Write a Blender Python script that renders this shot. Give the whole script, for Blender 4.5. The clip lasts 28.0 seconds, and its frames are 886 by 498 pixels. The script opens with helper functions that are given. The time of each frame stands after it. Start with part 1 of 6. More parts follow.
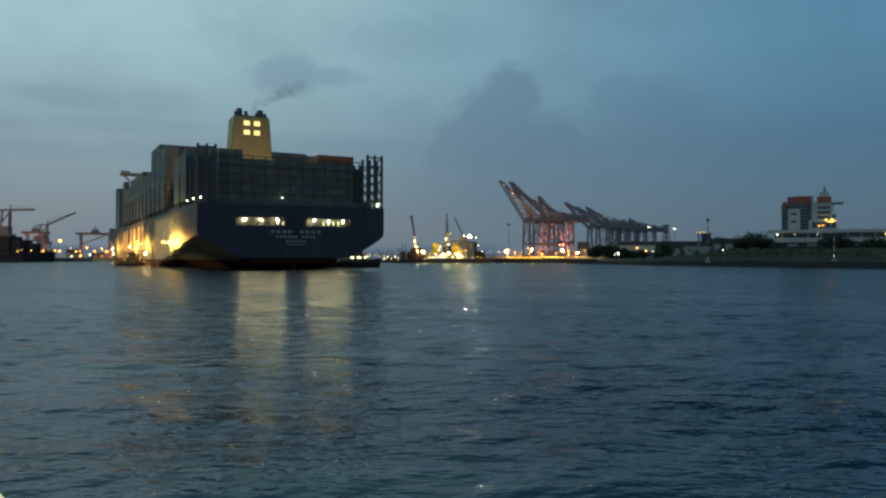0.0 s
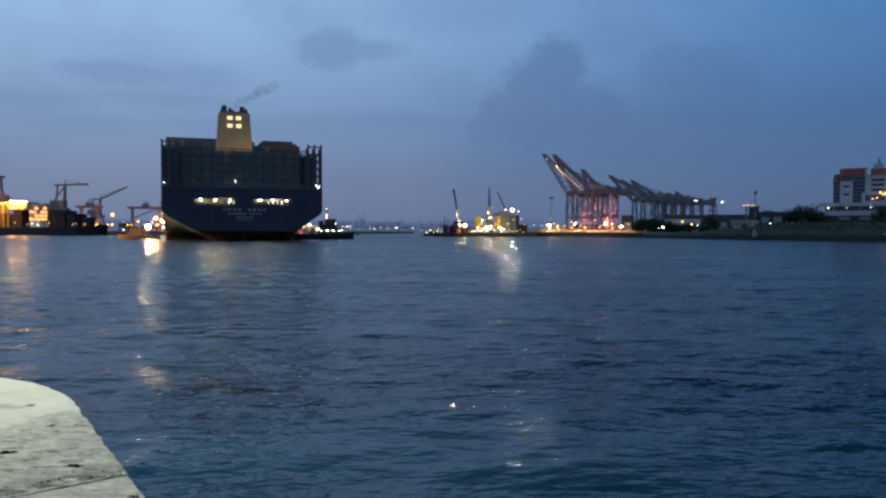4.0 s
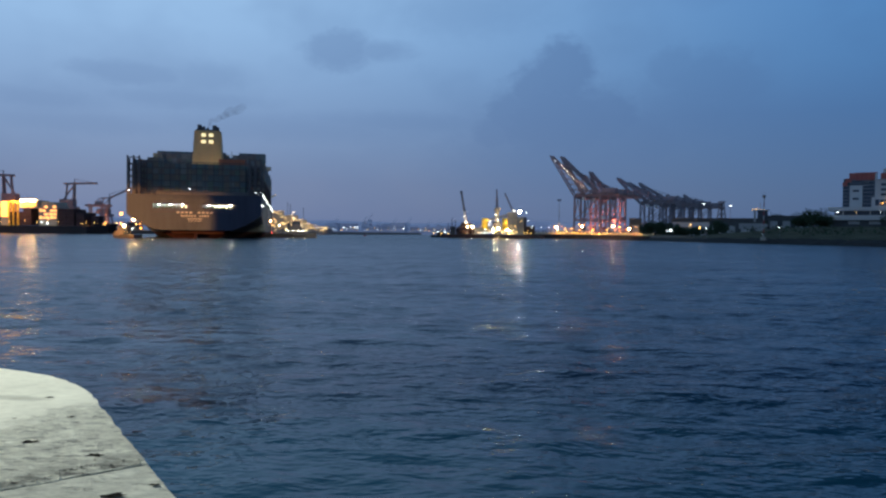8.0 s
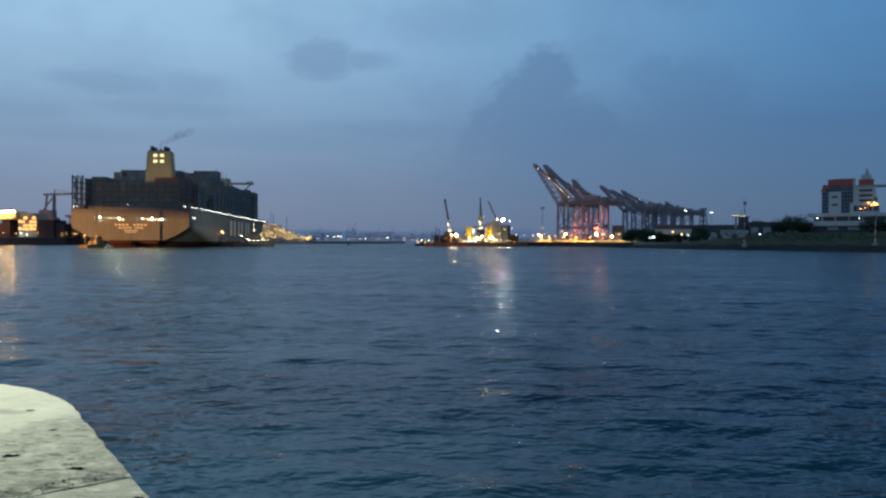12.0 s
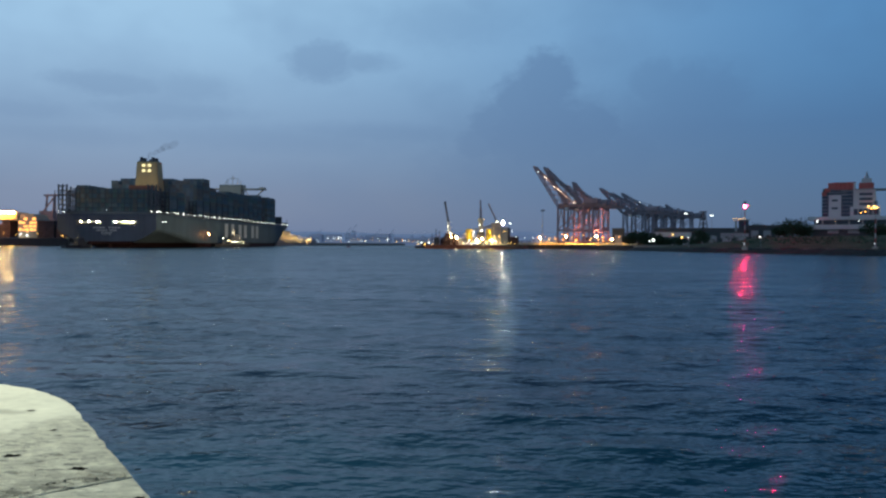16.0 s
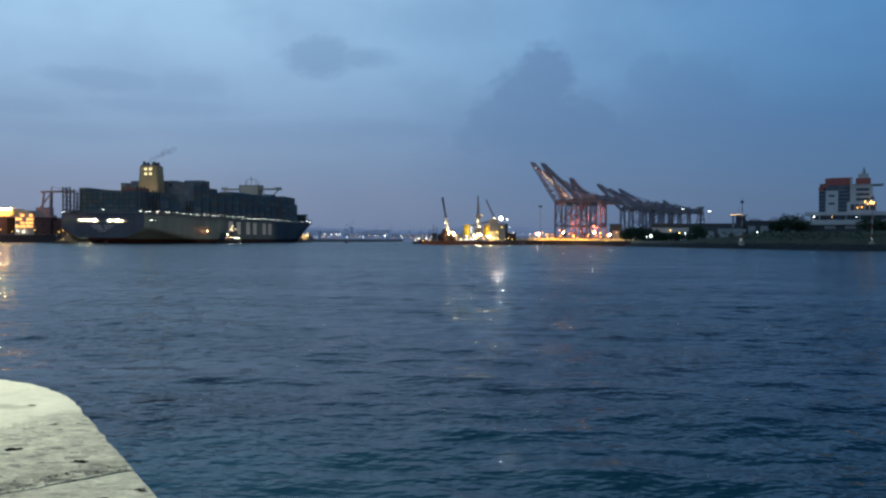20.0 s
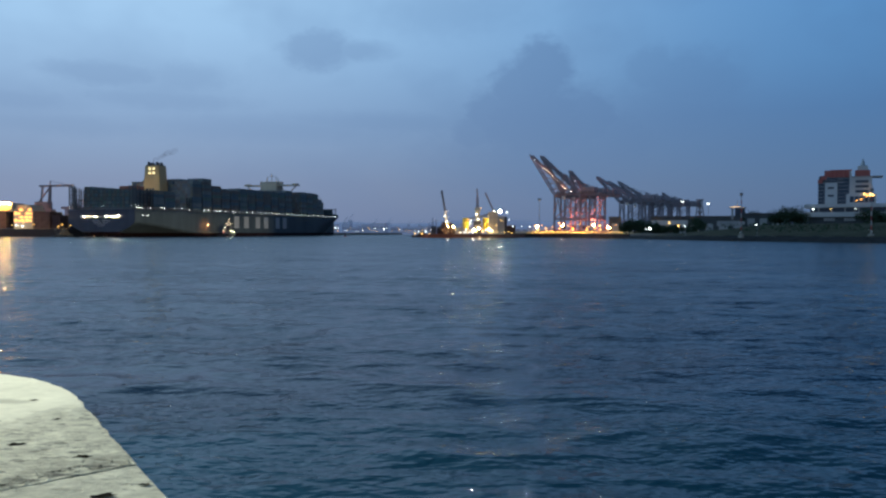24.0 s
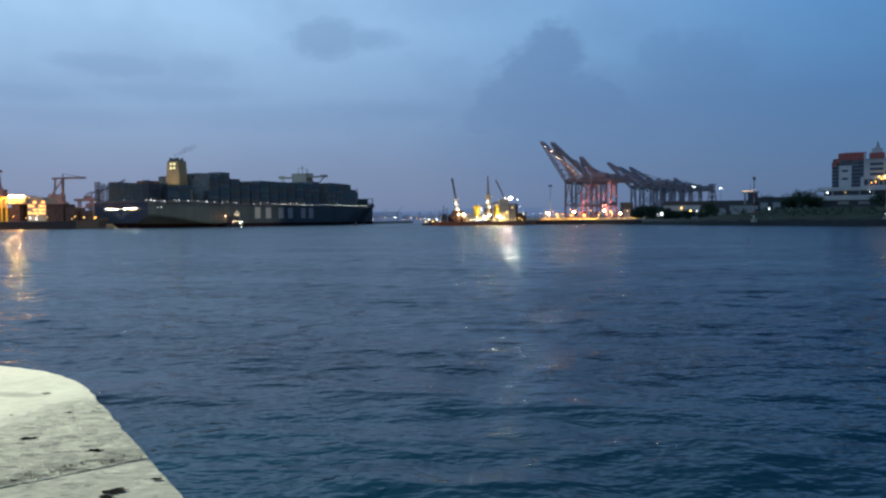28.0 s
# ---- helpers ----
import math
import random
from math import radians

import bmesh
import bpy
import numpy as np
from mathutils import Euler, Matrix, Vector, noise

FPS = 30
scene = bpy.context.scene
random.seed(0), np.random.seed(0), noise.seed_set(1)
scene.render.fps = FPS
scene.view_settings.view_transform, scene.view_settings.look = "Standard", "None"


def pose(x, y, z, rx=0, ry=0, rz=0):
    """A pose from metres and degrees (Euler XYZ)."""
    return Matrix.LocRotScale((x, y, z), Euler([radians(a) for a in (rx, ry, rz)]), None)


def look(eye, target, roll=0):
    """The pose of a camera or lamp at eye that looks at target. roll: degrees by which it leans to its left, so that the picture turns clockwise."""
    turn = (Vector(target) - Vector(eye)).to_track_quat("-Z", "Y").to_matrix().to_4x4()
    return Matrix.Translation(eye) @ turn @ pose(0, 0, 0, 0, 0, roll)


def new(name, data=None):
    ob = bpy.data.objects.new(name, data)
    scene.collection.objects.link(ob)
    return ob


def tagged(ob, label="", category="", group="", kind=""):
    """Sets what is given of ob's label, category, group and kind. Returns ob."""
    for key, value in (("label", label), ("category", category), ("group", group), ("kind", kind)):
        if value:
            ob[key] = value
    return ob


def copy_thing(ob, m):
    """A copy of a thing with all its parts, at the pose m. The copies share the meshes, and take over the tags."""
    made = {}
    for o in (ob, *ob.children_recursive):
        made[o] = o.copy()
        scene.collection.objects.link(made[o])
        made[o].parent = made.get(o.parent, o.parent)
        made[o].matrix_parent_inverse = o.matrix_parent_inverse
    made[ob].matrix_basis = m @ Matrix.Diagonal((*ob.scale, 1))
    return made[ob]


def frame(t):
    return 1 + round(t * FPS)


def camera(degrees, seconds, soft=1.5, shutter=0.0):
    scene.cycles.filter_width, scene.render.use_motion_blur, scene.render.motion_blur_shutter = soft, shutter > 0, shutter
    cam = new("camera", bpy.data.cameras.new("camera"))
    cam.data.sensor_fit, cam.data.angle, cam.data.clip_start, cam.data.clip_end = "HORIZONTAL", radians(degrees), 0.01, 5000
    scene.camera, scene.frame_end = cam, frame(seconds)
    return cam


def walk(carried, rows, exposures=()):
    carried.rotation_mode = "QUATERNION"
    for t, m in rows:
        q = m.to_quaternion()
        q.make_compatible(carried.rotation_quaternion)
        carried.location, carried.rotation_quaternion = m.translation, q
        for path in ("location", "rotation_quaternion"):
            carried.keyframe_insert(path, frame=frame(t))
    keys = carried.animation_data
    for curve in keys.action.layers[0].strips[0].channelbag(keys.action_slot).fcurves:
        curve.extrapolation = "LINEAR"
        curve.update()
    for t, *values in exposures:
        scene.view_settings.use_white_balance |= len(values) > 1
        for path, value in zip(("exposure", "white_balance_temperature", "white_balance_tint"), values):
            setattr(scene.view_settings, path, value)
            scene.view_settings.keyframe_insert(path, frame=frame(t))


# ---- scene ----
# camera path: seconds, place (x, y, z), turn to the left, tilt up, lean
PATH = [
    (0, -0.570, 1.500, 4.165, -2.567, 0.625, 0.089),
    (0.5, -0.570, 1.500, 4.165, -1.933, 0.204, 0.100),
    (1, -0.570, 1.500, 4.165, -1.144, -0.221, 0.096),
    (1.5, -0.570, 1.500, 4.165, -0.486, -0.696, 0.070),
    (2, -0.570, 1.500, 4.165, 0.010, -1.079, -0.087),
    (2.5, -0.360, 0.990, 4.120, 0.298, -1.342, -0.195),
    (3, -0.120, 0.420, 4.060, 0.473, -1.481, -0.106),
    (3.5, 0.065, 0.170, 4.046, 0.606, -1.437, 0.030),
    (5.5, 0.046, 0.086, 4.009, 0.969, -1.280, 0.308),
    (6, 0.038, 0.063, 4.015, 1.014, -1.278, 0.480),
    (6.5, 0.036, 0.033, 4.017, 1.057, -1.262, 0.522),
    (7, 0.030, 0.024, 4.010, 1.113, -1.248, 0.502),
    (7.5, 0.021, 0.028, 4.006, 1.179, -1.250, 0.514),
    (8, 0.015, 0.032, 4.009, 1.250, -1.270, 0.556),
    (8.5, 0.012, 0.039, 4.010, 1.335, -1.292, 0.593),
    (9, 0.011, 0.041, 4.012, 1.401, -1.287, 0.584),
    (9.5, 0.009, 0.038, 4.008, 1.333, -1.233, 0.522),
    (10, 0.007, 0.024, 4.006, 1.051, -1.146, 0.438),
    (10.5, 0.006, -0.002, 4.006, 0.646, -1.046, 0.355),
    (11, 0.002, -0.011, 4.006, 0.281, -0.925, 0.287),
    (11.5, -0.003, 0.013, 4.005, 0.086, -0.767, 0.219),
    (12, -0.000, 0.042, 4.002, 0.039, -0.616, 0.150),
    (12.5, 0.003, 0.053, 4.000, 0.024, -0.525, 0.122),
    (14.5, -0.003, 0.042, 3.993, 0.053, -0.419, 0.209),
    (15, 0.000, 0.027, 3.998, 0.056, -0.427, 0.244),
    (15.5, -0.007, 0.035, 3.997, 0.056, -0.435, 0.305),
    (16, -0.009, 0.032, 3.997, 0.040, -0.448, 0.335),
    (16.5, -0.003, 0.011, 4.000, 0.006, -0.476, 0.334),
    (17, 0.003, -0.007, 4.000, -0.016, -0.500, 0.333),
    (17.5, 0.009, -0.024, 3.998, -0.024, -0.512, 0.321),
    (18, 0.013, -0.035, 3.997, -0.038, -0.530, 0.301),
    (18.5, 0.009, -0.033, 3.995, -0.070, -0.578, 0.300),
    (19, 0.003, -0.032, 3.995, -0.101, -0.639, 0.301),
    (19.5, 0.005, -0.042, 3.997, -0.123, -0.694, 0.280),
    (20, 0.009, -0.051, 3.998, -0.143, -0.754, 0.244),
    (20.5, 0.009, -0.048, 4.000, -0.152, -0.816, 0.184),
    (21, 0.005, -0.039, 3.998, -0.154, -0.865, 0.141),
    (21.5, -0.009, -0.015, 3.991, -0.157, -0.899, 0.110),
    (23.5, -0.027, -0.027, 4.000, -0.275, -1.165, 0.150),
    (24, -0.022, -0.022, 3.997, -0.201, -1.272, 0.091),
    (24.5, -0.021, -0.018, 3.997, -0.123, -1.388, 0.028),
    (25, -0.019, -0.012, 3.997, -0.033, -1.517, -0.051),
    (25.5, -0.017, -0.009, 4.000, 0.053, -1.671, -0.143),
    (26, -0.017, -0.007, 4.005, 0.142, -1.833, -0.244),
    (26.5, -0.018, 0.002, 4.006, 0.273, -1.986, -0.351),
    (27, -0.017, 0.017, 4.006, 0.422, -2.106, -0.463),
    (27.5, -0.021, 0.041, 4.003, 0.546, -2.169, -0.542),
    (28, -0.033, 0.076, 3.998, 0.646, -2.190, -0.553),
]

cam = camera(60.9, 28.0, soft=2.4)


def aimed(x, y, z, yaw, tilt, lean):
    return Matrix.Translation((x, y, z)) @ pose(0, 0, 0, 0, 0, yaw) @ pose(0, 0, 0, 90 + tilt) @ pose(0, 0, 0, 0, 0, lean)


# seconds, stops, kelvin, tint
EXPOSURES = [
    (0.0, 0.24, 8330, -5), (2.2, 0.28, 8250, -5), (2.6, 0.22, 7450, 2), (3.0, 0.14, 6250, 14), (6.0, 0.15, 6150, 15), (8.6, 0.23, 6080, 13),
    (9.5, 0.25, 6400, 8), (11.0, 0.27, 6480, 6), (17.0, 0.34, 6520, 8), (23.0, 0.42, 6390, 10), (28.0, 0.47, 6340, 11)]
walk(cam, [(t, aimed(*p)) for t, *p in PATH], EXPOSURES)

# ---------------------------------------------------------------- sky and light


def world_sky():
    w = bpy.data.worlds.new("dusk_sky")
    scene.world = w
    w.use_nodes = True
    nt = w.node_tree
    N, L = nt.nodes, nt.links
    N.clear()

    def math_node(op, a, b=None, c=None):
        n = N.new("ShaderNodeMath")
        n.operation = op
        for i, v in enumerate((a, b, c)):
            if v is None:
                continue
            if isinstance(v, (int, float)):
                n.inputs[i].default_value = v
            else:
                L.new(v, n.inputs[i])
        return n.outputs[0]

    tc = N.new("ShaderNodeTexCoord")
    sep = N.new("ShaderNodeSeparateXYZ")
    L.new(tc.outputs["Generated"], sep.inputs[0])
    x, y, z = sep.outputs
    azim = math_node("MULTIPLY", math_node("ARCTAN2", x, y), 57.2958)
    elev = math_node("MULTIPLY", math_node("ARCSINE", z), 57.2958)

    def ramp(fac, stops):
        r = N.new("ShaderNodeValToRGB")
        L.new(fac, r.inputs[0])
        el = r.color_ramp.elements
        while len(el) > 1:
            el.remove(el[-1])
        for i, (p, c) in enumerate(stops):
            e = el[0] if i == 0 else el.new(p)
            e.position, e.color = p, (*c, 1)
        return r.outputs[0]

    def mix(fac, a, b, blend="MIX"):
        m = N.new("ShaderNodeMix")
        m.data_type, m.blend_type = "RGBA", blend
        for sock, v in ((m.inputs[0], fac), (m.inputs[6], a), (m.inputs[7], b)):
            if isinstance(v, (int, float)):
                sock.default_value = v
            elif isinstance(v, tuple):
                sock.default_value = (*v, 1)
            else:
                L.new(v, sock)
        return m.outputs[2]

    up = math_node("DIVIDE", math_node("MAXIMUM", elev, 0.0), 60.0)
    west = ramp(up, [(0.0, (0.125, 0.175, 0.29)), (0.06, (0.134, 0.187, 0.318)), (0.14, (0.17, 0.265, 0.425)), (0.24, (0.25, 0.40, 0.58)),
                     (0.33, (0.28, 0.45, 0.63)), (0.55, (0.17, 0.33, 0.52)), (1.0, (0.10, 0.25, 0.43))])
    east = ramp(up, [(0.0, (0.052, 0.105, 0.205)), (0.06, (0.045, 0.107, 0.225)), (0.14, (0.042, 0.12, 0.27)), (0.2, (0.054, 0.158, 0.335)), (0.26, (0.062, 0.18, 0.375)),
                     (0.31, (0.058, 0.17, 0.355)), (0.345, (0.022, 0.08, 0.19)), (0.43, (0.007, 0.036, 0.105)), (1.0, (0.008, 0.034, 0.1))])
    side = N.new("ShaderNodeMapRange")
    side.interpolation_type = "SMOOTHSTEP"
    side.inputs[1].default_value, side.inputs[2].default_value = -26.0, 34.0
    L.new(azim, side.inputs[0])
    base = mix(side.outputs[0], west, east)
    # broken cloud: banks at their bearing and elevation, with torn edges
    pos = N.new("ShaderNodeCombineXYZ")
    L.new(azim, pos.inputs[0])
    L.new(math_node("MULTIPLY", elev, 1.5), pos.inputs[1])

    def fbm(scale, detail, rough):
        n = N.new("ShaderNodeTexNoise")
        n.inputs["Scale"].default_value, n.inputs["Detail"].default_value, n.inputs["Roughness"].default_value = scale, detail, rough
        L.new(pos.outputs[0], n.inputs["Vector"])
        return n.outputs["Fac"]

    rag = fbm(0.75, 6, 0.6)
    soft = fbm(0.11, 3, 0.5)

    def bank(a, e, wa, we, gain, hard):
        dx = math_node("DIVIDE", math_node("SUBTRACT", azim, a), wa)
        dy = math_node("DIVIDE", math_node("SUBTRACT", elev, e), we)
        d = math_node("SQRT", math_node("ADD", math_node("MULTIPLY", dx, dx), math_node("MULTIPLY", dy, dy)))
        d = math_node("ADD", d, math_node("MULTIPLY", math_node("SUBTRACT", rag, 0.5), 0.9))
        m = N.new("ShaderNodeMapRange")
        m.interpolation_type = "SMOOTHSTEP"
        m.inputs[1].default_value, m.inputs[2].default_value = 1.0 + 1.5 * hard, 1.0 - 1.5 * hard
        m.inputs[4].default_value = gain
        L.new(d, m.inputs[0])
        return m.outputs[0]

    cover = None
    for b in ((7.7, 11.9, 2.3, 2.3, 0.8, 0.2), (5.7, 10.5, 2.0, 2.0, 0.78, 0.22), (3.8, 8.9, 1.9, 1.7, 0.74, 0.25), (2.5, 7.5, 1.7, 1.3, 0.66, 0.3), (7.2, 8.2, 5.3, 3.1, 0.8, 0.3),
              (11.0, 8.4, 2.4, 2.1, 0.72, 0.25), (13.3, 6.6, 3.1, 2.4, 0.62, 0.4), (7.8, 5.1, 7.5, 3.0, 0.72, 0.55), (15.6, 11.7, 1.8, 1.7, 0.42, 0.28), (18.1, 10.8, 3.6, 2.1, 0.46, 0.32),
              (20.0, 10.5, 1.9, 1.9, 0.4, 0.3), (17.0, 8.5, 4.6, 3.0, 0.44, 0.5), (21.5, 5.7, 8.0, 2.8, 0.36, 0.6), (-9.3, 13.4, 2.6, 1.5, 0.62, 0.28), (-6.7, 13.4, 2.8, 0.7, 0.5, 0.4),
              (-23.7, 10.8, 3.9, 0.9, 0.52, 0.35), (-18.7, 10.9, 3.0, 1.1, 0.4, 0.45), (-20.4, 9.3, 5.2, 0.7, 0.42, 0.45), (-29.1, 8.7, 4.0, 0.7, 0.4, 0.5), (-4.2, 8.2, 7.6, 0.7, 0.36, 0.5),
              (0.1, 16.1, 5.6, 1.5, 0.3, 0.5), (-13.2, 7.5, 9.4, 0.9, 0.34, 0.55), (-26.7, 7.2, 5.9, 0.7, 0.34, 0.5)):
        v = bank(*b)
        cover = v if cover is None else math_node("MAXIMUM", cover, v)
    veil = N.new("ShaderNodeMapRange")
    veil.inputs[1].default_value, veil.inputs[2].default_value, veil.inputs[4].default_value = 0.46, 0.72, 0.4
    L.new(soft, veil.inputs[0])
    cover = math_node("MAXIMUM", cover, veil.outputs[0])
    cloud = mix(side.outputs[0], (0.088, 0.155, 0.30), (0.044, 0.108, 0.245))
    col = mix(math_node("MULTIPLY", cover, 0.72), base, cloud)
    ns = N.new("ShaderNodeTexSky")
    ns.sky_type = "NISHITA"
    ns.sun_disc = False
    ns.sun_elevation, ns.sun_rotation = radians(4.0), radians(150)
    bg1, bg2 = N.new("ShaderNodeBackground"), N.new("ShaderNodeBackground")
    L.new(col, bg1.inputs[0])
    bg1.inputs[1].default_value = 1.0
    L.new(ns.outputs[0], bg2.inputs[0])
    bg2.inputs[1].default_value = 0.012
    add = N.new("ShaderNodeAddShader")
    L.new(bg1.outputs[0], add.inputs[0])
    L.new(bg2.outputs[0], add.inputs[1])
    out = N.new("ShaderNodeOutputWorld")
    L.new(add.outputs[0], out.inputs[0])


world_sky()

# ---------------------------------------------------------------- materials


def mat(name, col, rough=0.6, metal=0.0, var=0.25, scale=1.0, bump=0.0, fine=12.0, per_object=0.0, per_island=0.0, streak=1.0):
    m = bpy.data.materials.new(name)
    m.use_nodes = True
    nt = m.node_tree
    N, L = nt.nodes, nt.links
    b = N["Principled BSDF"]
    b.inputs["Roughness"].default_value, b.inputs["Metallic"].default_value = rough, metal
    tc = N.new("ShaderNodeTexCoord")
    mp = N.new("ShaderNodeMapping")
    mp.inputs["Scale"].default_value = (scale, scale, scale / streak)
    L.new(tc.outputs["Object"], mp.inputs[0])
    n1, n2 = N.new("ShaderNodeTexNoise"), N.new("ShaderNodeTexNoise")
    for n, s, d in ((n1, 1.0, 5), (n2, fine, 3)):
        n.inputs["Scale"].default_value, n.inputs["Detail"].default_value = s, d
        L.new(mp.outputs[0], n.inputs["Vector"])
    add = N.new("ShaderNodeMath")
    add.operation = "MULTIPLY_ADD"
    L.new(n2.outputs["Fac"], add.inputs[0])
    add.inputs[1].default_value = 0.5
    L.new(n1.outputs["Fac"], add.inputs[2])
    mr = N.new("ShaderNodeMapRange")
    mr.inputs[1].default_value, mr.inputs[2].default_value = 0.4, 1.1
    mr.inputs[3].default_value, mr.inputs[4].default_value = 1 - var, 1 + var
    L.new(add.outputs[0], mr.inputs[0])
    val = mr.outputs[0]
    hsv = N.new("ShaderNodeHueSaturation")
    hsv.inputs["Color"].default_value = (*col, 1)
    L.new(val, hsv.inputs["Value"])
    last = hsv.outputs[0]
    if per_object or per_island:
        src = N.new("ShaderNodeObjectInfo").outputs["Random"] if per_object else N.new("ShaderNodeNewGeometry").outputs["Random Per Island"]
        cr = N.new("ShaderNodeValToRGB")
        cr.color_ramp.interpolation = "CONSTANT"
        pal = [(0.2, 0.07, 0.05), (0.07, 0.13, 0.24), (0.26, 0.13, 0.07), (0.1, 0.19, 0.14), (0.27, 0.28, 0.29), (0.05, 0.09, 0.16), (0.19, 0.065, 0.06), (0.13, 0.16, 0.18)]
        el = cr.color_ramp.elements
        el[0].color = (*pal[0], 1)
        for i, c in enumerate(pal[1:-1], 1):
            e = el.new(i / 8)
            e.color = (*c, 1)
        el[-1].position, el[-1].color = 7 / 8, (*pal[-1], 1)
        L.new(src, cr.inputs[0])
        mx = N.new("ShaderNodeMix")
        mx.data_type, mx.blend_type = "RGBA", "MIX"
        mx.inputs[0].default_value = max(per_object, per_island)
        L.new(last, mx.inputs[6])
        ml = N.new("ShaderNodeMix")
        ml.data_type, ml.blend_type = "RGBA", "MULTIPLY"
        ml.inputs[0].default_value = 1.0
        L.new(cr.outputs[0], ml.inputs[6])
        L.new(val, ml.inputs[7])
        L.new(ml.outputs[2], mx.inputs[7])
        last = mx.outputs[2]
    L.new(last, b.inputs["Base Color"])
    if bump:
        bp = N.new("ShaderNodeBump")
        bp.inputs["Strength"].default_value, bp.inputs["Distance"].default_value = min(1.0, bump), 0.03
        L.new(add.outputs[0], bp.inputs["Height"])
        L.new(bp.outputs[0], b.inputs["Normal"])
    return m


def glow(name, col, strength):
    m = bpy.data.materials.new(name)
    m.use_nodes = True
    b = m.node_tree.nodes["Principled BSDF"]
    b.inputs["Base Color"].default_value = (*[min(0.8, c) for c in col], 1)
    b.inputs["Emission Color"].default_value = (*col, 1)
    b.inputs["Emission Strength"].default_value = strength
    return m


ORANGECONT = mat("orange_container_paint", (0.36, 0.13, 0.07), 0.7, var=0.25, scale=0.4)
HULL = mat("hull_navy_paint", (0.042, 0.054, 0.082), 0.55, var=0.3, scale=0.06, fine=9, streak=5)
HULL_SIDE = mat("hull_side_paint", (0.062, 0.085, 0.095), 0.6, var=0.35, scale=0.06, fine=9, streak=6)
BOOT = mat("antifouling", (0.018, 0.007, 0.007), 0.7, var=0.4, scale=0.1)
DECKGREY = mat("deck_steel", (0.09, 0.1, 0.105), 0.6, var=0.3, scale=0.3)
FUNNEL = mat("funnel_cream_paint", (0.55, 0.38, 0.17), 0.55, var=0.15, scale=0.15, streak=3)
SUPER = mat("superstructure_paint", (0.55, 0.47, 0.34), 0.55, var=0.15, scale=0.2, streak=3)
BLACK = mat("black_steel", (0.075, 0.08, 0.085), 0.6, var=0.3)
CONT = mat("container_paint", (0.15, 0.2, 0.18), 0.7, var=0.25, scale=0.4, per_object=0.3)
CONTS = mat("stacked_container_paint", (0.19, 0.22, 0.22), 0.7, var=0.25, scale=0.4, per_island=0.28)
LETTER = mat("hull_lettering_paint", (0.36, 0.38, 0.37), 0.6, var=0.15, scale=0.2)
CRANE = mat("crane_red_oxide_paint", (0.33, 0.2, 0.195), 0.6, var=0.25, scale=0.2)
CRANE2 = mat("crane_weathered_paint", (0.25, 0.19, 0.2), 0.6, var=0.25, scale=0.2)
# haze over the far cranes is put into this grey
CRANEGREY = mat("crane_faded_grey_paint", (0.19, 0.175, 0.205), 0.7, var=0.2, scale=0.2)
CRANEDARK = mat("crane_dark_steel", (0.085, 0.08, 0.09), 0.6, var=0.3, scale=0.3)


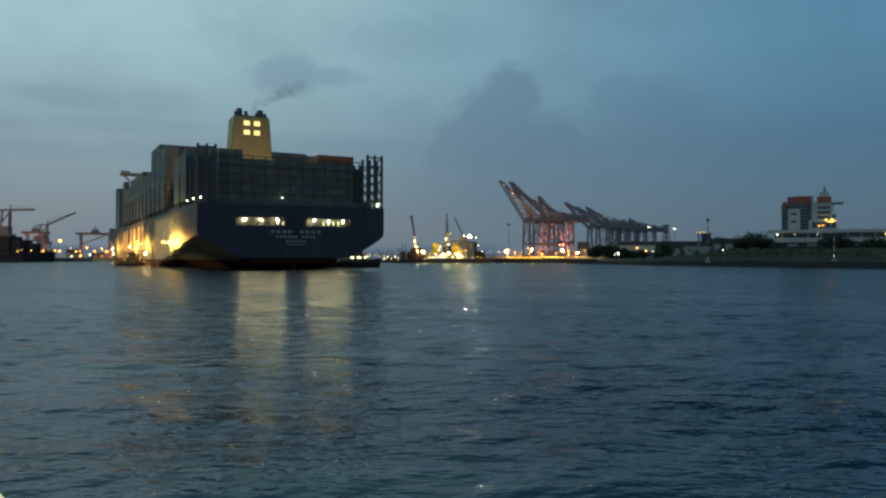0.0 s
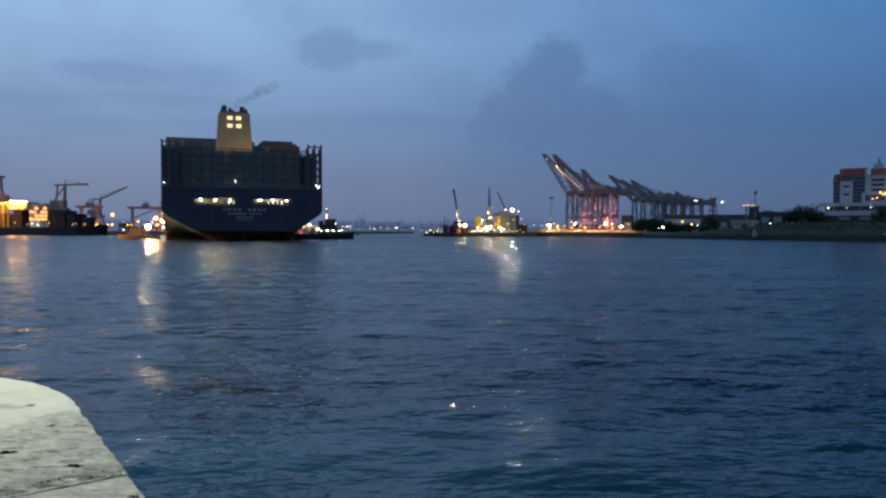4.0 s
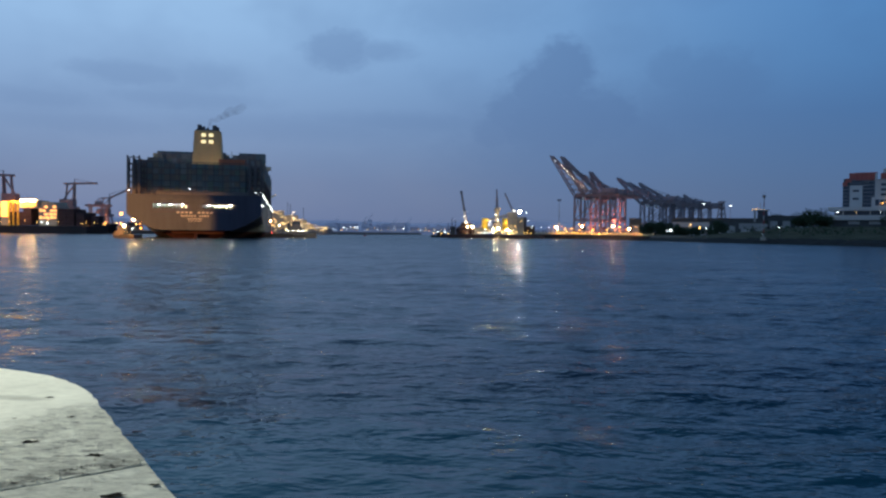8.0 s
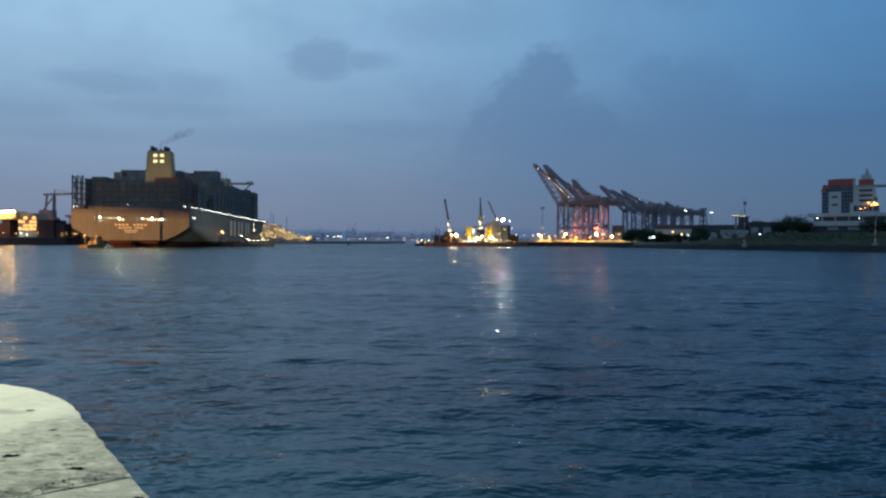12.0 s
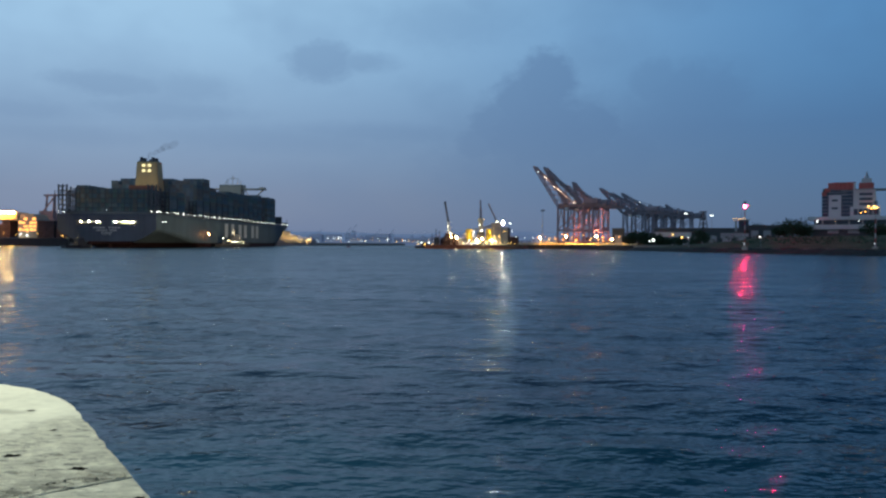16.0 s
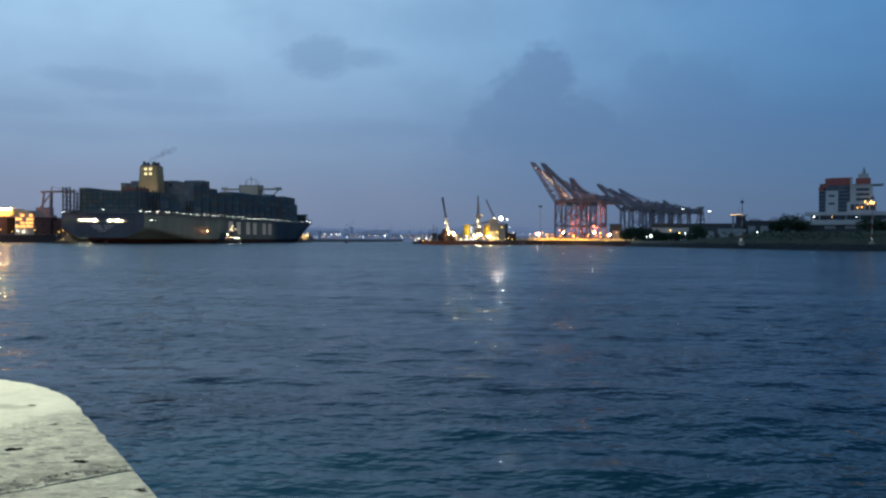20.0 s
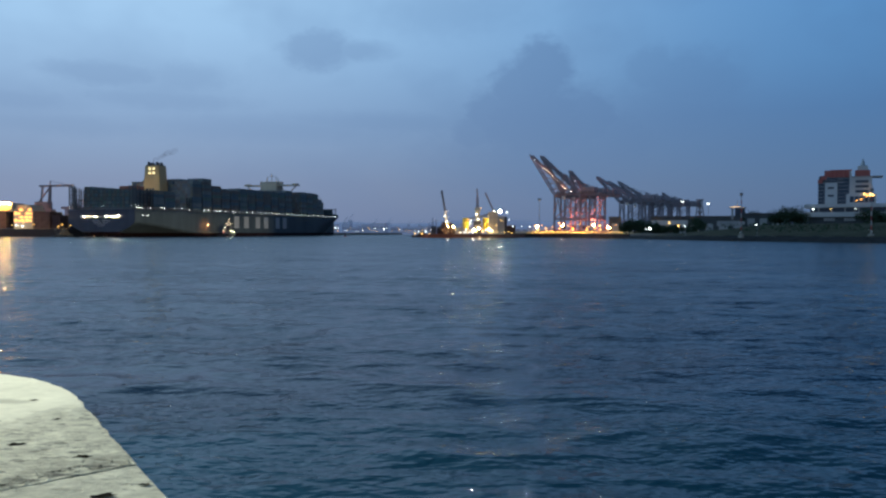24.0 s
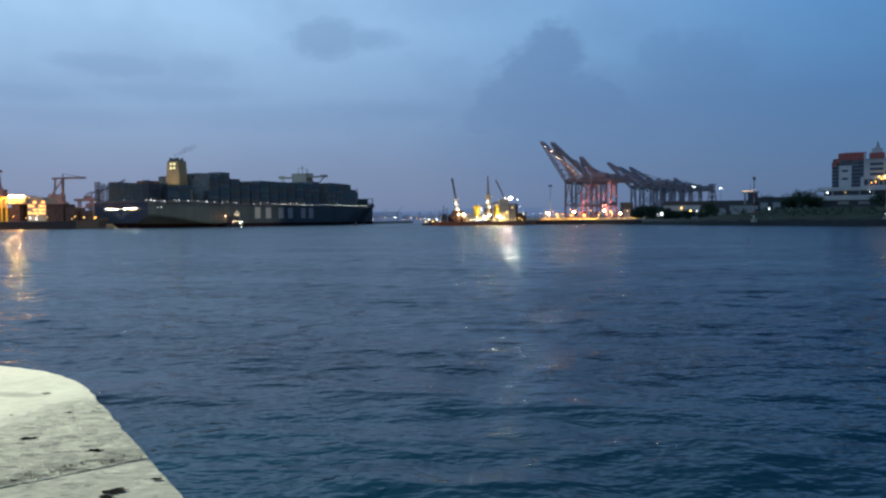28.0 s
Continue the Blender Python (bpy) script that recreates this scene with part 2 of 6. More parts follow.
def pier_concrete():
    m = mat("pier_concrete", (0.58, 0.585, 0.46), 0.9, var=0.15, scale=1.3, fine=9)
    nt = m.node_tree
    N, L = nt.nodes, nt.links
    b = N["Principled BSDF"]
    tc = N.new("ShaderNodeTexCoord")

    def tex(scale, detail, rough, stretch=(1, 1, 1), turn=0.0):
        mp = N.new("ShaderNodeMapping")
        mp.inputs["Scale"].default_value, mp.inputs["Rotation"].default_value = stretch, (0, 0, radians(turn))
        L.new(tc.outputs["Object"], mp.inputs[0])
        n = N.new("ShaderNodeTexNoise")
        n.inputs["Scale"].default_value, n.inputs["Detail"].default_value, n.inputs["Roughness"].default_value = scale, detail, rough
        L.new(mp.outputs[0], n.inputs["Vector"])
        return n.outputs["Fac"]

    def level(v, lo, hi, a, c):
        r = N.new("ShaderNodeMapRange")
        for k, q in enumerate((lo, hi, a, c), 1):
            r.inputs[k].default_value = q
        L.new(v, r.inputs[0])
        return r.outputs[0]

    def times(a, c, op="MULTIPLY"):
        n = N.new("ShaderNodeMath")
        n.operation = op
        L.new(a, n.inputs[0])
        L.new(c, n.inputs[1])
        return n.outputs[0]

    grain = tex(11, 7, 0.78, (0.7, 1.3, 1), 38)
    specks = level(tex(15, 3, 0.6, (0.6, 1.3, 1), 38), 0.56, 0.64, 1.0, 0.42)
    stain = level(tex(0.9, 4, 0.6), 0.35, 0.7, 0.9, 1.08)
    # broomed, rougher strip next to the joint; smoother towards the far edge
    across = N.new("ShaderNodeVectorMath")
    across.operation = "DOT_PRODUCT"
    L.new(tc.outputs["Object"], across.inputs[0])
    across.inputs[1].default_value = (-0.628, 0.778, 0)
    wav = level(tex(1.8, 4, 0.6), 0.3, 0.7, -0.22, 0.22)
    ends = N.new("ShaderNodeVectorMath")
    ends.operation = "DOT_PRODUCT"
    L.new(tc.outputs["Object"], ends.inputs[0])
    ends.inputs[1].default_value = (-0.969, 0.248, 0)
    far = times(ends.outputs["Value"], wav, "ADD")
    strip = times(level(far, 4.42, 4.86, 1.0, 0.14), level(across.outputs["Value"], 4.98, 5.0, 0.55, 1.0))
    # crumbled band beside the joint
    band = times(level(across.outputs["Value"], 5.0, 5.02, 0.0, 1.0), level(across.outputs["Value"], 5.06, 5.42, 1.0, 0.0))
    rot = level(tex(9, 5, 0.7, (0.6, 1.4, 1), 38), 0.46, 0.6, 1.0, 0.0)
    worn = times(level(times(band, rot), 0.0, 1.0, 1.0, 0.34), level(across.outputs["Value"], 4.985, 5.0, 0.8, 1.0))
    mixg = N.new("ShaderNodeMix")
    L.new(strip, mixg.inputs[0])
    mixg.inputs[2].default_value = 0.9
    L.new(times(level(grain, 0.36, 0.62, 0.76, 1.58), specks), mixg.inputs[3])
    # tan puddle mark on the smooth part
    puddle = N.new("ShaderNodeMapping")
    puddle.vector_type = "TEXTURE"
    puddle.inputs["Location"].default_value, puddle.inputs["Rotation"].default_value, puddle.inputs["Scale"].default_value = (-3.92, 6.63, 2.5), (0, 0, radians(-12)), (0.3, 0.11, 1)
    L.new(tc.outputs["Object"], puddle.inputs[0])
    rim = N.new("ShaderNodeVectorMath")
    rim.operation = "LENGTH"
    L.new(puddle.outputs[0], rim.inputs[0])
    mark = level(times(rim.outputs["Value"], level(tex(3.2, 3, 0.6), 0.3, 0.7, -0.35, 0.35), "ADD"), 0.7, 1.15, 0.68, 1.0)
    val = times(times(times(mixg.outputs[0], stain), worn), mark)
    old = b.inputs["Base Color"].links[0].from_socket
    ml = N.new("ShaderNodeMix")
    ml.data_type, ml.blend_type = "RGBA", "MULTIPLY"
    ml.inputs[0].default_value = 1.0
    L.new(old, ml.inputs[6])
    L.new(val, ml.inputs[7])
    L.new(ml.outputs[2], b.inputs["Base Color"])
    bp = N.new("ShaderNodeBump")
    bp.inputs["Strength"].default_value, bp.inputs["Distance"].default_value = 1.0, 0.03
    L.new(mixg.outputs[0], bp.inputs["Height"])
    L.new(bp.outputs[0], b.inputs["Normal"])
    return m


CONCRETE = pier_concrete()
QUAYC = mat("quay_concrete", (0.28, 0.26, 0.22), 0.9, var=0.3, scale=0.08, fine=20)
GRASS = mat("bank_grass", (0.08, 0.074, 0.048), 0.95, var=0.45, scale=0.12, bump=0.8, fine=25)
ROCK = mat("revetment_rock", (0.034, 0.033, 0.033), 0.9, var=0.4, scale=0.6, bump=0.8)
WHITEWALL = mat("white_render", (0.43, 0.43, 0.43), 0.7, var=0.12, scale=0.2, streak=3)
GREYWALL = mat("grey_render", (0.3, 0.3, 0.3), 0.8, var=0.2, scale=0.2, streak=3)
DARKWALL = mat("dark_cladding", (0.07, 0.075, 0.08), 0.8, var=0.25, scale=0.2, streak=3)
REDROOF = mat("red_roof_cladding", (0.33, 0.085, 0.07), 0.7, var=0.2, scale=0.3)
PIT = mat("pit_shadowed_hole", (0.012, 0.012, 0.01), 1.0, var=0.3)
PIT.node_tree.nodes["Principled BSDF"].inputs["Specular IOR Level"].default_value = 0.0
GLASS = mat("tinted_glazing", (0.02, 0.035, 0.06), 0.3, var=0.2, scale=0.3)
YELLOW = mat("yellow_plant_paint", (0.75, 0.55, 0.05), 0.5, var=0.15, scale=0.3)
FOLIAGE = mat("dark_foliage", (0.035, 0.055, 0.03), 0.8, var=0.4, scale=1.0)
BARK = mat("bark", (0.06, 0.045, 0.035), 0.9, var=0.3, scale=3)
STEEL = mat("galvanised_steel", (0.3, 0.31, 0.32), 0.45, metal=0.6, var=0.15, scale=1)
# white of the beacon bands toned down to grey
BEACONWHITE = mat("dirty_white_paint", (0.32, 0.32, 0.31), 0.6, var=0.2)
REDBAND = mat("red_marine_paint", (0.26, 0.04, 0.035), 0.5, var=0.15)
WHITEBAND = mat("white_marine_paint", (0.75, 0.75, 0.73), 0.5, var=0.12)
# sodium light on the barrier is put into its yellow
BARRIER = mat("yellowed_barrier_concrete", (0.55, 0.46, 0.28), 0.85, var=0.25, scale=0.3)
TUGHULL = mat("tug_hull_paint", (0.014, 0.014, 0.017), 0.6, var=0.3, scale=0.4)
TUGWHITE = mat("tug_house_paint", (0.07, 0.062, 0.055), 0.6, var=0.2, scale=0.4)
RUST = mat("rusty_steel", (0.06, 0.032, 0.024), 0.8, var=0.4, scale=0.4)
# haze over the distant land is put in as a faint bluish glow
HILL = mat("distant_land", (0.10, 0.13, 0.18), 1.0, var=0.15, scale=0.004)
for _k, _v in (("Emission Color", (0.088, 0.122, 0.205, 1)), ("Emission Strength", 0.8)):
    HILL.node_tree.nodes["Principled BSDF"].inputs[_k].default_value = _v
# pale grey carries the haze on far buildings and cranes
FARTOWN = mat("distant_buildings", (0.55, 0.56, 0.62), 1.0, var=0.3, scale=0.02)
SODIUM = glow("sodium_lamp", (1.0, 0.42, 0.07), 6.5)
WARM = glow("warm_lamp", (1.0, 0.58, 0.14), 6)
WHITE = glow("white_lamp", (0.92, 1.0, 0.95), 6)
FLOOD = glow("white_flood_lamp", (1.0, 0.9, 0.6), 20)
FLOODHEAD = glow("white_floodlight_face", (1.0, 0.96, 0.8), 2600)
TUGFLOOD = glow("tug_floodlight", (1.0, 0.66, 0.28), 2600)
SODIUMHOT = glow("gallery_floodlight_face", (1.0, 0.5, 0.13), 420)
WARMHOT = glow("strong_warm_lamp", (1.0, 0.66, 0.28), 380)
TUGPALE = glow("tug_pale_floodlight", (0.95, 1.0, 0.62), 70)
WINDOWLIT = glow("lit_opening", (0.85, 0.9, 0.5), 0.45)
MOORLAMP = glow("mooring_deck_lamp", (1.0, 0.92, 0.62), 1500)
DECKLAMP = glow("deck_lamp_glass", (0.92, 1.0, 0.9), 13)
FUNNELLIT = glow("lit_funnel_sign", (1.0, 0.82, 0.4), 1.1)
NAMEBAR = mat("faded_name_paint", (0.3, 0.32, 0.35), 0.6, var=0.2, scale=0.3)
SODIUMHEAD = glow("sodium_floodlight_face", (1.0, 0.47, 0.16), 1500)
FUNNELFLOOD = glow("funnel_floodlight", (1.0, 0.72, 0.35), 60)
BOOMLIT = glow("boom_walkway_lamp", (1.0, 0.7, 0.48), 48)
HOUSELIT = glow("floodlit_house_wall", (1.0, 0.44, 0.08), 2.6)
HOUSEGLOW = glow("lit_deck_opening", (1.0, 0.45, 0.12), 1.8)
HULLFILL = glow("overside_lamp_face", (1.0, 0.5, 0.12), 1000)
TUGLAMP = glow("tug_mast_lamp", (1.0, 0.78, 0.45), 9)
PILOTLAMP = glow("pilot_door_lamp", (1.0, 0.45, 0.16), 420)
REDNAV = glow("red_side_light", (1.0, 0.06, 0.03), 25)
REDLAMP = glow("red_beacon_lamp", (1.0, 0.010, 0.055), 1600)
VESSELLAMP = glow("vessel_work_lamp", (1.0, 0.62, 0.2), 10)

MOORCARGO = mat("dark_brown_container_paint", (0.085, 0.06, 0.06), 0.8, var=0.3, scale=0.3)
for _m, _s in ((HULL, 0.2), (HULL_SIDE, 0.25), (CONTS, 0.2), (CONT, 0.2), (MOORCARGO, 0.1), (GRASS, 0.05), (ROCK, 0.1), (QUAYC, 0.15), (FOLIAGE, 0.1), (DARKWALL, 0.2), (BOOT, 0.1)):
    _m.node_tree.nodes["Principled BSDF"].inputs["Specular IOR Level"].default_value = _s

# ---------------------------------------------------------------- builders


def thing(name, label, category, m=None, group="", kind=""):
    ob = new(name)
    ob.empty_display_size = 1.0
    if m is not None:
        ob.matrix_basis = m
    return tagged(ob, label, category, group, kind)


def part(name, bm, material, parent=None, label=""):
    me = bpy.data.meshes.new(name)
    bm.to_mesh(me)
    bm.free()
    me.materials.append(material)
    ob = new(name, me)
    ob.parent = parent
    if label:
        tagged(ob, label)
    return ob


def again(ob, m, parent=None):
    o = new(ob.name.split(".")[0], ob.data)
    o.parent = parent if parent is not None else ob.parent
    o.matrix_basis = m
    if "label" in ob:
        o["label"] = ob["label"]
    return o


def box(bm, x0, x1, y0, y1, z0, z1):
    v = [bm.verts.new((x, y, z)) for x in (x0, x1) for y in (y0, y1) for z in (z0, z1)]
    for f in ((0, 1, 3, 2), (4, 6, 7, 5), (0, 4, 5, 1), (2, 3, 7, 6), (0, 2, 6, 4), (1, 5, 7, 3)):
        bm.faces.new([v[i] for i in f])
    return bm


def beam(bm, p, q, w, d=None, n=4):
    p, q = Vector(p), Vector(q)
    ax = (q - p)
    if ax.length < 1e-6:
        return bm
    ax.normalize()
    up = Vector((0, 0, 1)) if abs(ax.z) < 0.95 else Vector((1, 0, 0))
    s = ax.cross(up).normalized()
    u = s.cross(ax).normalized()
    d = d or w
    rings = []
    for c in (p, q):
        if n == 4:
            rings.append([bm.verts.new(c + s * (w / 2 * a) + u * (d / 2 * b)) for a, b in ((-1, -1), (1, -1), (1, 1), (-1, 1))])
        else:
            rings.append([bm.verts.new(c + s * (w / 2 * math.cos(6.28318 * i / n)) + u * (d / 2 * math.sin(6.28318 * i / n))) for i in range(n)])
    k = len(rings[0])
    for i in range(k):
        bm.faces.new((rings[0][i], rings[0][(i + 1) % k], rings[1][(i + 1) % k], rings[1][i]))
    bm.faces.new(rings[0][::-1])
    bm.faces.new(rings[1])
    return bm


def cone(bm, p, r0, r1, h, n=12):
    x, y, z = p
    a = [bm.verts.new((x + r0 * math.cos(6.28318 * i / n), y + r0 * math.sin(6.28318 * i / n), z)) for i in range(n)]
    b = [bm.verts.new((x + r1 * math.cos(6.28318 * i / n), y + r1 * math.sin(6.28318 * i / n), z + h)) for i in range(n)]
    for i in range(n):
        bm.faces.new((a[i], a[(i + 1) % n], b[(i + 1) % n], b[i]))
    bm.faces.new(a[::-1])
    bm.faces.new(b)
    return bm


def ball(bm, p, r, sub=1):
    bmesh.ops.create_icosphere(bm, subdivisions=sub, radius=r, matrix=Matrix.Translation(p))
    return bm


def prism(bm, pts, z0, z1):
    a = [bm.verts.new((x, y, z0)) for x, y in pts]
    b = [bm.verts.new((x, y, z1)) for x, y in pts]
    n = len(pts)
    for i in range(n):
        bm.faces.new((a[i], a[(i + 1) % n], b[(i + 1) % n], b[i]))
    bm.faces.new(a[::-1])
    bm.faces.new(b)
    bmesh.ops.recalc_face_normals(bm, faces=bm.faces[:])
    return bm


def polar(az, dist):
    return dist * math.sin(radians(az)), dist * math.cos(radians(az))


def B():
    return bmesh.new()


# ---------------------------------------------------------------- water, shores, pier


def water_material():
    m = bpy.data.materials.new("harbour_water")
    m.use_nodes = True
    nt = m.node_tree
    N, L = nt.nodes, nt.links
    b = N["Principled BSDF"]
    b.inputs["Base Color"].default_value = (0.003, 0.024, 0.045, 1)
    b.inputs["Roughness"].default_value, b.inputs["IOR"].default_value = 0.05, 1.3
    tc = N.new("ShaderNodeTexCoord")
    sep = N.new("ShaderNodeVectorMath")
    sep.operation = "LENGTH"
    L.new(tc.outputs["Object"], sep.inputs[0])
    calm = N.new("ShaderNodeMapRange")
    calm.inputs[1].default_value, calm.inputs[2].default_value = 40.0, 420.0
    calm.inputs[3].default_value, calm.inputs[4].default_value = 1.0, 2.2
    L.new(sep.outputs["Value"], calm.inputs[0])
    # far off the ripples run together: rougher with distance
    away = N.new("ShaderNodeMath")
    away.operation = "ADD"
    away.inputs[1].default_value = 70.0
    L.new(sep.outputs["Value"], away.inputs[0])
    fuzz = N.new("ShaderNodeMath")
    fuzz.operation = "DIVIDE"
    L.new(sep.outputs["Value"], fuzz.inputs[0])
    L.new(away.outputs[0], fuzz.inputs[1])
    sheen = N.new("ShaderNodeMath")
    sheen.operation = "MULTIPLY"
    sheen.inputs[1].default_value = 0.3
    L.new(fuzz.outputs[0], sheen.inputs[0])
    L.new(sheen.outputs[0], b.inputs["Roughness"])

    def ripple(sx, sy, turn, detail, rough=0.55):
        mp = N.new("ShaderNodeMapping")
        mp.inputs["Scale"].default_value, mp.inputs["Rotation"].default_value = (sx, sy, 1), (0, 0, radians(turn))
        L.new(tc.outputs["Object"], mp.inputs[0])
        n = N.new("ShaderNodeTexNoise")
        n.inputs["Scale"].default_value, n.inputs["Detail"].default_value, n.inputs["Roughness"].default_value = 1.0, detail, rough
        L.new(mp.outputs[0], n.inputs["Vector"])
        return n.outputs["Fac"]

    # gusts: patches of rougher and of smoother water
    gust = N.new("ShaderNodeMapRange")
    gust.inputs[1].default_value, gust.inputs[2].default_value, gust.inputs[3].default_value, gust.inputs[4].default_value = 0.36, 0.64, 0.45, 1.25
    L.new(ripple(0.028, 0.07, 8, 3), gust.inputs[0])
    last = None
    for sx, sy, turn, dist, detail, gusty in ((0.11, 0.22, 12, 0.45, 2, False), (0.26, 0.5, 4, 0.14, 2, True), (0.7, 1.35, 16, 0.2, 3, True), (2.1, 3.4, -12, 0.065, 2, True)):
        bp = N.new("ShaderNodeBump")
        bp.inputs["Distance"].default_value = dist
        ms = N.new("ShaderNodeMath")
        ms.operation = "MULTIPLY"
        L.new(calm.outputs[0], ms.inputs[0])
        ms.inputs[1].default_value = 0.9
        if gusty:
            L.new(gust.outputs[0], ms.inputs[1])
        L.new(ms.outputs[0], bp.inputs["Strength"])
        L.new(ripple(sx, sy, turn, detail), bp.inputs["Height"])
        if last:
            L.new(last, bp.inputs["Normal"])
        last = bp.outputs[0]
    L.new(last, b.inputs["Normal"])
    return m


def spread(start, stop, step, growth):
    out, p = [], start
    while p < stop:
        out.append(p)
        step *= growth
        p += step
    return out + [stop]


def make_water():
    xr = spread(26.0, 4200.0, 0.24, 1.045)
    xs = np.array([-v for v in xr[::-1]] + list(np.arange(-25.8, 25.9, 0.24)) + xr)
    ys = np.array([-v for v in spread(-5.0, 3000.0, 0.3, 1.12)][::-1] + list(np.arange(5.3, 42.0, 0.24)) + spread(42.2, 4800.0, 0.24, 1.008))
    dx, dy = np.gradient(xs), np.gradient(ys)
    X, Y = np.meshgrid(xs, ys)
    S = np.maximum(*np.meshgrid(dx, dy))
    Z = np.zeros_like(X)
    rng = np.random.default_rng(5)
    for lam in np.geomspace(0.9, 13.0, 44):
        ang = rng.normal(0.2, 0.85)
        k = 6.28318 / lam
        amp = 0.0040 * lam * rng.uniform(0.6, 1.4) * min(1.0, (1.9 / lam) ** 0.9)
        fade = np.clip(lam / (2.6 * S) - 0.35, 0, 1)
        ph = k * (X * math.sin(ang) + Y * math.cos(ang)) + rng.uniform(0, 6.28) + 0.8 * np.sin(X * 0.11 * rng.uniform(0.5, 1.5) + rng.uniform(0, 6)) + 0.6 * np.sin(Y * 0.07 + rng.uniform(0, 6))
        s = np.sin(ph)
        Z += amp * fade * (s + 0.25 * s * s)
    n, k = X.shape
    co = np.stack([X, Y, Z], -1).reshape(-1, 3)
    i = np.arange(n * k).reshape(n, k)
    f = np.stack([i[:-1, :-1], i[:-1, 1:], i[1:, 1:], i[1:, :-1]], -1).reshape(-1, 4)
    me = bpy.data.meshes.new("water")
    me.vertices.add(len(co))
    me.vertices.foreach_set("co", co.ravel())
    me.loops.add(f.size)
    me.loops.foreach_set("vertex_index", f.ravel())
    me.polygons.add(len(f))
    me.polygons.foreach_set("loop_start", np.arange(0, f.size, 4))
    me.update(calc_edges=True)
    me.polygons.foreach_set("use_smooth", np.ones(len(f), dtype=bool))
    me.materials.append(water_material())
    return tagged(new("water", me), "dark blue harbour water with low choppy waves", "water", kind="structure")


water = make_water()


def land(name, pts, z, material, label, category="ground", top_noise=0.0):
    ob = part(name, prism(B(), pts, -3.0, z), material)
    return tagged(ob, label, category, kind="structure")


def make_bank():
    # grass bank: the shore's line, swept by a cross section of rock foot, slope and level top
    shore = [(420, -60), (330, 60), (262, 160), (205, 238), (171, 288), (164, 298), (153, 325), (141, 356), (126, 394), (119, 440), (114, 490)]
    fine = []
    for (x0, y0), (x1, y1) in zip(shore, shore[1:]):
        for k in range(8):
            fine.append(Vector((x0 + (x1 - x0) * k / 8, y0 + (y1 - y0) * k / 8)))
    sect = [(-2.0, -2.0), (0.0, 0.3), (1.2, 1.4), (2.6, 1.9), (4.0, 2.5), (10, 3.1), (20, 4.6), (32, 6.8), (44, 8.2), (60, 8.8), (120, 9.2), (420, 9.6)]

    def sweep(a, b, rough, name, material, label):
        bm = B()
        rows = []
        for i, p in enumerate(fine):
            d = (fine[min(i + 1, len(fine) - 1)] - fine[max(i - 1, 0)]).normalized()
            nrm = Vector((d.y, -d.x))
            t = i / (len(fine) - 1)
            low = 1.0 - 0.55 * max(0.0, (t - 0.78) / 0.22)
            rows.append([bm.verts.new((p.x + nrm.x * s + random.uniform(-rough, rough), p.y + nrm.y * s + random.uniform(-rough, rough),
                                       (z * low if z > 2 else z) + (random.uniform(-rough, rough) if s > 0 else 0))) for s, z in sect[a:b]])
        for r0, r1 in zip(rows, rows[1:]):
            for j in range(len(r0) - 1):
                bm.faces.new((r0[j], r1[j], r1[j + 1], r0[j + 1]))
        bmesh.ops.recalc_face_normals(bm, faces=bm.faces[:])
        if sum(f.normal.z for f in bm.faces) < 0:
            bmesh.ops.reverse_faces(bm, faces=bm.faces[:])
        ob = part(name, bm, material)
        return tagged(ob, label, "ground", kind="structure")

    sweep(4, 12, 0.12, "ground_bank", GRASS, "grassy harbour bank rising from a rock foot")
    sweep(0, 5, 0.25, "ground_revetment", ROCK, "dark rock revetment along the water's edge")


make_bank()
land("ground_quay", [(112, 488), (100, 568), (92, 572), (48, 579), (50, 640), (112, 768), (345, 1120), (540, 1420), (1600, 1420), (1600, 480), (420, 470)], 3.4, QUAYC, "concrete cargo quay lit by yellow lamps")
def quay_wall():
    front = [(118, 470), (112, 488), (100, 568), (92, 572), (48, 579), (50, 640), (112, 768), (345, 1120)]
    for (x0, y0), (x1, y1) in zip(front, front[1:]):
        n = max(1, int(math.hypot(x1 - x0, y1 - y0) // 14))
        for k in range(n):
            a, b = k / n, (k + 0.985) / n
            p = beam(B(), (x0 + (x1 - x0) * a, y0 + (y1 - y0) * a, 0.9), (x0 + (x1 - x0) * b, y0 + (y1 - y0) * b, 0.9), 0.8, 4.6)
            tagged(part("quay_wall", p, ROCK), "dark fendered face of the cargo quay", "quay wall", kind="structure")


quay_wall()
land("ground_far_left", [(-2000, 585), (-430, 606), (-280, 622), (-262, 700), (-238, 800), (-205, 880), (-160, 930), (-100, 1010), (-60, 1180), (-400, 1700), (-2000, 1700)], 3.0, QUAYC, "concrete quay of the container terminal across the water")
land("ground_far_shore", [(-420, 1240), (-180, 1230), (-40, 1260), (150, 1400), (600, 1700), (600, 2300), (-900, 2300), (-900, 1300)], 4.0, HILL, "low dark hazy shore at the harbour's far end")
tagged(part("seabed", box(B(), -4600, 4600, -4600, 4700, -6, -5), ROCK), "seabed under the harbour", "ground", kind="structure")


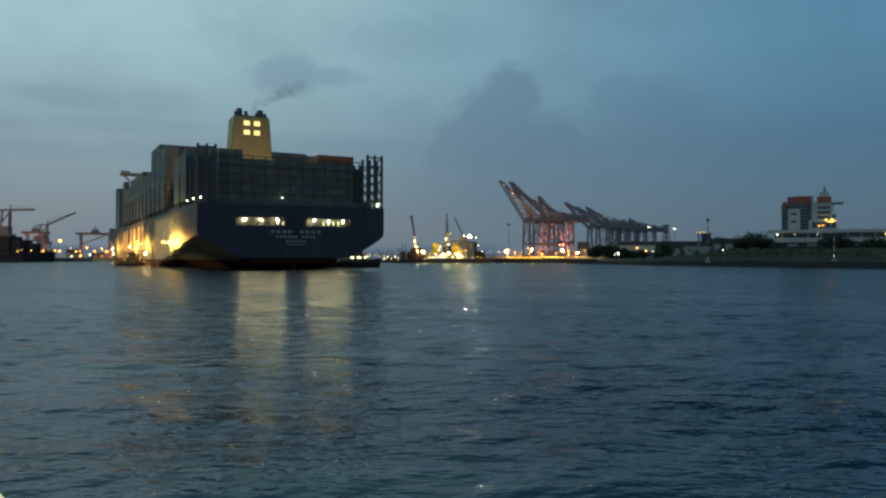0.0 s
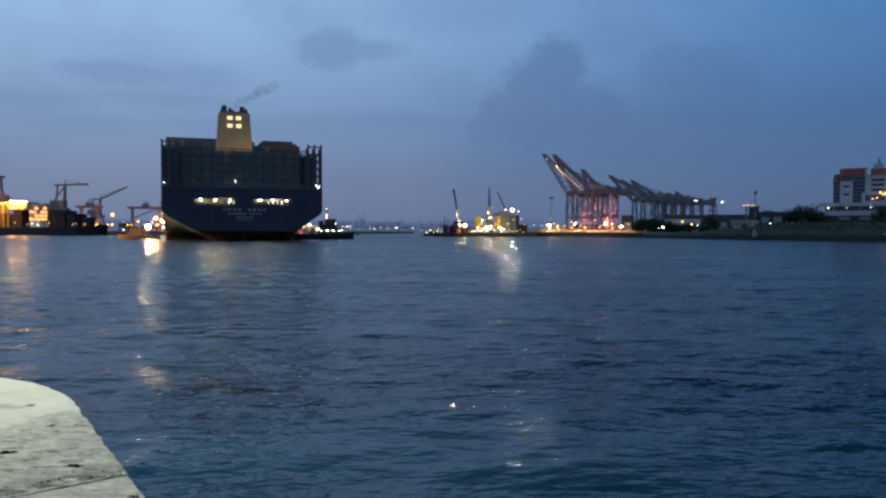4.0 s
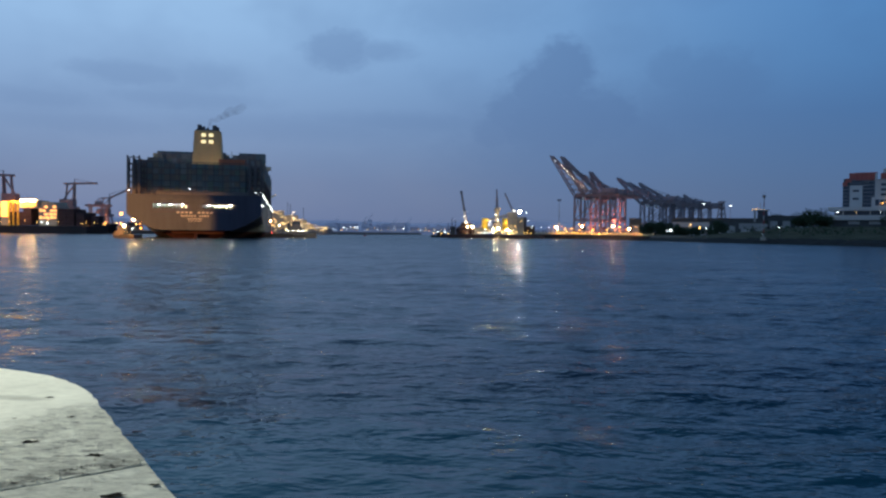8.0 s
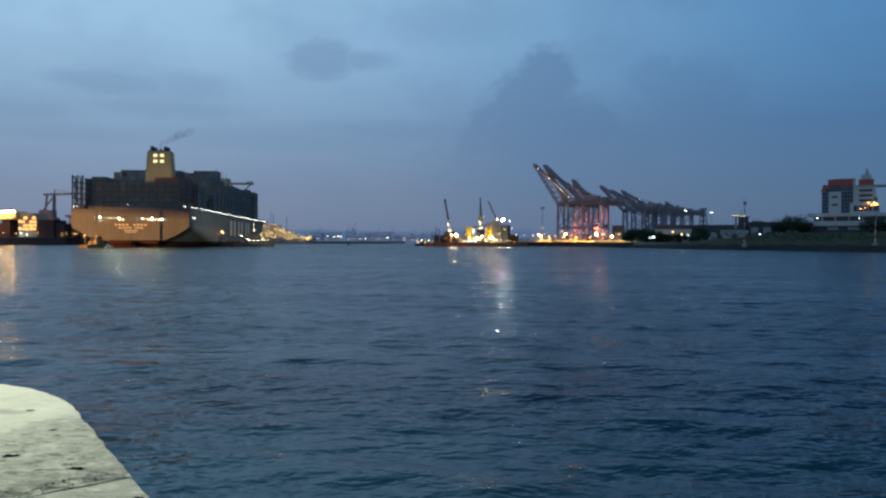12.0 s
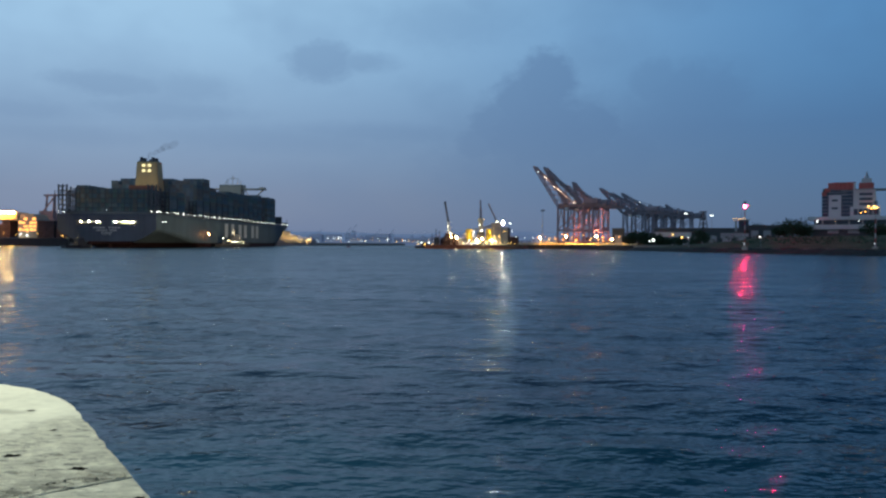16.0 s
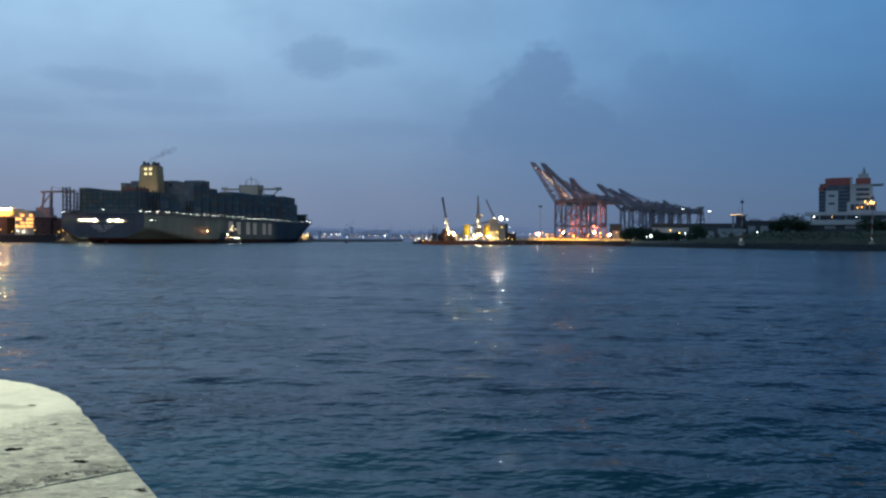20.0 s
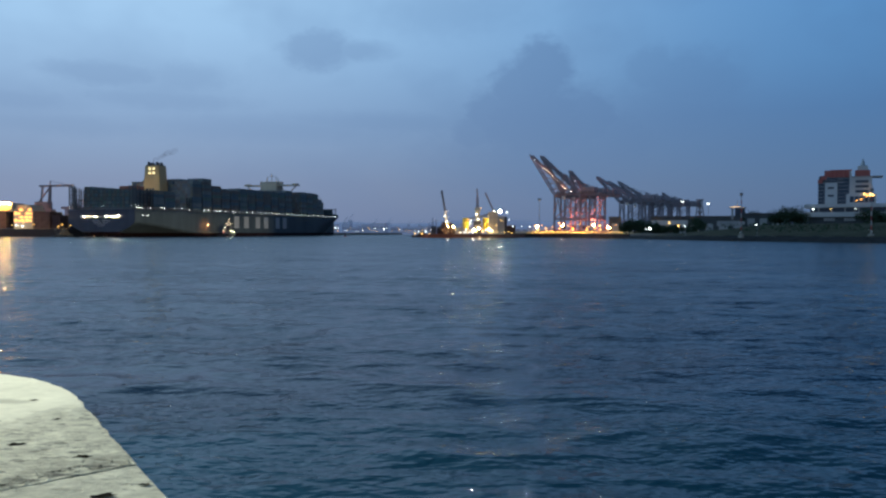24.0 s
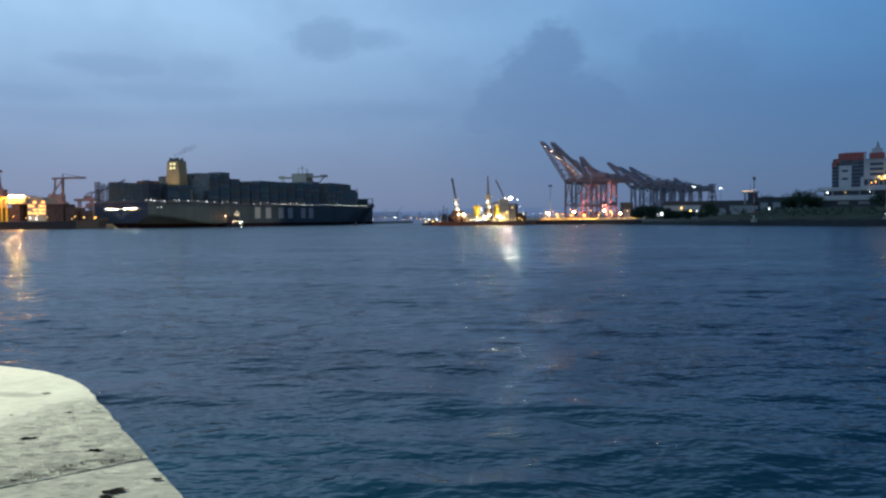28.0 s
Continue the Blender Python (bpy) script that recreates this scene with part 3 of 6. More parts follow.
def make_hills():
    for dist, z0, amp, a0, a1, nm in ((2600, 16, 20, -60, 60, "near"), (4000, 40, 55, -75, 75, "far")):
        bm = B()
        prev = None
        for i in range(241):
            az = a0 + (a1 - a0) * i / 240
            hgt = z0 + amp * (0.5 + 0.5 * noise.fractal((az * 0.09, dist * 0.01, 3.1), 0.8, 2.1, 4))
            hgt *= 0.55 + 0.45 * math.cos(radians((az + 14) * 2.2))
            x, y = polar(az, dist)
            x2, y2 = polar(az, dist + 350)
            cur = [bm.verts.new((x, y, -2)), bm.verts.new((x * 1.02, y * 1.02, hgt * 0.7)), bm.verts.new((x2, y2, max(4, hgt))), bm.verts.new((x2 * 1.05, y2 * 1.05, -2))]
            if prev:
                for k in range(3):
                    bm.faces.new((prev[k], cur[k], cur[k + 1], prev[k + 1]))
            prev = cur
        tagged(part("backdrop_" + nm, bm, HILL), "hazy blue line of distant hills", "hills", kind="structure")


make_hills()


def make_pier():
    z = 2.5
    edge = [(-22.0, 16.3), (-13.0, 11.9), (-9.5, 10.2), (-6.6, 8.78), (-5.4, 8.24), (-4.63, 7.88), (-4.22, 7.68), (-3.89, 7.43), (-3.60, 7.14), (-3.37, 6.87), (-3.09, 6.45), (-2.86, 6.12), (-2.33, 5.33)]
    joint = (-1.98, 4.82)
    rest = [(-1.68, 4.38), (-0.4, 2.45), (1.3, -0.05), (6.0, -7.0), (14, -19)]
    p = thing("pier", "pale weathered concrete pier with a rounded corner and pitted top", "pier", kind="structure")

    r = random.Random(17)

    def ragged(a, b, n, amp):
        d = Vector((b[0] - a[0], b[1] - a[1]))
        nrm = Vector((-d.y, d.x)).normalized()
        return [(a[0] + d.x * k / n + nrm.x * q, a[1] + d.y * k / n + nrm.y * q) for k in range(1, n) for q in (r.gauss(0, amp),)]

    def slab(pts, h, drop):
        bm = B()
        prism(bm, pts, -3.0, h)
        top = [e for e in bm.edges if all(v.co.z > h - 0.01 for v in e.verts)]
        bmesh.ops.bevel(bm, geom=top, offset=drop, segments=2, profile=0.6, affect="EDGES")
        return part("pier_cap", bm, CONCRETE, p)

    west = (-22.0, -11.34)
    chipped = []
    for a, b in zip(edge, edge[1:] + [joint]):
        chipped += [a] + ragged(a, b, max(2, int(math.dist(a, b) / 0.09)), 0.006)
    slab(chipped + [joint] + ragged(joint, west, 260, 0.012) + [west], z, 0.008)
    j2, w2 = (joint[0] + 0.004, joint[1] - 0.007), (west[0], west[1] - 0.03)
    side = []
    for a, b in zip([j2] + rest, rest):
        side += [a] + ragged(a, b, max(2, int(min(math.dist(a, b), 4) / 0.12)), 0.005)
    slab([w2] + ragged(w2, j2, 260, 0.006) + side + [rest[-1], (-26, -19), (-26, -14.6)], z - 0.008, 0.006)
    part("joint_filler", prism(B(), [(-22, -11.25), (-2.0, 4.84), (-1.95, 4.76), (-22, -11.5)], 2.2, z - 0.012), CONCRETE, p, "crumbling joint filler")
    # worn pits in the top: flat patches with the hollow's shade painted on
    for x, y, r0 in ((-2.4, 4.97, 0.055), (-3.0, 5.25, 0.055), (-3.63, 6.65, 0.035), (-3.08, 5.97, 0.03), (-1.93, 4.22, 0.06), (-1.93, 4.12, 0.045), (-1.77, 4.41, 0.03), (-2.9, 6.0, 0.018), (-3.5, 5.9, 0.02), (-2.0, 4.95, 0.02), (-2.6, 4.4, 0.02)):
        bm = B()
        n = 16
        c = bm.verts.new((x + 0.2 * r0, y, z + 0.002))
        ring = [bm.verts.new((x + r0 * k * math.cos(6.283 * i / n), y + 0.7 * r0 * k * math.sin(6.283 * i / n), z + 0.003)) for i in range(n) for k in (1 + 0.45 * r.uniform(-1, 1),)]
        for i in range(n):
            bm.faces.new((c, ring[i], ring[(i + 1) % n]))
        part("pit", bm, PIT, p, "worn pit with its shade painted black")
    # crumbs along the worn joint
    for i in range(170):
        t = random.random() ** 0.6
        off = abs(random.gauss(0.02, 0.1))
        x = -4.2 + t * 2.2 - 0.628 * off
        y = 3.03 + t * 1.77 + 0.778 * off
        bm = B()
        ball(bm, (x, y, z), random.uniform(0.005, 0.014))
        part("crumb", bm, CONCRETE, p)


make_pier()

# lamp mast that lights the pier, behind the camera
def quay_lights():
    m = thing("quay_lamp", "tall steel quay lamp with a greenish white head", "street lamp", pose(-18.0, 6.0, 2.49))
    part("pole", beam(B(), (0, 0, 0), (0, 0, 14), 0.2, n=10), STEEL, m)
    part("arm", beam(B(), (0, 0, 13.9), (0.9, 0.7, 14.2), 0.1, n=8), STEEL, m)
    part("lamp_housing", box(B(), 0.6, 1.3, 0.5, 0.95, 14.2, 14.32), STEEL, m)
    li = bpy.data.lights.new("quay_lamp_light", "SPOT")
    li.energy, li.color, li.shadow_soft_size, li.spot_size, li.spot_blend = 19500, (1.0, 0.965, 0.77), 0.3, radians(70), 0.6
    lo = new("quay_lamp_light", li)
    lo.matrix_basis = look((-17.1, 6.7, 16.5), (-4.0, 5.0, 2.5))
    f = thing("floodlight_mast", "unseen tall mast with a shielded sodium floodlight", "floodlight", pose(-410, 20, 2.4, 0, 0, -33.5))
    part("mast", beam(B(), (0, 0, 0), (0, 0, 56.6), 0.8, n=10), STEEL, f)
    part("platform", box(B(), -1, 1, -1, 1, 56.6, 56.8), STEEL, f)
    part("lamp_housing", box(B(), -0.5, 0.5, -0.9, 0.2, 56.9, 57.9), STEEL, f)
    # visor added to cut the beam off above the decks
    part("visor", box(B(), -1.6, 1.6, 3.0, 3.1, 57.375, 60.6), STEEL, f)
    part("visor_arm", beam(B(), (0, 0.2, 57.8), (0, 3.05, 58.6), 0.12), STEEL, f)
    # unseen ground added under the masts on the left
    tagged(part("ground_near_left", prism(B(), [(-2000, -300), (-150, -300), (-190, -5), (-380, 10), (-380, 60), (-262, 212), (-258, 240), (-300, 258), (-470, 170), (-2000, 170)], -3, 2.4), QUAYC), "concrete quay on the near side", "ground", kind="structure")
    li = bpy.data.lights.new("floodlight", "SPOT")
    li.energy, li.color, li.shadow_soft_size, li.spot_size, li.spot_blend = 2.5e7, (1.0, 0.4, 0.08), 0.02, radians(12.6), 0.15
    lo = new("floodlight", li)
    lo.matrix_basis = look((-409.7, 20.4, 60.0), (-152.2, 389.5, 9))
    # second mast, unseen and added to light the hull's port side
    g = thing("floodlight_mast", "unseen tall mast with a shielded sodium floodlight", "floodlight", pose(-270, 230, 2.4, 0, 0, -70))
    part("mast", beam(B(), (0, 0, 0), (0, 0, 37), 0.6, n=10), STEEL, g)
    part("platform", box(B(), -1, 1, -1, 1, 37, 37.2), STEEL, g)
    part("lamp_housing", box(B(), -0.5, 0.5, -0.9, 0.2, 37.3, 38.3), STEEL, g)
    # visor added to keep the beam short of the bank across the water
    part("visor", box(B(), -1.6, 1.6, 3.0, 3.1, 37.31, 42), STEEL, g)
    part("visor_arm", beam(B(), (0, 0.2, 38.2), (0, 3.05, 39), 0.12), STEEL, g)
    li = bpy.data.lights.new("floodlight", "SPOT")
    li.energy, li.color, li.shadow_soft_size, li.spot_size, li.spot_blend = 2.8e6, (1.0, 0.6, 0.28), 0.02, radians(20), 0.7
    lo = new("floodlight", li)
    lo.matrix_basis = look((-269.6, 230.2, 40.0), (-80, 298, 5))
    # third mast, unseen and added to light the hull's starboard side
    g = thing("floodlight_mast", "unseen tall mast with a pale floodlight, added for the hull", "floodlight", pose(212.3, 239.7, 3.6, 0, 0, 52))
    part("mast", beam(B(), (0, 0, -1), (0, 0, 22), 0.5, n=10), STEEL, g)
    part("platform", box(B(), -1, 1, -1, 1, 22, 22.2), STEEL, g)
    part("lamp_housing", box(B(), -0.5, 0.5, -0.9, 0.2, 22.3, 23.3), STEEL, g)
    part("visor", box(B(), -1.6, 1.6, 3.4, 3.5, 22.965, 26), STEEL, g)
    part("visor_arm", beam(B(), (0, 0.2, 23.2), (0, 3.45, 24), 0.12), STEEL, g)
    # shutter added to keep the beam off the near bank
    part("shutter", box(B(), -1.8, 1.8, 3.4, 3.5, 18.5, 22.73), STEEL, g)
    part("shutter_arm", beam(B(), (0, 0.2, 22.0), (0, 3.4, 21), 0.12), STEEL, g)
    li = bpy.data.lights.new("floodlight", "SPOT")
    li.energy, li.color, li.shadow_soft_size, li.spot_size, li.spot_blend = 3.6e6, (1.0, 0.85, 0.6), 0.02, radians(28), 0.25
    lo = new("floodlight", li)
    lo.matrix_basis = look((212, 240, 26.6), (-171, 561, 7))
    # bare spots added: sodium over the quay, red on cranes, orange at the terminal
    for k, (x, y, z, e) in enumerate(((80, 580, 11, 26000), (103, 576, 11, 26000), (116, 545, 11, 22000), (150, 796, 16, 85000), (-350, 582, 31, 30000), (-342, 705, 30, 90000), (-290, 790, 24, 110000))):
        li = bpy.data.lights.new("quay_sodium_light", "SPOT")
        li.energy, li.color, li.shadow_soft_size, li.spot_size, li.spot_blend = e, (1.0, 0.5, 0.12) if k < 3 else ((1.0, 0.24, 0.14) if k == 3 else (1.0, 0.42, 0.16)), 0.6, radians(140), 0.5
        lo = new("quay_sodium_light", li)
        lo.matrix_basis = look((x, y, z), ((88, 593, 4), (110, 586, 4), (128, 552, 4), (165, 830, 10), (-345, 612, 6), (-342, 705, 0), (-290, 790, 0))[k])


quay_lights()

# ---------------------------------------------------------------- the container ship (x forward from the stern, y to port, z from the water)
SHIP_LEN, BEAM, DECK = 400.0, 30.5, 20.6


def sheer(x):
    return DECK + 3.0 * max(0.0, (x - 335) / 65) ** 1.5


def half(x, z):
    zd = sheer(x)
    u = min(1.0, max(0.0, z / zd))
    b = BEAM
    xe = 367 + 33 * u ** 1.2
    xs = 262 + 66 * u
    if x > xs:
        b *= max(0.0, 1 - ((x - xs) / (xe - xs)) ** 2.1) if x < xe else 0.0
    if x < 90:
        # the stern overhangs: the bilge line falls from the transom's corner to the water
        zc = 11.5 * max(0.02, 1 - x / 84) ** 0.85
        low = max(0.0, 1 - z / zc)
        b *= 1 - 0.7 * (1 - x / 90) ** 0.35 * low ** max(0.75, 1.3 - x / 45)
    return b


def hull_shell(z0, z1, nz, name, material, parent, x0=0.0, cut=None, closed_stern=False):
    bm = B()
    xs = [x0 + (90 - x0) * (i / 14) for i in range(14)] + [90 + 172 * i / 8 for i in range(8)] + [262 + 138 * (i / 26) for i in range(27)]
    grid = {}
    for side in (1, -1):
        for i, x in enumerate(xs):
            for j in range(nz + 1):
                t = j / nz
                top = sheer(x) if z1 is None else z1
                z = z0 + (top - z0) * t
                h = half(min(x, 399.5), z)
                xx = x
                grid[side, i, j] = bm.verts.new((xx, side * h, z))
        for i in range(len(xs) - 1):
            for j in range(nz):
                q = [grid[side, i, j], grid[side, i + 1, j], grid[side, i + 1, j + 1], grid[side, i, j + 1]]
                bm.faces.new(q if side < 0 else q[::-1])
    if closed_stern:
        for j in range(nz):
            bm.faces.new((grid[1, 0, j], grid[-1, 0, j], grid[-1, 0, j + 1], grid[1, 0, j + 1]))
    if z1 is None:
        for i in range(len(xs) - 1):
            bm.faces.new((grid[1, i, nz], grid[-1, i, nz], grid[-1, i + 1, nz], grid[1, i + 1, nz]))
    bmesh.ops.remove_doubles(bm, verts=bm.verts[:], dist=0.002)
    for f in bm.faces:
        f.smooth = abs(f.normal.z) < 0.5
    return part(name, bm, material, parent)


def make_ship():
    ship = thing("container_ship", "huge dark blue laden container ship with a cream funnel", "container ship", pose(0, 0, 0))
    hull_shell(3.2, None, 28, "hull", HULL_SIDE, ship, x0=0.25)
    hull_shell(-2.0, 3.2, 4, "underwater_hull", BOOT, ship, x0=6.0, closed_stern=True)
    # transom plate with rounded lower corners and two mooring openings
    bm = B()
    prof = []
    for k in range(15):
        z = 3.9 + (DECK - 3.9) * k / 14
        prof.append((half(0, z) * (1 if k > 1 else 0.95 + 0.025 * k), z))
    openings = ((3.2, 18.8), (-18.6, -3.4))
    zo0, zo1 = 14.0, 16.6
    cols = sorted({-31.0, 31.0, *[v for o in openings for v in o], 0.0})

    def clampy(y, z):
        for (b0, q0), (b1, q1) in zip(prof, prof[1:]):
            if q0 <= z <= q1 + 1e-6:
                b = b0 + (b1 - b0) * (z - q0) / (q1 - q0)
                return max(-b, min(b, y))
        return max(-prof[-1][0], min(prof[-1][0], y))

    zs = sorted({q for _, q in prof} | {zo0, zo1})
    v = {}
    for i, y in enumerate(cols):
        for j, z in enumerate(zs):
            v[i, j] = bm.verts.new((0.0, clampy(y, z), z))
    for i in range(len(cols) - 1):
        for j in range(len(zs) - 1):
            ym, zm = (cols[i] + cols[i + 1]) / 2, (zs[j] + zs[j + 1]) / 2
            if zo0 < zm < zo1 and any(a < ym < b for a, b in openings):
                continue
            bm.faces.new((v[i, j], v[i, j + 1], v[i + 1, j + 1], v[i + 1, j]))
    part("transom", bm, HULL, ship, "navy blue transom plate")
    part("counter", box(B(), 3.4, 9.0, -13, 13, 2.2, 4.2), BOOT, ship)
    part("rudder", box(B(), 2.0, 9.0, -0.6, 0.6, -2, 2.4), BOOT, ship, "rusty red rudder head")
    for a, b in openings:
        # recess painted near black, so its shade is in the colour
        part("mooring_deck", box(B(), 1.8, 6.0, a, b, zo0 - 0.3, zo1 + 0.3), TUGHULL, ship, "recessed mooring deck behind the transom opening")
        n = 9
        for k in range(n):
            y = a + (b - a) * (k + 0.5) / n
            if random.random() < 0.4:
                w = random.uniform(0.2, 0.4)
                part("mooring_lamp", box(B(), 0.28, 0.5, y - w * 0.8, y + w * 0.8, zo0 + random.uniform(0.2, 0.6), zo1 - random.uniform(0.95, 1.3)), WINDOWLIT, ship, "lit bay of the mooring deck")
            if k in (1, 4, 7):
                part("mooring_lamp_head", ball(B(), (0.34, y + 0.25 * (k % 3 - 1), zo1 - 0.75), 0.13), MOORLAMP, ship)
        for k in range(n + 1):
            y = a + (b - a) * k / n
            part("stanchion", box(B(), 0.04, 0.3, y - 0.14, y + 0.14, zo0, zo1), HULL, ship)
    # two rows of unreadable name lettering as plain bars
    for z, wtot, hgt, n in ((12.2, 17.0, 1.0, 9), (10.6, 13.0, 0.9, 11), (9.2, 7.0, 0.7, 6), (8.2, 6.0, 0.5, 6)):
        w = wtot / n
        for k in range(n):
            if n > 6 and k == n // 2 - (1 if n > 9 else 0):
                continue
            y = -wtot / 2 + w * (k + 0.5)
            part("name_bar", box(B(), -0.05, -0.01, y - 0.32 * w, y + 0.32 * w, z - hgt * 0.4, z + hgt * 0.4), NAMEBAR, ship)
    # three pairs of plain white blocks painted on each side
    for sgn in (1, -1):
        for x0, wide in ((130, 8), (146, 8), (166, 8), (181, 8), (203, 8), (217, 8)):
            bm = B()
            n = 6
            for k in range(n):
                xa, xb = x0 + wide * k / n, x0 + wide * (k + 1) / n
                ring = []
                for x, z in ((xa, 7.4), (xb, 7.4), (xb, 18.2), (xa, 18.2)):
                    ring.append(bm.verts.new((x, sgn * (half(x, z) + 0.3), z)))
                bm.faces.new(ring if sgn < 0 else ring[::-1])
            bmesh.ops.remove_doubles(bm, verts=bm.verts[:], dist=0.01)
            part("painted_block", bm, LETTER, ship, "broad white block painted on the hull")
    # bulwark rail along both sides
    for sgn in (1, -1):
        bm = B()
        for i in range(58):
            x0, x1 = 2 + i * 6.6, 2 + (i + 1) * 6.6
            beam(bm, (x0, sgn * (half(x0, 20) - 0.15), sheer(x0) + 0.9), (x1, sgn * (half(x1, 20) - 0.15), sheer(x1) + 0.9), 0.12)
            beam(bm, (x0, sgn * (half(x0, 20) - 0.15), sheer(x0)), (x0, sgn * (half(x0, 20) - 0.15), sheer(x0) + 0.9), 0.1)
        part("deck_rail", bm, DECKGREY, ship)
    # hatch coaming under the cargo
    part("hatch_coaming", box(B(), 6, 345, -28.6, 28.6, DECK - 0.2, DECK + 1.9), DECKGREY, ship)
    # cargo: tiers of boxes bay by bay
    z0, ch, cw, cl = DECK + 2.0, 2.66, 2.5, 12.2
    bays = [(8.0, 6, 0), (21.5, 6, 0), (35.0, 6, 0)] + [(70.0 + 14.1 * i, n, 0) for i, n in enumerate((9, 10, 8, 7, 7, 8, 8, 8, 8, 8, 8, 9))] + \
           [(258.0 + 14.1 * i, n, w) for i, (n, w) in enumerate(((9, 0), (9, 0), (9, 1), (9, 3), (7, 4), (7, 6)))]
    rnd = random.Random(4)
    lone = None
    for bi, (bx, tiers, slim) in enumerate(bays):
        bm = B()
        for r in range(slim, 24 - slim):
            y = (r - 11.5) * (cw + 0.02)
            t = tiers
            g = r // 4
            if bi == 0:
                t = 5 if 8 <= r < 15 else (6 if r >= 18 or r < 8 else 5)
                if r < 3 or r > 20:
                    continue
            elif bi < 3:
                t = 6 if r >= 18 else 5
            elif bi in (4, 5) and r >= 9:
                t = 10
            elif bi == 4:
                t = 10 if r < 6 else 9
            else:
                t = tiers + (rnd.choice((0, 0, 0, -1)) if g % 2 else 0)
            for k in range(t):
                z = z0 + k * ch
                if bi == 0:
                    if lone is None:
                        b2 = B()
                        box(b2, -cl / 2, cl / 2, -cw / 2 + 0.03, cw / 2 - 0.03, 0.03, ch - 0.06)
                        for dy in (-0.9, -0.3, 0.3, 0.9):
                            beam(b2, (-cl / 2 - 0.04, dy, 0.15), (-cl / 2 - 0.04, dy, ch - 0.2), 0.08)
                        lone = part("container", b2, CONT, ship)
                        lone.location = (bx + cl / 2, y, z)
                    elif r in (3, 4, 5, 6, 7) and k == t - 1:
                        oc = again(lone, Matrix.Translation((bx + cl / 2, y, z)), ship)
                        oc.data = lone.data.copy()
                        oc.data.materials[0] = ORANGECONT
                        tagged(oc, "weathered orange shipping container")
                    else:
                        again(lone, Matrix.Translation((bx + cl / 2, y, z)), ship)
                elif r in (slim, 23 - slim) and (bi < 12 or r == slim):
                    again(lone, Matrix.Translation((bx + cl / 2, y, z)), ship)
                else:
                    box(bm, bx, bx + cl, y - cw / 2 + 0.03, y + cw / 2 - 0.03, z + 0.03, z + ch - 0.05)
        if bi:
            tagged(part("cargo_bay", bm, CONTS, ship, "tiered stack of dark shipping containers"), kind="stuff")
        else:
            bm.free()
    # lashing bridges between the bays; the aft one stands open at both corners
    def lashing(x, top):
        for s in (1, -1):
            bm = B()
            for y in (30.2, 27.6, 25.0):
                beam(bm, (x, s * y, DECK), (x, s * y, top), 0.7)
            z = DECK + 2.6
            while z < top:
                beam(bm, (x, s * 30.4, z), (x, s * 24.8, z), 0.45)
                z += 2.9
            beam(bm, (x, s * 30.2, DECK), (x, s * 25.0, DECK + 7), 0.3)
            part("lashing_bridge", bm, BLACK, ship, "dark steel lashing bridge")

    lashing(1.2, 38.6)
    lashing(5.6, 37.4)
    for s in (1, -1):
        bm = B()
        for z in (24.0, 30.0, 37.2):
            beam(bm, (1.2, s * 30.2, z), (5.6, s * 30.2, z), 0.4)
        beam(bm, (1.2, s * 30.2, 24), (5.6, s * 30.2, 30), 0.3)
        beam(bm, (1.2, s * 30.2, 30), (5.6, s * 30.2, 37), 0.3)
        part("lashing_tie", bm, BLACK, ship)
    bm = B()
    for y in range(-24, 25, 4):
        beam(bm, (6.6, y, DECK), (6.6, y, 36.5), 0.25)
    for z in (24.5, 27.5, 30.5, 33.5, 36.4):
        beam(bm, (6.5, -25, z), (6.5, 25, z), 0.3)
    part("lashing_grid", bm, BLACK, ship, "dark steel lashing grid over the aft stack")
    lashing(20.8, 37.4)
    lashing(13.2, 36.0)
    for x in (34.3, 69.3):
        lashing(x, 32.0)
    for i in range(1, 12):
        lashing(69.2 + 14.1 * i, 33.0)
    # funnel casing, tapered, with a lit square emblem of four panes
    fx, fz = 62.3, 58.5

    def taper(bm, x, l0, l1, w0, w1, za, zb):
        a = [bm.verts.new((x + sx * l0, sy * w0, za)) for sx, sy in ((-1, -1), (1, -1), (1, 1), (-1, 1))]
        b = [bm.verts.new((x + sx * l1, sy * w1, zb)) for sx, sy in ((-1, -1), (1, -1), (1, 1), (-1, 1))]
        for i in range(4):
            bm.faces.new((a[i], a[(i + 1) % 4], b[(i + 1) % 4], b[i]))
        bm.faces.new(b)
        bm.faces.new(a[::-1])
        bmesh.ops.bevel(bm, geom=[e for e in bm.edges], offset=0.35, segments=2, affect="EDGES")

    bm = B()
    taper(bm, fx, 5.6, 4.6, 9.3, 6.9, DECK, fz)
    fun = part("funnel", bm, FUNNEL, ship, "tapered cream funnel casing")
    part("casing_house", box(B(), fx - 7, fx + 6.4, -12, 12, DECK, 33.0), SUPER, ship)
    part("funnel_coaming", box(B(), fx - 4.3, fx + 4.3, -6.2, 6.2, fz, fz + 0.5), BLACK, fun)
    for dx, dy, r, hgt in ((-2.6, 4.4, 1.2, 2.8), (-2.6, 1.9, 0.7, 1.9), (-2.6, -3.6, 1.3, 2.6), (-2.6, -5.5, 0.6, 1.6), (2.4, 4.2, 1.2, 2.6), (2.4, -4.0, 1.2, 2.5), (2.4, 0.5, 0.8, 1.8), (0, 5.3, 0.6, 2.0)):
        part("exhaust_pipe", cone(B(), (fx + dx, dy, fz + 0.4), r, r * 0.9, hgt, 12), BLACK, fun, "sooty exhaust pipe")
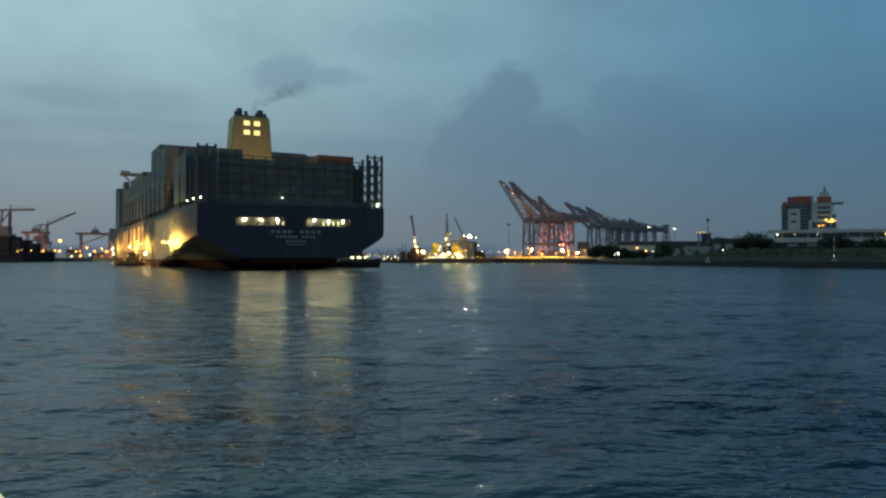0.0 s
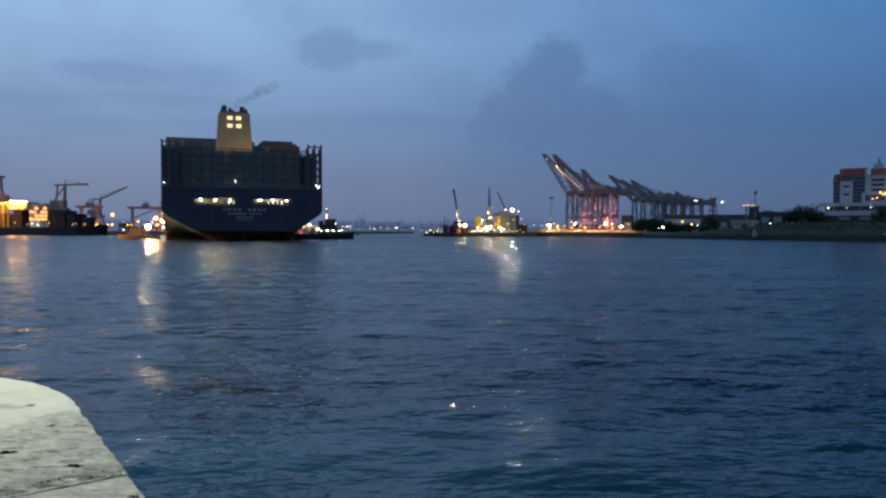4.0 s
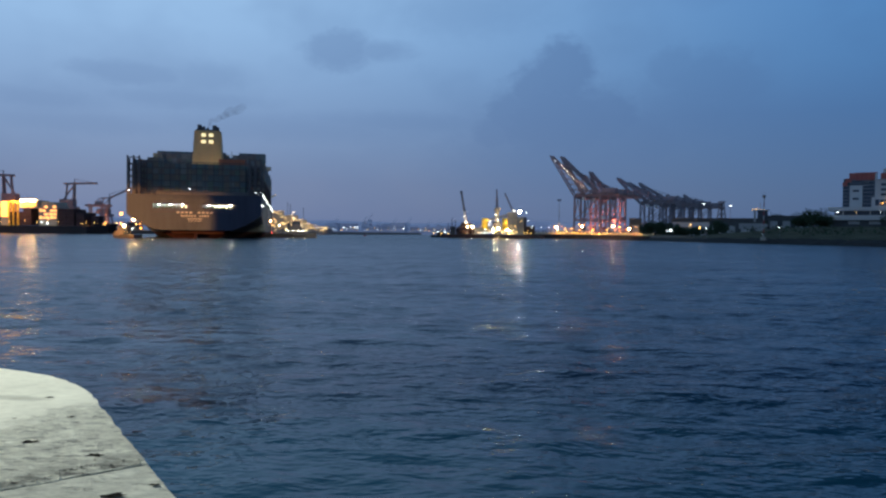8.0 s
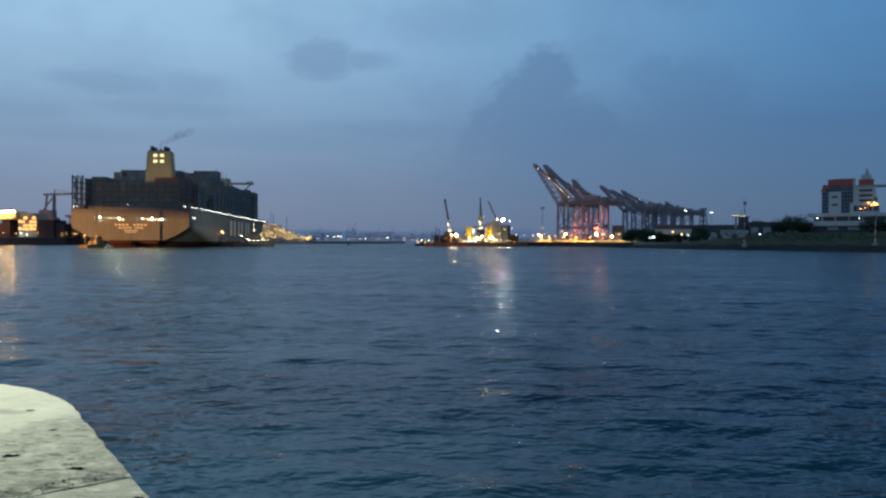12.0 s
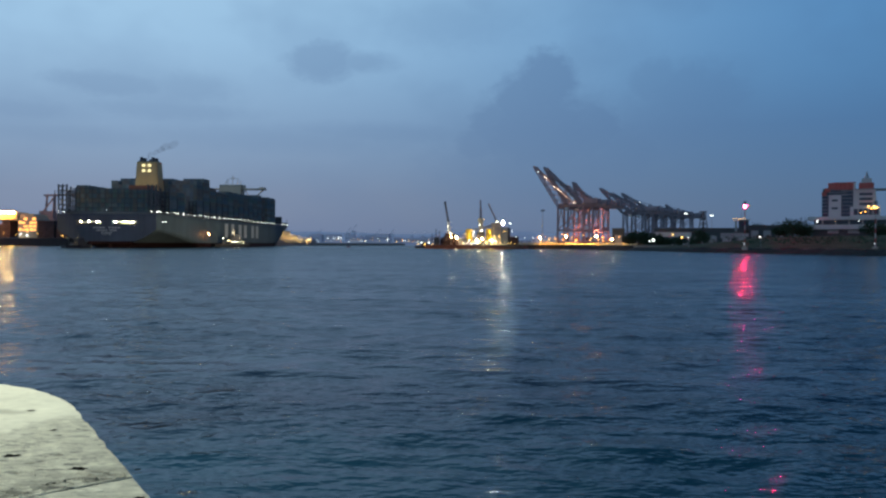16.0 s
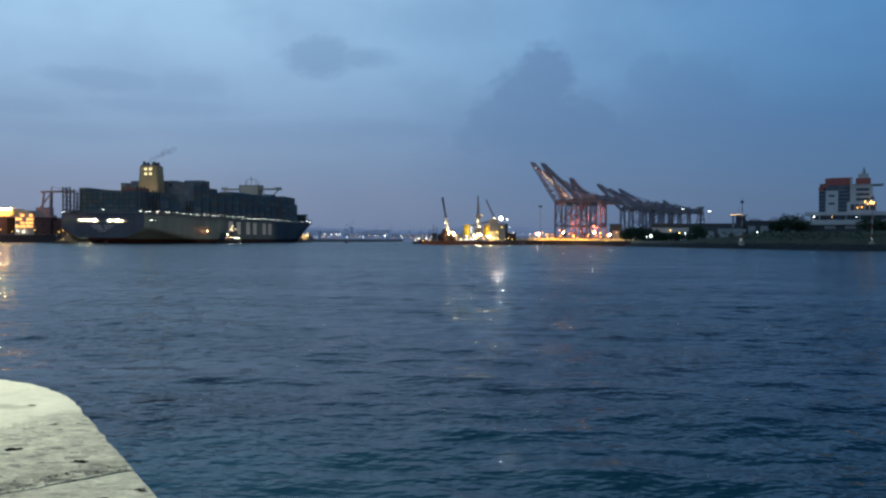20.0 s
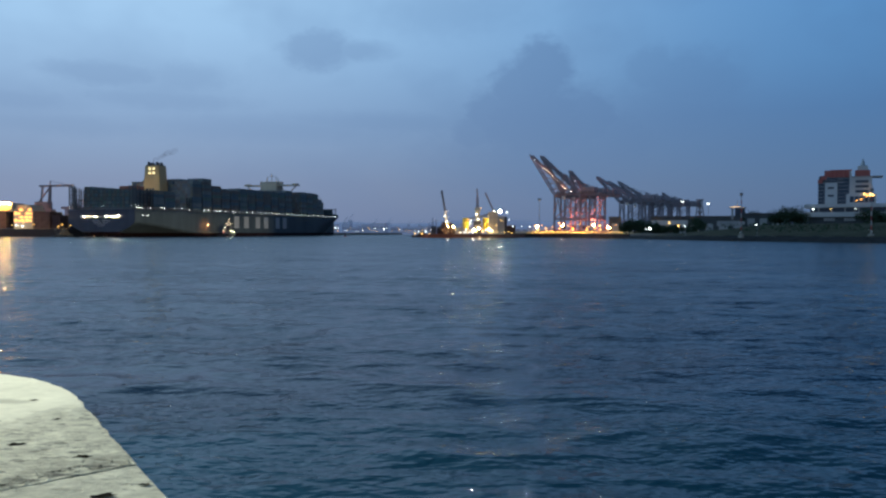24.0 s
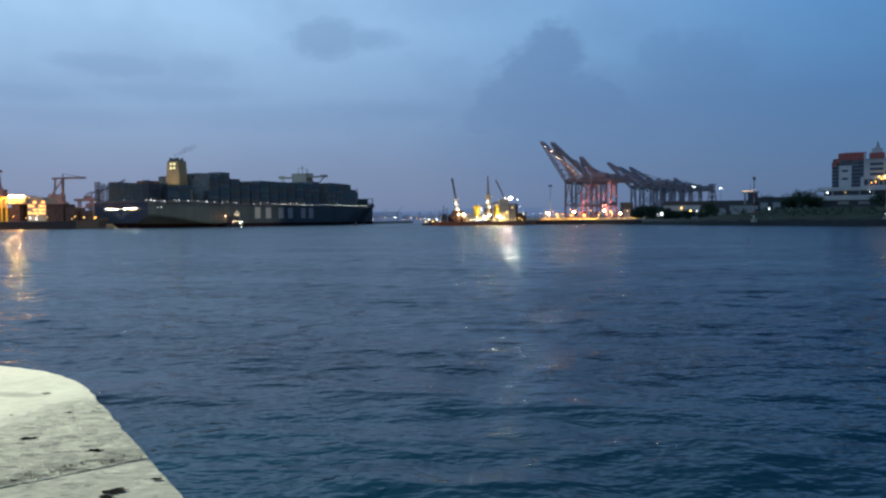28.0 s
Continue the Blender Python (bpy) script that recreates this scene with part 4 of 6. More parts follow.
    for zc in (55.9, 52.3):
        for yc in (2.0, -1.9):
            t = (zc - DECK) / (fz - DECK)
            xa = fx - (5.6 - 1.0 * t) - 0.10
            part("emblem_pane", box(B(), xa - 0.06, xa + 0.06, yc - 1.1, yc - 0.08, zc - 0.85, zc + 0.85), FUNNELLIT, fun, "lit pane of the funnel emblem")
            part("emblem_pane", box(B(), xa - 0.06, xa + 0.06, yc + 0.08, yc + 1.1, zc - 0.85, zc + 0.85), FUNNELLIT, fun, "lit pane of the funnel emblem")
    for y in (-8.0, 0.0, 8.0):
        part("funnel_floodlight", ball(B(), (fx - 14.5, y, 36.9), 0.5), FUNNELFLOOD, ship, "warm floodlight aimed at the funnel")
        part("floodlight_hood", box(B(), fx - 15.6, fx - 15.4, y - 1.0, y + 1.0, 35.6, 37.9), DECKGREY, ship)
        part("floodlight_post", beam(B(), (fx - 14.5, y, 33), (fx - 14.5, y, 36.6), 0.2), DECKGREY, ship)
    # bridge house and wings
    bx = 249.0
    bridge = part("bridge_house", box(B(), bx - 6.5, bx + 6.0, -9.5, 9.5, DECK, 56.0), SUPER, ship, "cream bridge tower")
    part("bridge_deck", box(B(), bx - 4.5, bx + 5.5, -30.5, 30.5, 52.6, 53.8), SUPER, ship)
    part("wheelhouse", box(B(), bx - 5, bx + 5, -11, 11, 53.8, 57.2), SUPER, bridge)
    part("wheelhouse_window", box(B(), bx - 5.06, bx + 5.06, -10.4, 10.4, 55.0, 56.4), GLASS, bridge)
    for s in (1, -1):
        bm = B()
        beam(bm, (bx, s * 29, 52.6), (bx, s * 17, 42.0), 0.9)
        beam(bm, (bx, s * 10, 46.0), (bx, s * 17, 42.0), 0.7)
        beam(bm, (bx, s * 17, 42), (bx, s * 12, 52.6), 0.6)
        part("wing_strut", bm, SUPER, bridge)
    for s in (1, -1):
        part("wing_cab", box(B(), bx - 3, bx + 3.5, s * 28 - 2.4, s * 28 + 2.4, 53.8, 55.0), SUPER, bridge)
    for dx, dy, hgt in ((0, 0, 9), (-2, 4, 6), (1, -4.5, 6.5), (2, 7, 4), (-1, -8, 4)):
        part("radar_mast", beam(B(), (bx + dx, dy, 57.2), (bx + dx, dy, 57.2 + hgt), 0.45), SUPER, bridge)
    part("radar_bar", box(B(), bx - 0.3, bx + 0.3, -3, 3, 63.0, 63.5), SUPER, bridge)
    # foredeck: breakwater, mast, bulwark
    part("breakwater", box(B(), 352, 353.2, -21, 21, DECK, 30.5), HULL_SIDE, ship)
    bm = B()
    for i in range(12):
        x0, x1 = 345 + i * 4.5, 345 + (i + 1) * 4.5
        for s in (1, -1):
            beam(bm, (x0, s * half(x0, 21), sheer(x0) + 1.6), (x1, s * half(x1, 21), sheer(x1) + 1.6), 0.3, 3.4)
    part("bow_bulwark", bm, HULL_SIDE, ship)
    bm = B()
    for y in (-14, -7, 0, 7, 14):
        beam(bm, (376, y, sheer(376)), (376, y, 32), 0.6)
    beam(bm, (376, -15, 31.6), (376, 15, 31.6), 0.9)
    beam(bm, (376, -15, 28.0), (376, 15, 28.0), 0.5)
    beam(bm, (392, -5, 31.0), (376, -14, 31.0), 0.5)
    beam(bm, (392, 5, 31.0), (376, 14, 31.0), 0.5)
    part("bow_gallery", bm, DECKGREY, ship, "open steel gallery over the foredeck")
    part("fore_mast", beam(B(), (362, 0, DECK), (362, 0, 46), 0.9, n=8), SUPER, ship)
    part("mast_platform", box(B(), 361, 363, -2, 2, 40, 40.6), SUPER, ship)
    # lamps
    lamp = part("deck_lamp", ball(B(), (0, 0, 0), 0.18), DECKLAMP, ship, "white deck lamp")
    lamp.location = (3, -30.1, DECK + 1.7)
    spots = []
    x = 8.0
    while x < 385:
        for s in (1, -1):
            if rnd.random() < 0.96 and (s < 0 or x < 26):
                spots.append((x + rnd.uniform(-0.8, 0.8), s * (half(x, 20) - 0.1), sheer(x) + 1.4 + rnd.uniform(0, 0.3)))
        x += 10.5 if rnd.random() < 0.8 else 5.2
    spots += [(0.2, 30.2, 18.6), (0.2, 28.8, 18.6), (0.2, -30.2, 18.6), (0.2, 29.5, DECK + 1.6), (0.2, -28, DECK + 1.5), (5.8, 3.0, 23.4), (9, -30.7, 16.2), (14, -30.7, 16.2), (94, -29.5, 24.6), (94, -29.5, 26.0), (94, -29.5, 23.2), (4, -29.8, 21.6), (7, -29.8, 21.7)]
    for q in spots:
        again(lamp, Matrix.Translation(q), ship)
    # lamps added off the port side to light the hull; backs hide them
    for x in (36, 50, 121, 164, 262):
        yy = half(x, 10) + 3.2
        part("overside_lamp", box(B(), x - 2.2, x + 2.2, yy - 0.06, yy, 9.0, 9.5), HULLFILL, ship, "added yellow lamp that lights the hull side")
        part("lamp_back", box(B(), x - 2.3, x + 2.3, yy + 0.01, yy + 0.16, 8.85, 9.65), BLACK, ship)
        part("lamp_bracket", beam(B(), (x, yy + 0.1, 9.7), (x, half(x, 20) - 0.1, 20.4), 0.12), BLACK, ship)
    part("pilot_door", box(B(), 86, 88.4, -30.62, -30.5, 5.2, 8.4), DECKGREY, ship)
    part("pilot_door_lamp", ball(B(), (87, -33.0, 9.6), 0.2), PILOTLAMP, ship, "warm lamp over the pilot door")
    return ship


ship = make_ship()

SHIP_PATH = [
    (0, -36.7, 244.0, -25.52),
    (1, -48.8, 250.9, -24.91),
    (2, -60.3, 262.3, -23.79),
    (3, -70.8, 278.8, -21.72),
    (6, -102.6, 322.4, -16.55),
    (8, -125.4, 354.5, -13.07),
    (10, -147.7, 380.1, -9.98),
    (11, -156.1, 393.0, -8.33),
    (12, -168.0, 404.8, -6.5),
    (14.5, -192.0, 438.3, -1.65),
    (17, -212.3, 470.3, 3.66),
    (19, -224.9, 499.5, 7.3),
    (21, -235.6, 525.0, 10.96),
    (24, -254.6, 566.4, 17.56),
    (26, -262.6, 589.5, 21.47),
    (28, -270.0, 613.6, 24.91),
]


def ship_pose(x, y, heading):
    return pose(x, y, 0, 0, 0, 90 - heading)


def make_tug(label, k=0.78, lit=None, mast=17.5, bulb=0.2, house=None):
    t = thing("tugboat", label, "tugboat")
    bm = B()
    n = 16
    rings = []
    for z, kz in ((-1.0, 0.86), (0.6, 0.95), (2.0, 1.0), (2.6, 1.0)):
        ring = []
        for i in range(n + 1):
            u = i / n
            w = 5.2 * (1 - max(0.0, (u - 0.45) / 0.55) ** 2.4) * (1 - 0.25 * max(0.0, (0.12 - u) / 0.12))
            ring.append((30 * u - 15 + (0.6 * (kz - 1) * 10 if u > 0.8 else 0), w * kz, z + (1.5 * max(0.0, (u - 0.55) / 0.45) ** 2 if z > 1 else 0)))
        rings.append(ring)
    vs = [[[bm.verts.new((x, s * y, z)) for x, y, z in r] for r in rings] for s in (1, -1)]
    for si in range(2):
        for a, b in zip(vs[si], vs[si][1:]):
            for i in range(n):
                bm.faces.new((a[i], a[i + 1], b[i + 1], b[i]))
    for i in range(n):
        bm.faces.new((vs[0][2][i], vs[0][2][i + 1], vs[1][2][i + 1], vs[1][2][i]))
    for j in range(3):
        bm.faces.new((vs[0][j][0], vs[0][j + 1][0], vs[1][j + 1][0], vs[1][j][0]))
    bmesh.ops.remove_doubles(bm, verts=bm.verts[:], dist=0.01)
    bmesh.ops.recalc_face_normals(bm, faces=bm.faces[:])
    part("hull", bm, TUGHULL, t)
    for i in range(9):
        u = 0.55 + 0.045 * i
        w = 5.3 * (1 - max(0.0, (u - 0.45) / 0.55) ** 2.4)
        for s in (1, -1):
            bm = B()
            ball(bm, (30 * u - 15, s * (w + 0.1), 1.9 + 1.2 * max(0, (u - 0.55) / 0.45) ** 2), 0.55)
            part("fender", bm, BLACK, t, "black tyre fender")
    part("deckhouse", box(B(), -2.5, 8, -3.4, 3.4, 2.0, 5.2), house or TUGWHITE, t)
    part("upper_deckhouse", box(B(), -0.5, 6, -2.7, 2.7, 5.2, 7.4), house or TUGWHITE, t)
    wh = part("wheelhouse", box(B(), 0.6, 5.4, -2.3, 2.3, 7.4, 10.0), house or TUGWHITE, t)
    part("wheelhouse_window", box(B(), 0.5, 5.5, -2.36, 2.36, 8.2, 9.4), GLASS, wh)
    part("mast", beam(B(), (1.5, 0, 10), (1.2, 0, mast), 0.35), DECKGREY, t)
    part("mast_arm", beam(B(), (1.3, -2, mast - 3.5), (1.3, 2, mast - 3.5), 0.2), DECKGREY, t)
    for y in (-2.2, 2.2):
        part("exhaust_stack", box(B(), -2.2, -0.6, y - 0.5, y + 0.5, 5.2, 9.0), BLACK, t)
    part("tow_winch", beam(B(), (-6.5, -1.6, 3.0), (-6.5, 1.6, 3.0), 1.8, n=12), DECKGREY, t)
    part("deck_crane", beam(B(), (-5, 2.5, 2.2), (-5, 2.5, 6.0), 0.4), DECKGREY, t)
    lamp = part("mast_lamp", ball(B(), (0, 0, 0), bulb), lit or WARM, t, "glowing mast lamp")
    lamp.location = (1.3, 0, mast - 0.1)
    for q in ((1.3, 0.3, mast - 2.3), (1.3, 0, mast - 4.5), (1.3, 1.9, mast - 3.3), (1.3, -1.9, mast - 3.3), (5.6, 1.6, 7.6), (5.6, -1.6, 7.6), (-2.7, 2.6, 5.0), (-2.7, -2.6, 5.0), (8.2, 2.6, 4.6), (8.2, -2.6, 4.6), (-2.7, 0, 5.0)):
        again(lamp, Matrix.Translation(q), t)
    for c in t.children:
        c.matrix_basis = Matrix.Scale(k, 4) @ c.matrix_basis
    return t


tug_port = make_tug("small dark tugboat with lit deckhouse at the ship's stern", 0.6, None, 13.5, bulb=0.12)
part("floodlight", box(B(), -4.45, -3.55, 2.72, 2.78, 5.2, 6.1), TUGFLOOD, tug_port, "bright deck floodlight")
part("floodlight_housing", box(B(), -4.6, -3.4, 2.2, 2.7, 5.1, 6.2), DECKGREY, tug_port)
part("floodlight_post", beam(B(), (-4.0, 2.45, 1.6), (-4.0, 2.45, 5.1), 0.2), DECKGREY, tug_port)
for _x in (-4.57, -3.43):
    part("floodlight_cheek", box(B(), _x - 0.03, _x + 0.03, 2.7, 3.5, 5.1, 6.2), DECKGREY, tug_port)
tug_star = make_tug("small dark tugboat with lit deckhouse along the ship's side", 0.95, TUGLAMP, 15.0, bulb=0.27, house=CRANEDARK)
for _x in (-1.6, 1.0, 3.8, 6.6):
    for _s in (1, -1):
        part("side_lamp", ball(B(), (_x, _s * 3.45, 4.1), 0.14), TUGPALE, tug_star, "white lamp along the deckhouse")
part("port_light", ball(B(), (-10.5, 0.0, 3.2), 0.14), REDNAV, tug_star, "red side light")
part("floodlight", ball(B(), (-6.5, 0.0, 7.0), 0.2), TUGPALE, tug_star, "bright deck floodlight")
part("floodlight_post", beam(B(), (-6.5, 0.0, 1.6), (-6.5, 0.0, 6.7), 0.2), DECKGREY, tug_star)

# ---------------------------------------------------------------- cargo quay with its cranes


def lattice(bm, p0, p1, q0, q1, n, w):
    """Zigzag lacing between two chords."""
    p0, p1, q0, q1 = (Vector(v) for v in (p0, p1, q0, q1))
    for i in range(n):
        a, b = p0.lerp(p1, i / n), q0.lerp(q1, (i + 0.5) / n)
        c = p0.lerp(p1, (i + 1) / n)
        beam(bm, a, b, w)
        beam(bm, b, c, w)
    return bm


def make_gantry(s, tip_y, tip_z, steel, lit, label):
    """Ship-to-shore crane: x along the rails, y towards the water, sea legs at y = 0."""
    c = thing("gantry_crane", label, "crane", pose(123 + 0.545 * s, 790 + 0.839 * s, 3.4, 0, 0, 57), group="cranes along the cargo quay")
    top = 39.0
    for x in (-8.5, 8.5):
        for y in (0, -28):
            leg = part("leg", beam(B(), (x, y, 1.4), (x * 0.92, y, top), 1.5, 1.9), steel, c)
            part("bogie", box(B(), x - 2.6, x + 2.6, y - 0.7, y + 0.7, 0.0, 1.5), CRANEDARK, leg)
        part("portal_beam", beam(B(), (x * 0.97, 0.5, 14.5), (x * 0.97, -28.5, 14.5), 1.2, 1.8), steel, c)
        bm = B()
        beam(bm, (x * 0.96, -0.6, 15.5), (x * 0.92, -27.4, 37.5), 0.8)
        beam(bm, (x * 0.96, -27.4, 15.5), (x * 0.94, -14, 26.5), 0.7)
        part("brace", bm, steel, c)
    for y in (0, -28):
        part("sill_beam", beam(B(), (-9.2, y, 2.6), (9.2, y, 2.6), 1.3, 1.6), steel, c)
        part("cross_beam", beam(B(), (-8.6, y, top - 1), (8.6, y, top - 1), 1.5, 2.0), steel, c)
    for x in (-3.4, 3.4):
        part("girder", beam(B(), (x, 2, top + 1.2), (x, -47, top + 1.2), 1.2, 2.6), steel, c)
    # raised boom: wedge-shaped twin truss
    for x in (-3.2, 3.2):
        bm = B()
        lo0, lo1, up0, up1 = (x, 3, top + 0.5), (x, tip_y - 1, tip_z - 2.2), (x, -11, top + 6), (x, tip_y, tip_z)
        k = 1.0 if lit else 1.55
        beam(bm, lo0, lo1, 1.0 * k, 1.2 * k)
        beam(bm, up0, up1, 1.1 * k, 1.5 * k)
        lattice(bm, lo0, lo1, up0, up1, 7, 0.5)
        beam(bm, lo0, up0, 0.9)
        part("boom", bm, steel, c)
    for t in (0.02, 0.2, 0.4, 0.6, 0.8, 0.98):
        p = Vector((0, -11, top + 6)).lerp(Vector((0, tip_y, tip_z)), t)
        part("boom_tie", beam(B(), (-3.2, p.y, p.z), (3.2, p.y, p.z), 0.6), steel, c)
    # apex frame and stays
    apex = (0, -8, top + (22 if lit else 15))
    bm = B()
    for x in (-4, 4):
        beam(bm, (x, 0, top + 1), (x * 0.35, apex[1], apex[2]), 0.9)
        beam(bm, (x, -26, top + 1), (x * 0.35, apex[1], apex[2]), 0.7)
    beam(bm, (-1.6, apex[1], apex[2]), (1.6, apex[1], apex[2]), 1.0)
    part("apex_frame", bm, steel, c)
    bm = B()
    for x in (-3, 3):
        beam(bm, (x * 0.4, apex[1], apex[2]), (x, -46, top + 2.4), 0.26)
        p = Vector((x, -11, top + 6)).lerp(Vector((x, tip_y, tip_z)), 0.72)
        beam(bm, (x * 0.4, apex[1], apex[2]), p, 0.35)
    part("stay", bm, CRANEDARK, c)
    part("machinery_house", box(B(), -4.5, 4.5, -42, -27, top + 2.6, top + 8), steel, c)
    part("operator_cab", box(B(), -1.4, 1.4, -8, -5, top - 4.2, top - 0.6), WHITEBAND, c)
    for sgn in (-1, 1):
        bm = B()
        beam(bm, (sgn * 5.0, 1, top + 3.4), (sgn * 5.0, -46, top + 3.4), 0.16)
        for k in range(12):
            beam(bm, (sgn * 5.0, 1 - 4.2 * k, top + 2.4), (sgn * 5.0, 1 - 4.2 * k, top + 3.4), 0.14)
        part("walkway_rail", bm, CRANEDARK, c)
        part("walkway", box(B(), sgn * 4.6 - 0.5, sgn * 4.6 + 0.5, -46, 1, top + 2.2, top + 2.35), CRANEDARK, c)
    part("trolley", box(B(), -3.6, 3.6, -17, -11, top - 1.4, top - 0.1), CRANEDARK, c)
    part("cable_reel", beam(B(), (9.4, -3, 6.5), (10.2, -3, 6.5), 4.4, n=16), CRANEDARK, c)
    part("electrical_house", box(B(), -3.2, 3.2, -29.4, -25.0, 15.5, 19.0), WHITEBAND if lit else steel, c)
    for y in (0, -28):
        for x in (-8.3, 8.3):
            part("portal_brace", beam(B(), (x, y, 15.0), (0, y, top - 2), 0.7), steel, c)
    bm = B()
    for k in range(9):
        z = 3 + 4 * k
        beam(bm, (9.2, -28, z), (9.2, -25.6, z + 3.6), 0.25)
    part("stair", bm, CRANEDARK, c)
    lamp = part("crane_lamp", ball(B(), (0, 0, 0), 0.15), BOOMLIT if lit else WARM, c)
    lamp.location = (3.4, -13, top + 4.6)
    if lit:
        for k in range(10):
            p = Vector((-4.1, -11, top + 6.6)).lerp(Vector((-4.1, tip_y, tip_z + 0.6)), 0.02 + 0.66 * k / 9)
            again(lamp, Matrix.Translation(p), c)
    if not lit and s not in (26, 228):
        return c
    wl = part("tip_lamp", ball(B(), (0, 0, 0), 0.3), WHITE, c, "white lamp on the boom")
    wl.location = (-4.0, tip_y * 0.8, tip_z * 0.93) if lit else (0, -8, top + 15.6)
    return c


for s, ty, tz, st, lit, lb in ((0, 31, 83, CRANE, True, "red gantry crane with raised boom and lit walkway"), (26, 31, 84, CRANE2, False, "weathered gantry crane with its boom raised"),
                               (55, 10, 69, CRANE2, False, "red gantry crane with a steep boom"), 
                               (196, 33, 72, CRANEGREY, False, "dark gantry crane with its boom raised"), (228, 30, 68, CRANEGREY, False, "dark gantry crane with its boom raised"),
                               (270, 31, 70, CRANEGREY, False, "dark gantry crane with its boom raised"), (312, 20, 54, CRANEGREY, False, "hazy gantry crane with a lowered boom"),
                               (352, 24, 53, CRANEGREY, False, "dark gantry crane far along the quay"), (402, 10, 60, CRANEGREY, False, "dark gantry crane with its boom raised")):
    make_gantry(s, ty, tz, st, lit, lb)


def lamp_post(x, y, z0, hgt, glowmat, label, size=0.45, arm=0.9, group="street lamps on the quay"):
    t = thing("street_lamp", label, "street lamp", pose(x, y, z0), group=group)
    part("pole", beam(B(), (0, 0, 0), (0, 0, hgt), 0.16, n=8), STEEL, t)
    part("arm", beam(B(), (0, 0, hgt), (-arm, -arm * 0.4, hgt + 0.15), 0.1, n=6), STEEL, t)
    part("lamp_head", ball(B(), (-arm, -arm * 0.4, hgt - 0.1), size * 0.75), glowmat, t, "glowing lamp head")
    return t


for x, y, z, g, sz in ((74.4, 585, 9.1, SODIUM, 0.75), (77.5, 590, 6.2, SODIUM, 0.5), (82.3, 584, 7.7, SODIUM, 0.6), (84.5, 592, 6.0, WARM, 0.45), (92.8, 583, 11.4, SODIUM, 0.6), (93.2, 583, 7.0, SODIUM, 0.7),
                       (96.5, 582, 10.9, SODIUM, 0.55), (102.8, 580, 7.0, SODIUM, 1.0), (107.6, 549, 6.9, SODIUM, 0.7), (111.2, 549, 10.2, SODIUM, 0.7), (109.4, 552, 8.2, WARM, 0.5), (116.5, 548, 9.0, SODIUM, 0.75),
                       (119.5, 560, 6.4, SODIUM, 0.5), (121.8, 546, 7.4, SODIUM, 0.85), (126.6, 515, 7.6, SODIUM, 0.8), (129.6, 520, 6.0, SODIUM, 0.35),
                       (79.8, 588, 9.6, SODIUM, 0.4), (87.6, 586, 8.2, SODIUM, 0.45), (99.6, 581, 8.6, SODIUM, 0.4), (105.4, 566, 10.4, WARM, 0.4), (113.8, 550, 7.2, SODIUM, 0.45), (124.2, 530, 9.2, SODIUM, 0.45)):
    lamp_post(x, y, 3.4, z - 3.4, g, "quay lamp post with a glowing sodium head", sz * 0.8)
lamp_post(137.0, 489.4, 3.4, 3.4, WHITE, "quay lamp post with a white head", 0.9)
lamp_post(133.6, 486, 3.4, 2.9, WHITE, "quay lamp post with a white head", 0.35)
lamp_post(142.4, 448.2, 3.8, 4.5, WARM, "lamp post beside the low shed", 0.6)
for x, y, z0, h in ((127.6, 392, 2.3, 5.2), (146.0, 347, 2.6, 5.2)):
    lamp_post(x, y, z0, h, WHITE, "slim lamp post on the bank with a small white head", 0.33, 0.5, group="lamp posts on the bank")


def high_mast(x, y, z0, hgt, label, lit=False):
    t = thing("high_mast", label, "light mast", pose(x, y, z0))
    part("pole", cone(B(), (0, 0, 0), 0.35, 0.16, hgt, 10), STEEL, t)
    part("head_frame", beam(B(), (-1.5, 0, hgt), (1.5, 0, hgt), 0.7, 0.9), CRANEDARK, t)
    for dx in (-1.1, 0, 1.1):
        part("lamp_head", box(B(), dx - 0.4, dx + 0.4, -0.5, 0.4, hgt - 0.75, hgt - 0.35), WHITE if lit else CRANEDARK, t)
    return t


# faces added at the quay lamps to throw orange streaks on the water
for x, y, z, rz in ((94.5, 582.5, 9.4, 8), (111.2, 547.5, 9.4, 12), (122.0, 545, 7.6, 12), (75.0, 584, 8.4, 7)):
    t = thing("floodlight", "orange lamp face on a post, added for water streaks", "floodlight", pose(x, y, 3.4, 0, 0, -rz), group="floodlights on the quay")
    part("post", beam(B(), (0, 0.4, 0), (0, 0.4, z - 3.4), 0.18, n=8), STEEL, t)
    part("housing", box(B(), -0.5, 0.5, -0.1, 0.5, z - 3.9, z - 2.9), CRANEDARK, t)
    part("face", box(B(), -0.3, 0.3, -0.16, -0.11, z - 3.7, z - 3.1), SODIUMHEAD, t)


high_mast(78.5, 598, 3.4, 27, "tall unlit lighting mast on the quay")
high_mast(303, 852, 3.4, 34, "tall distant lighting mast with white lamps", True)
high_mast(289, 900, 3.4, 38, "tall distant lighting mast with white lamps", True)


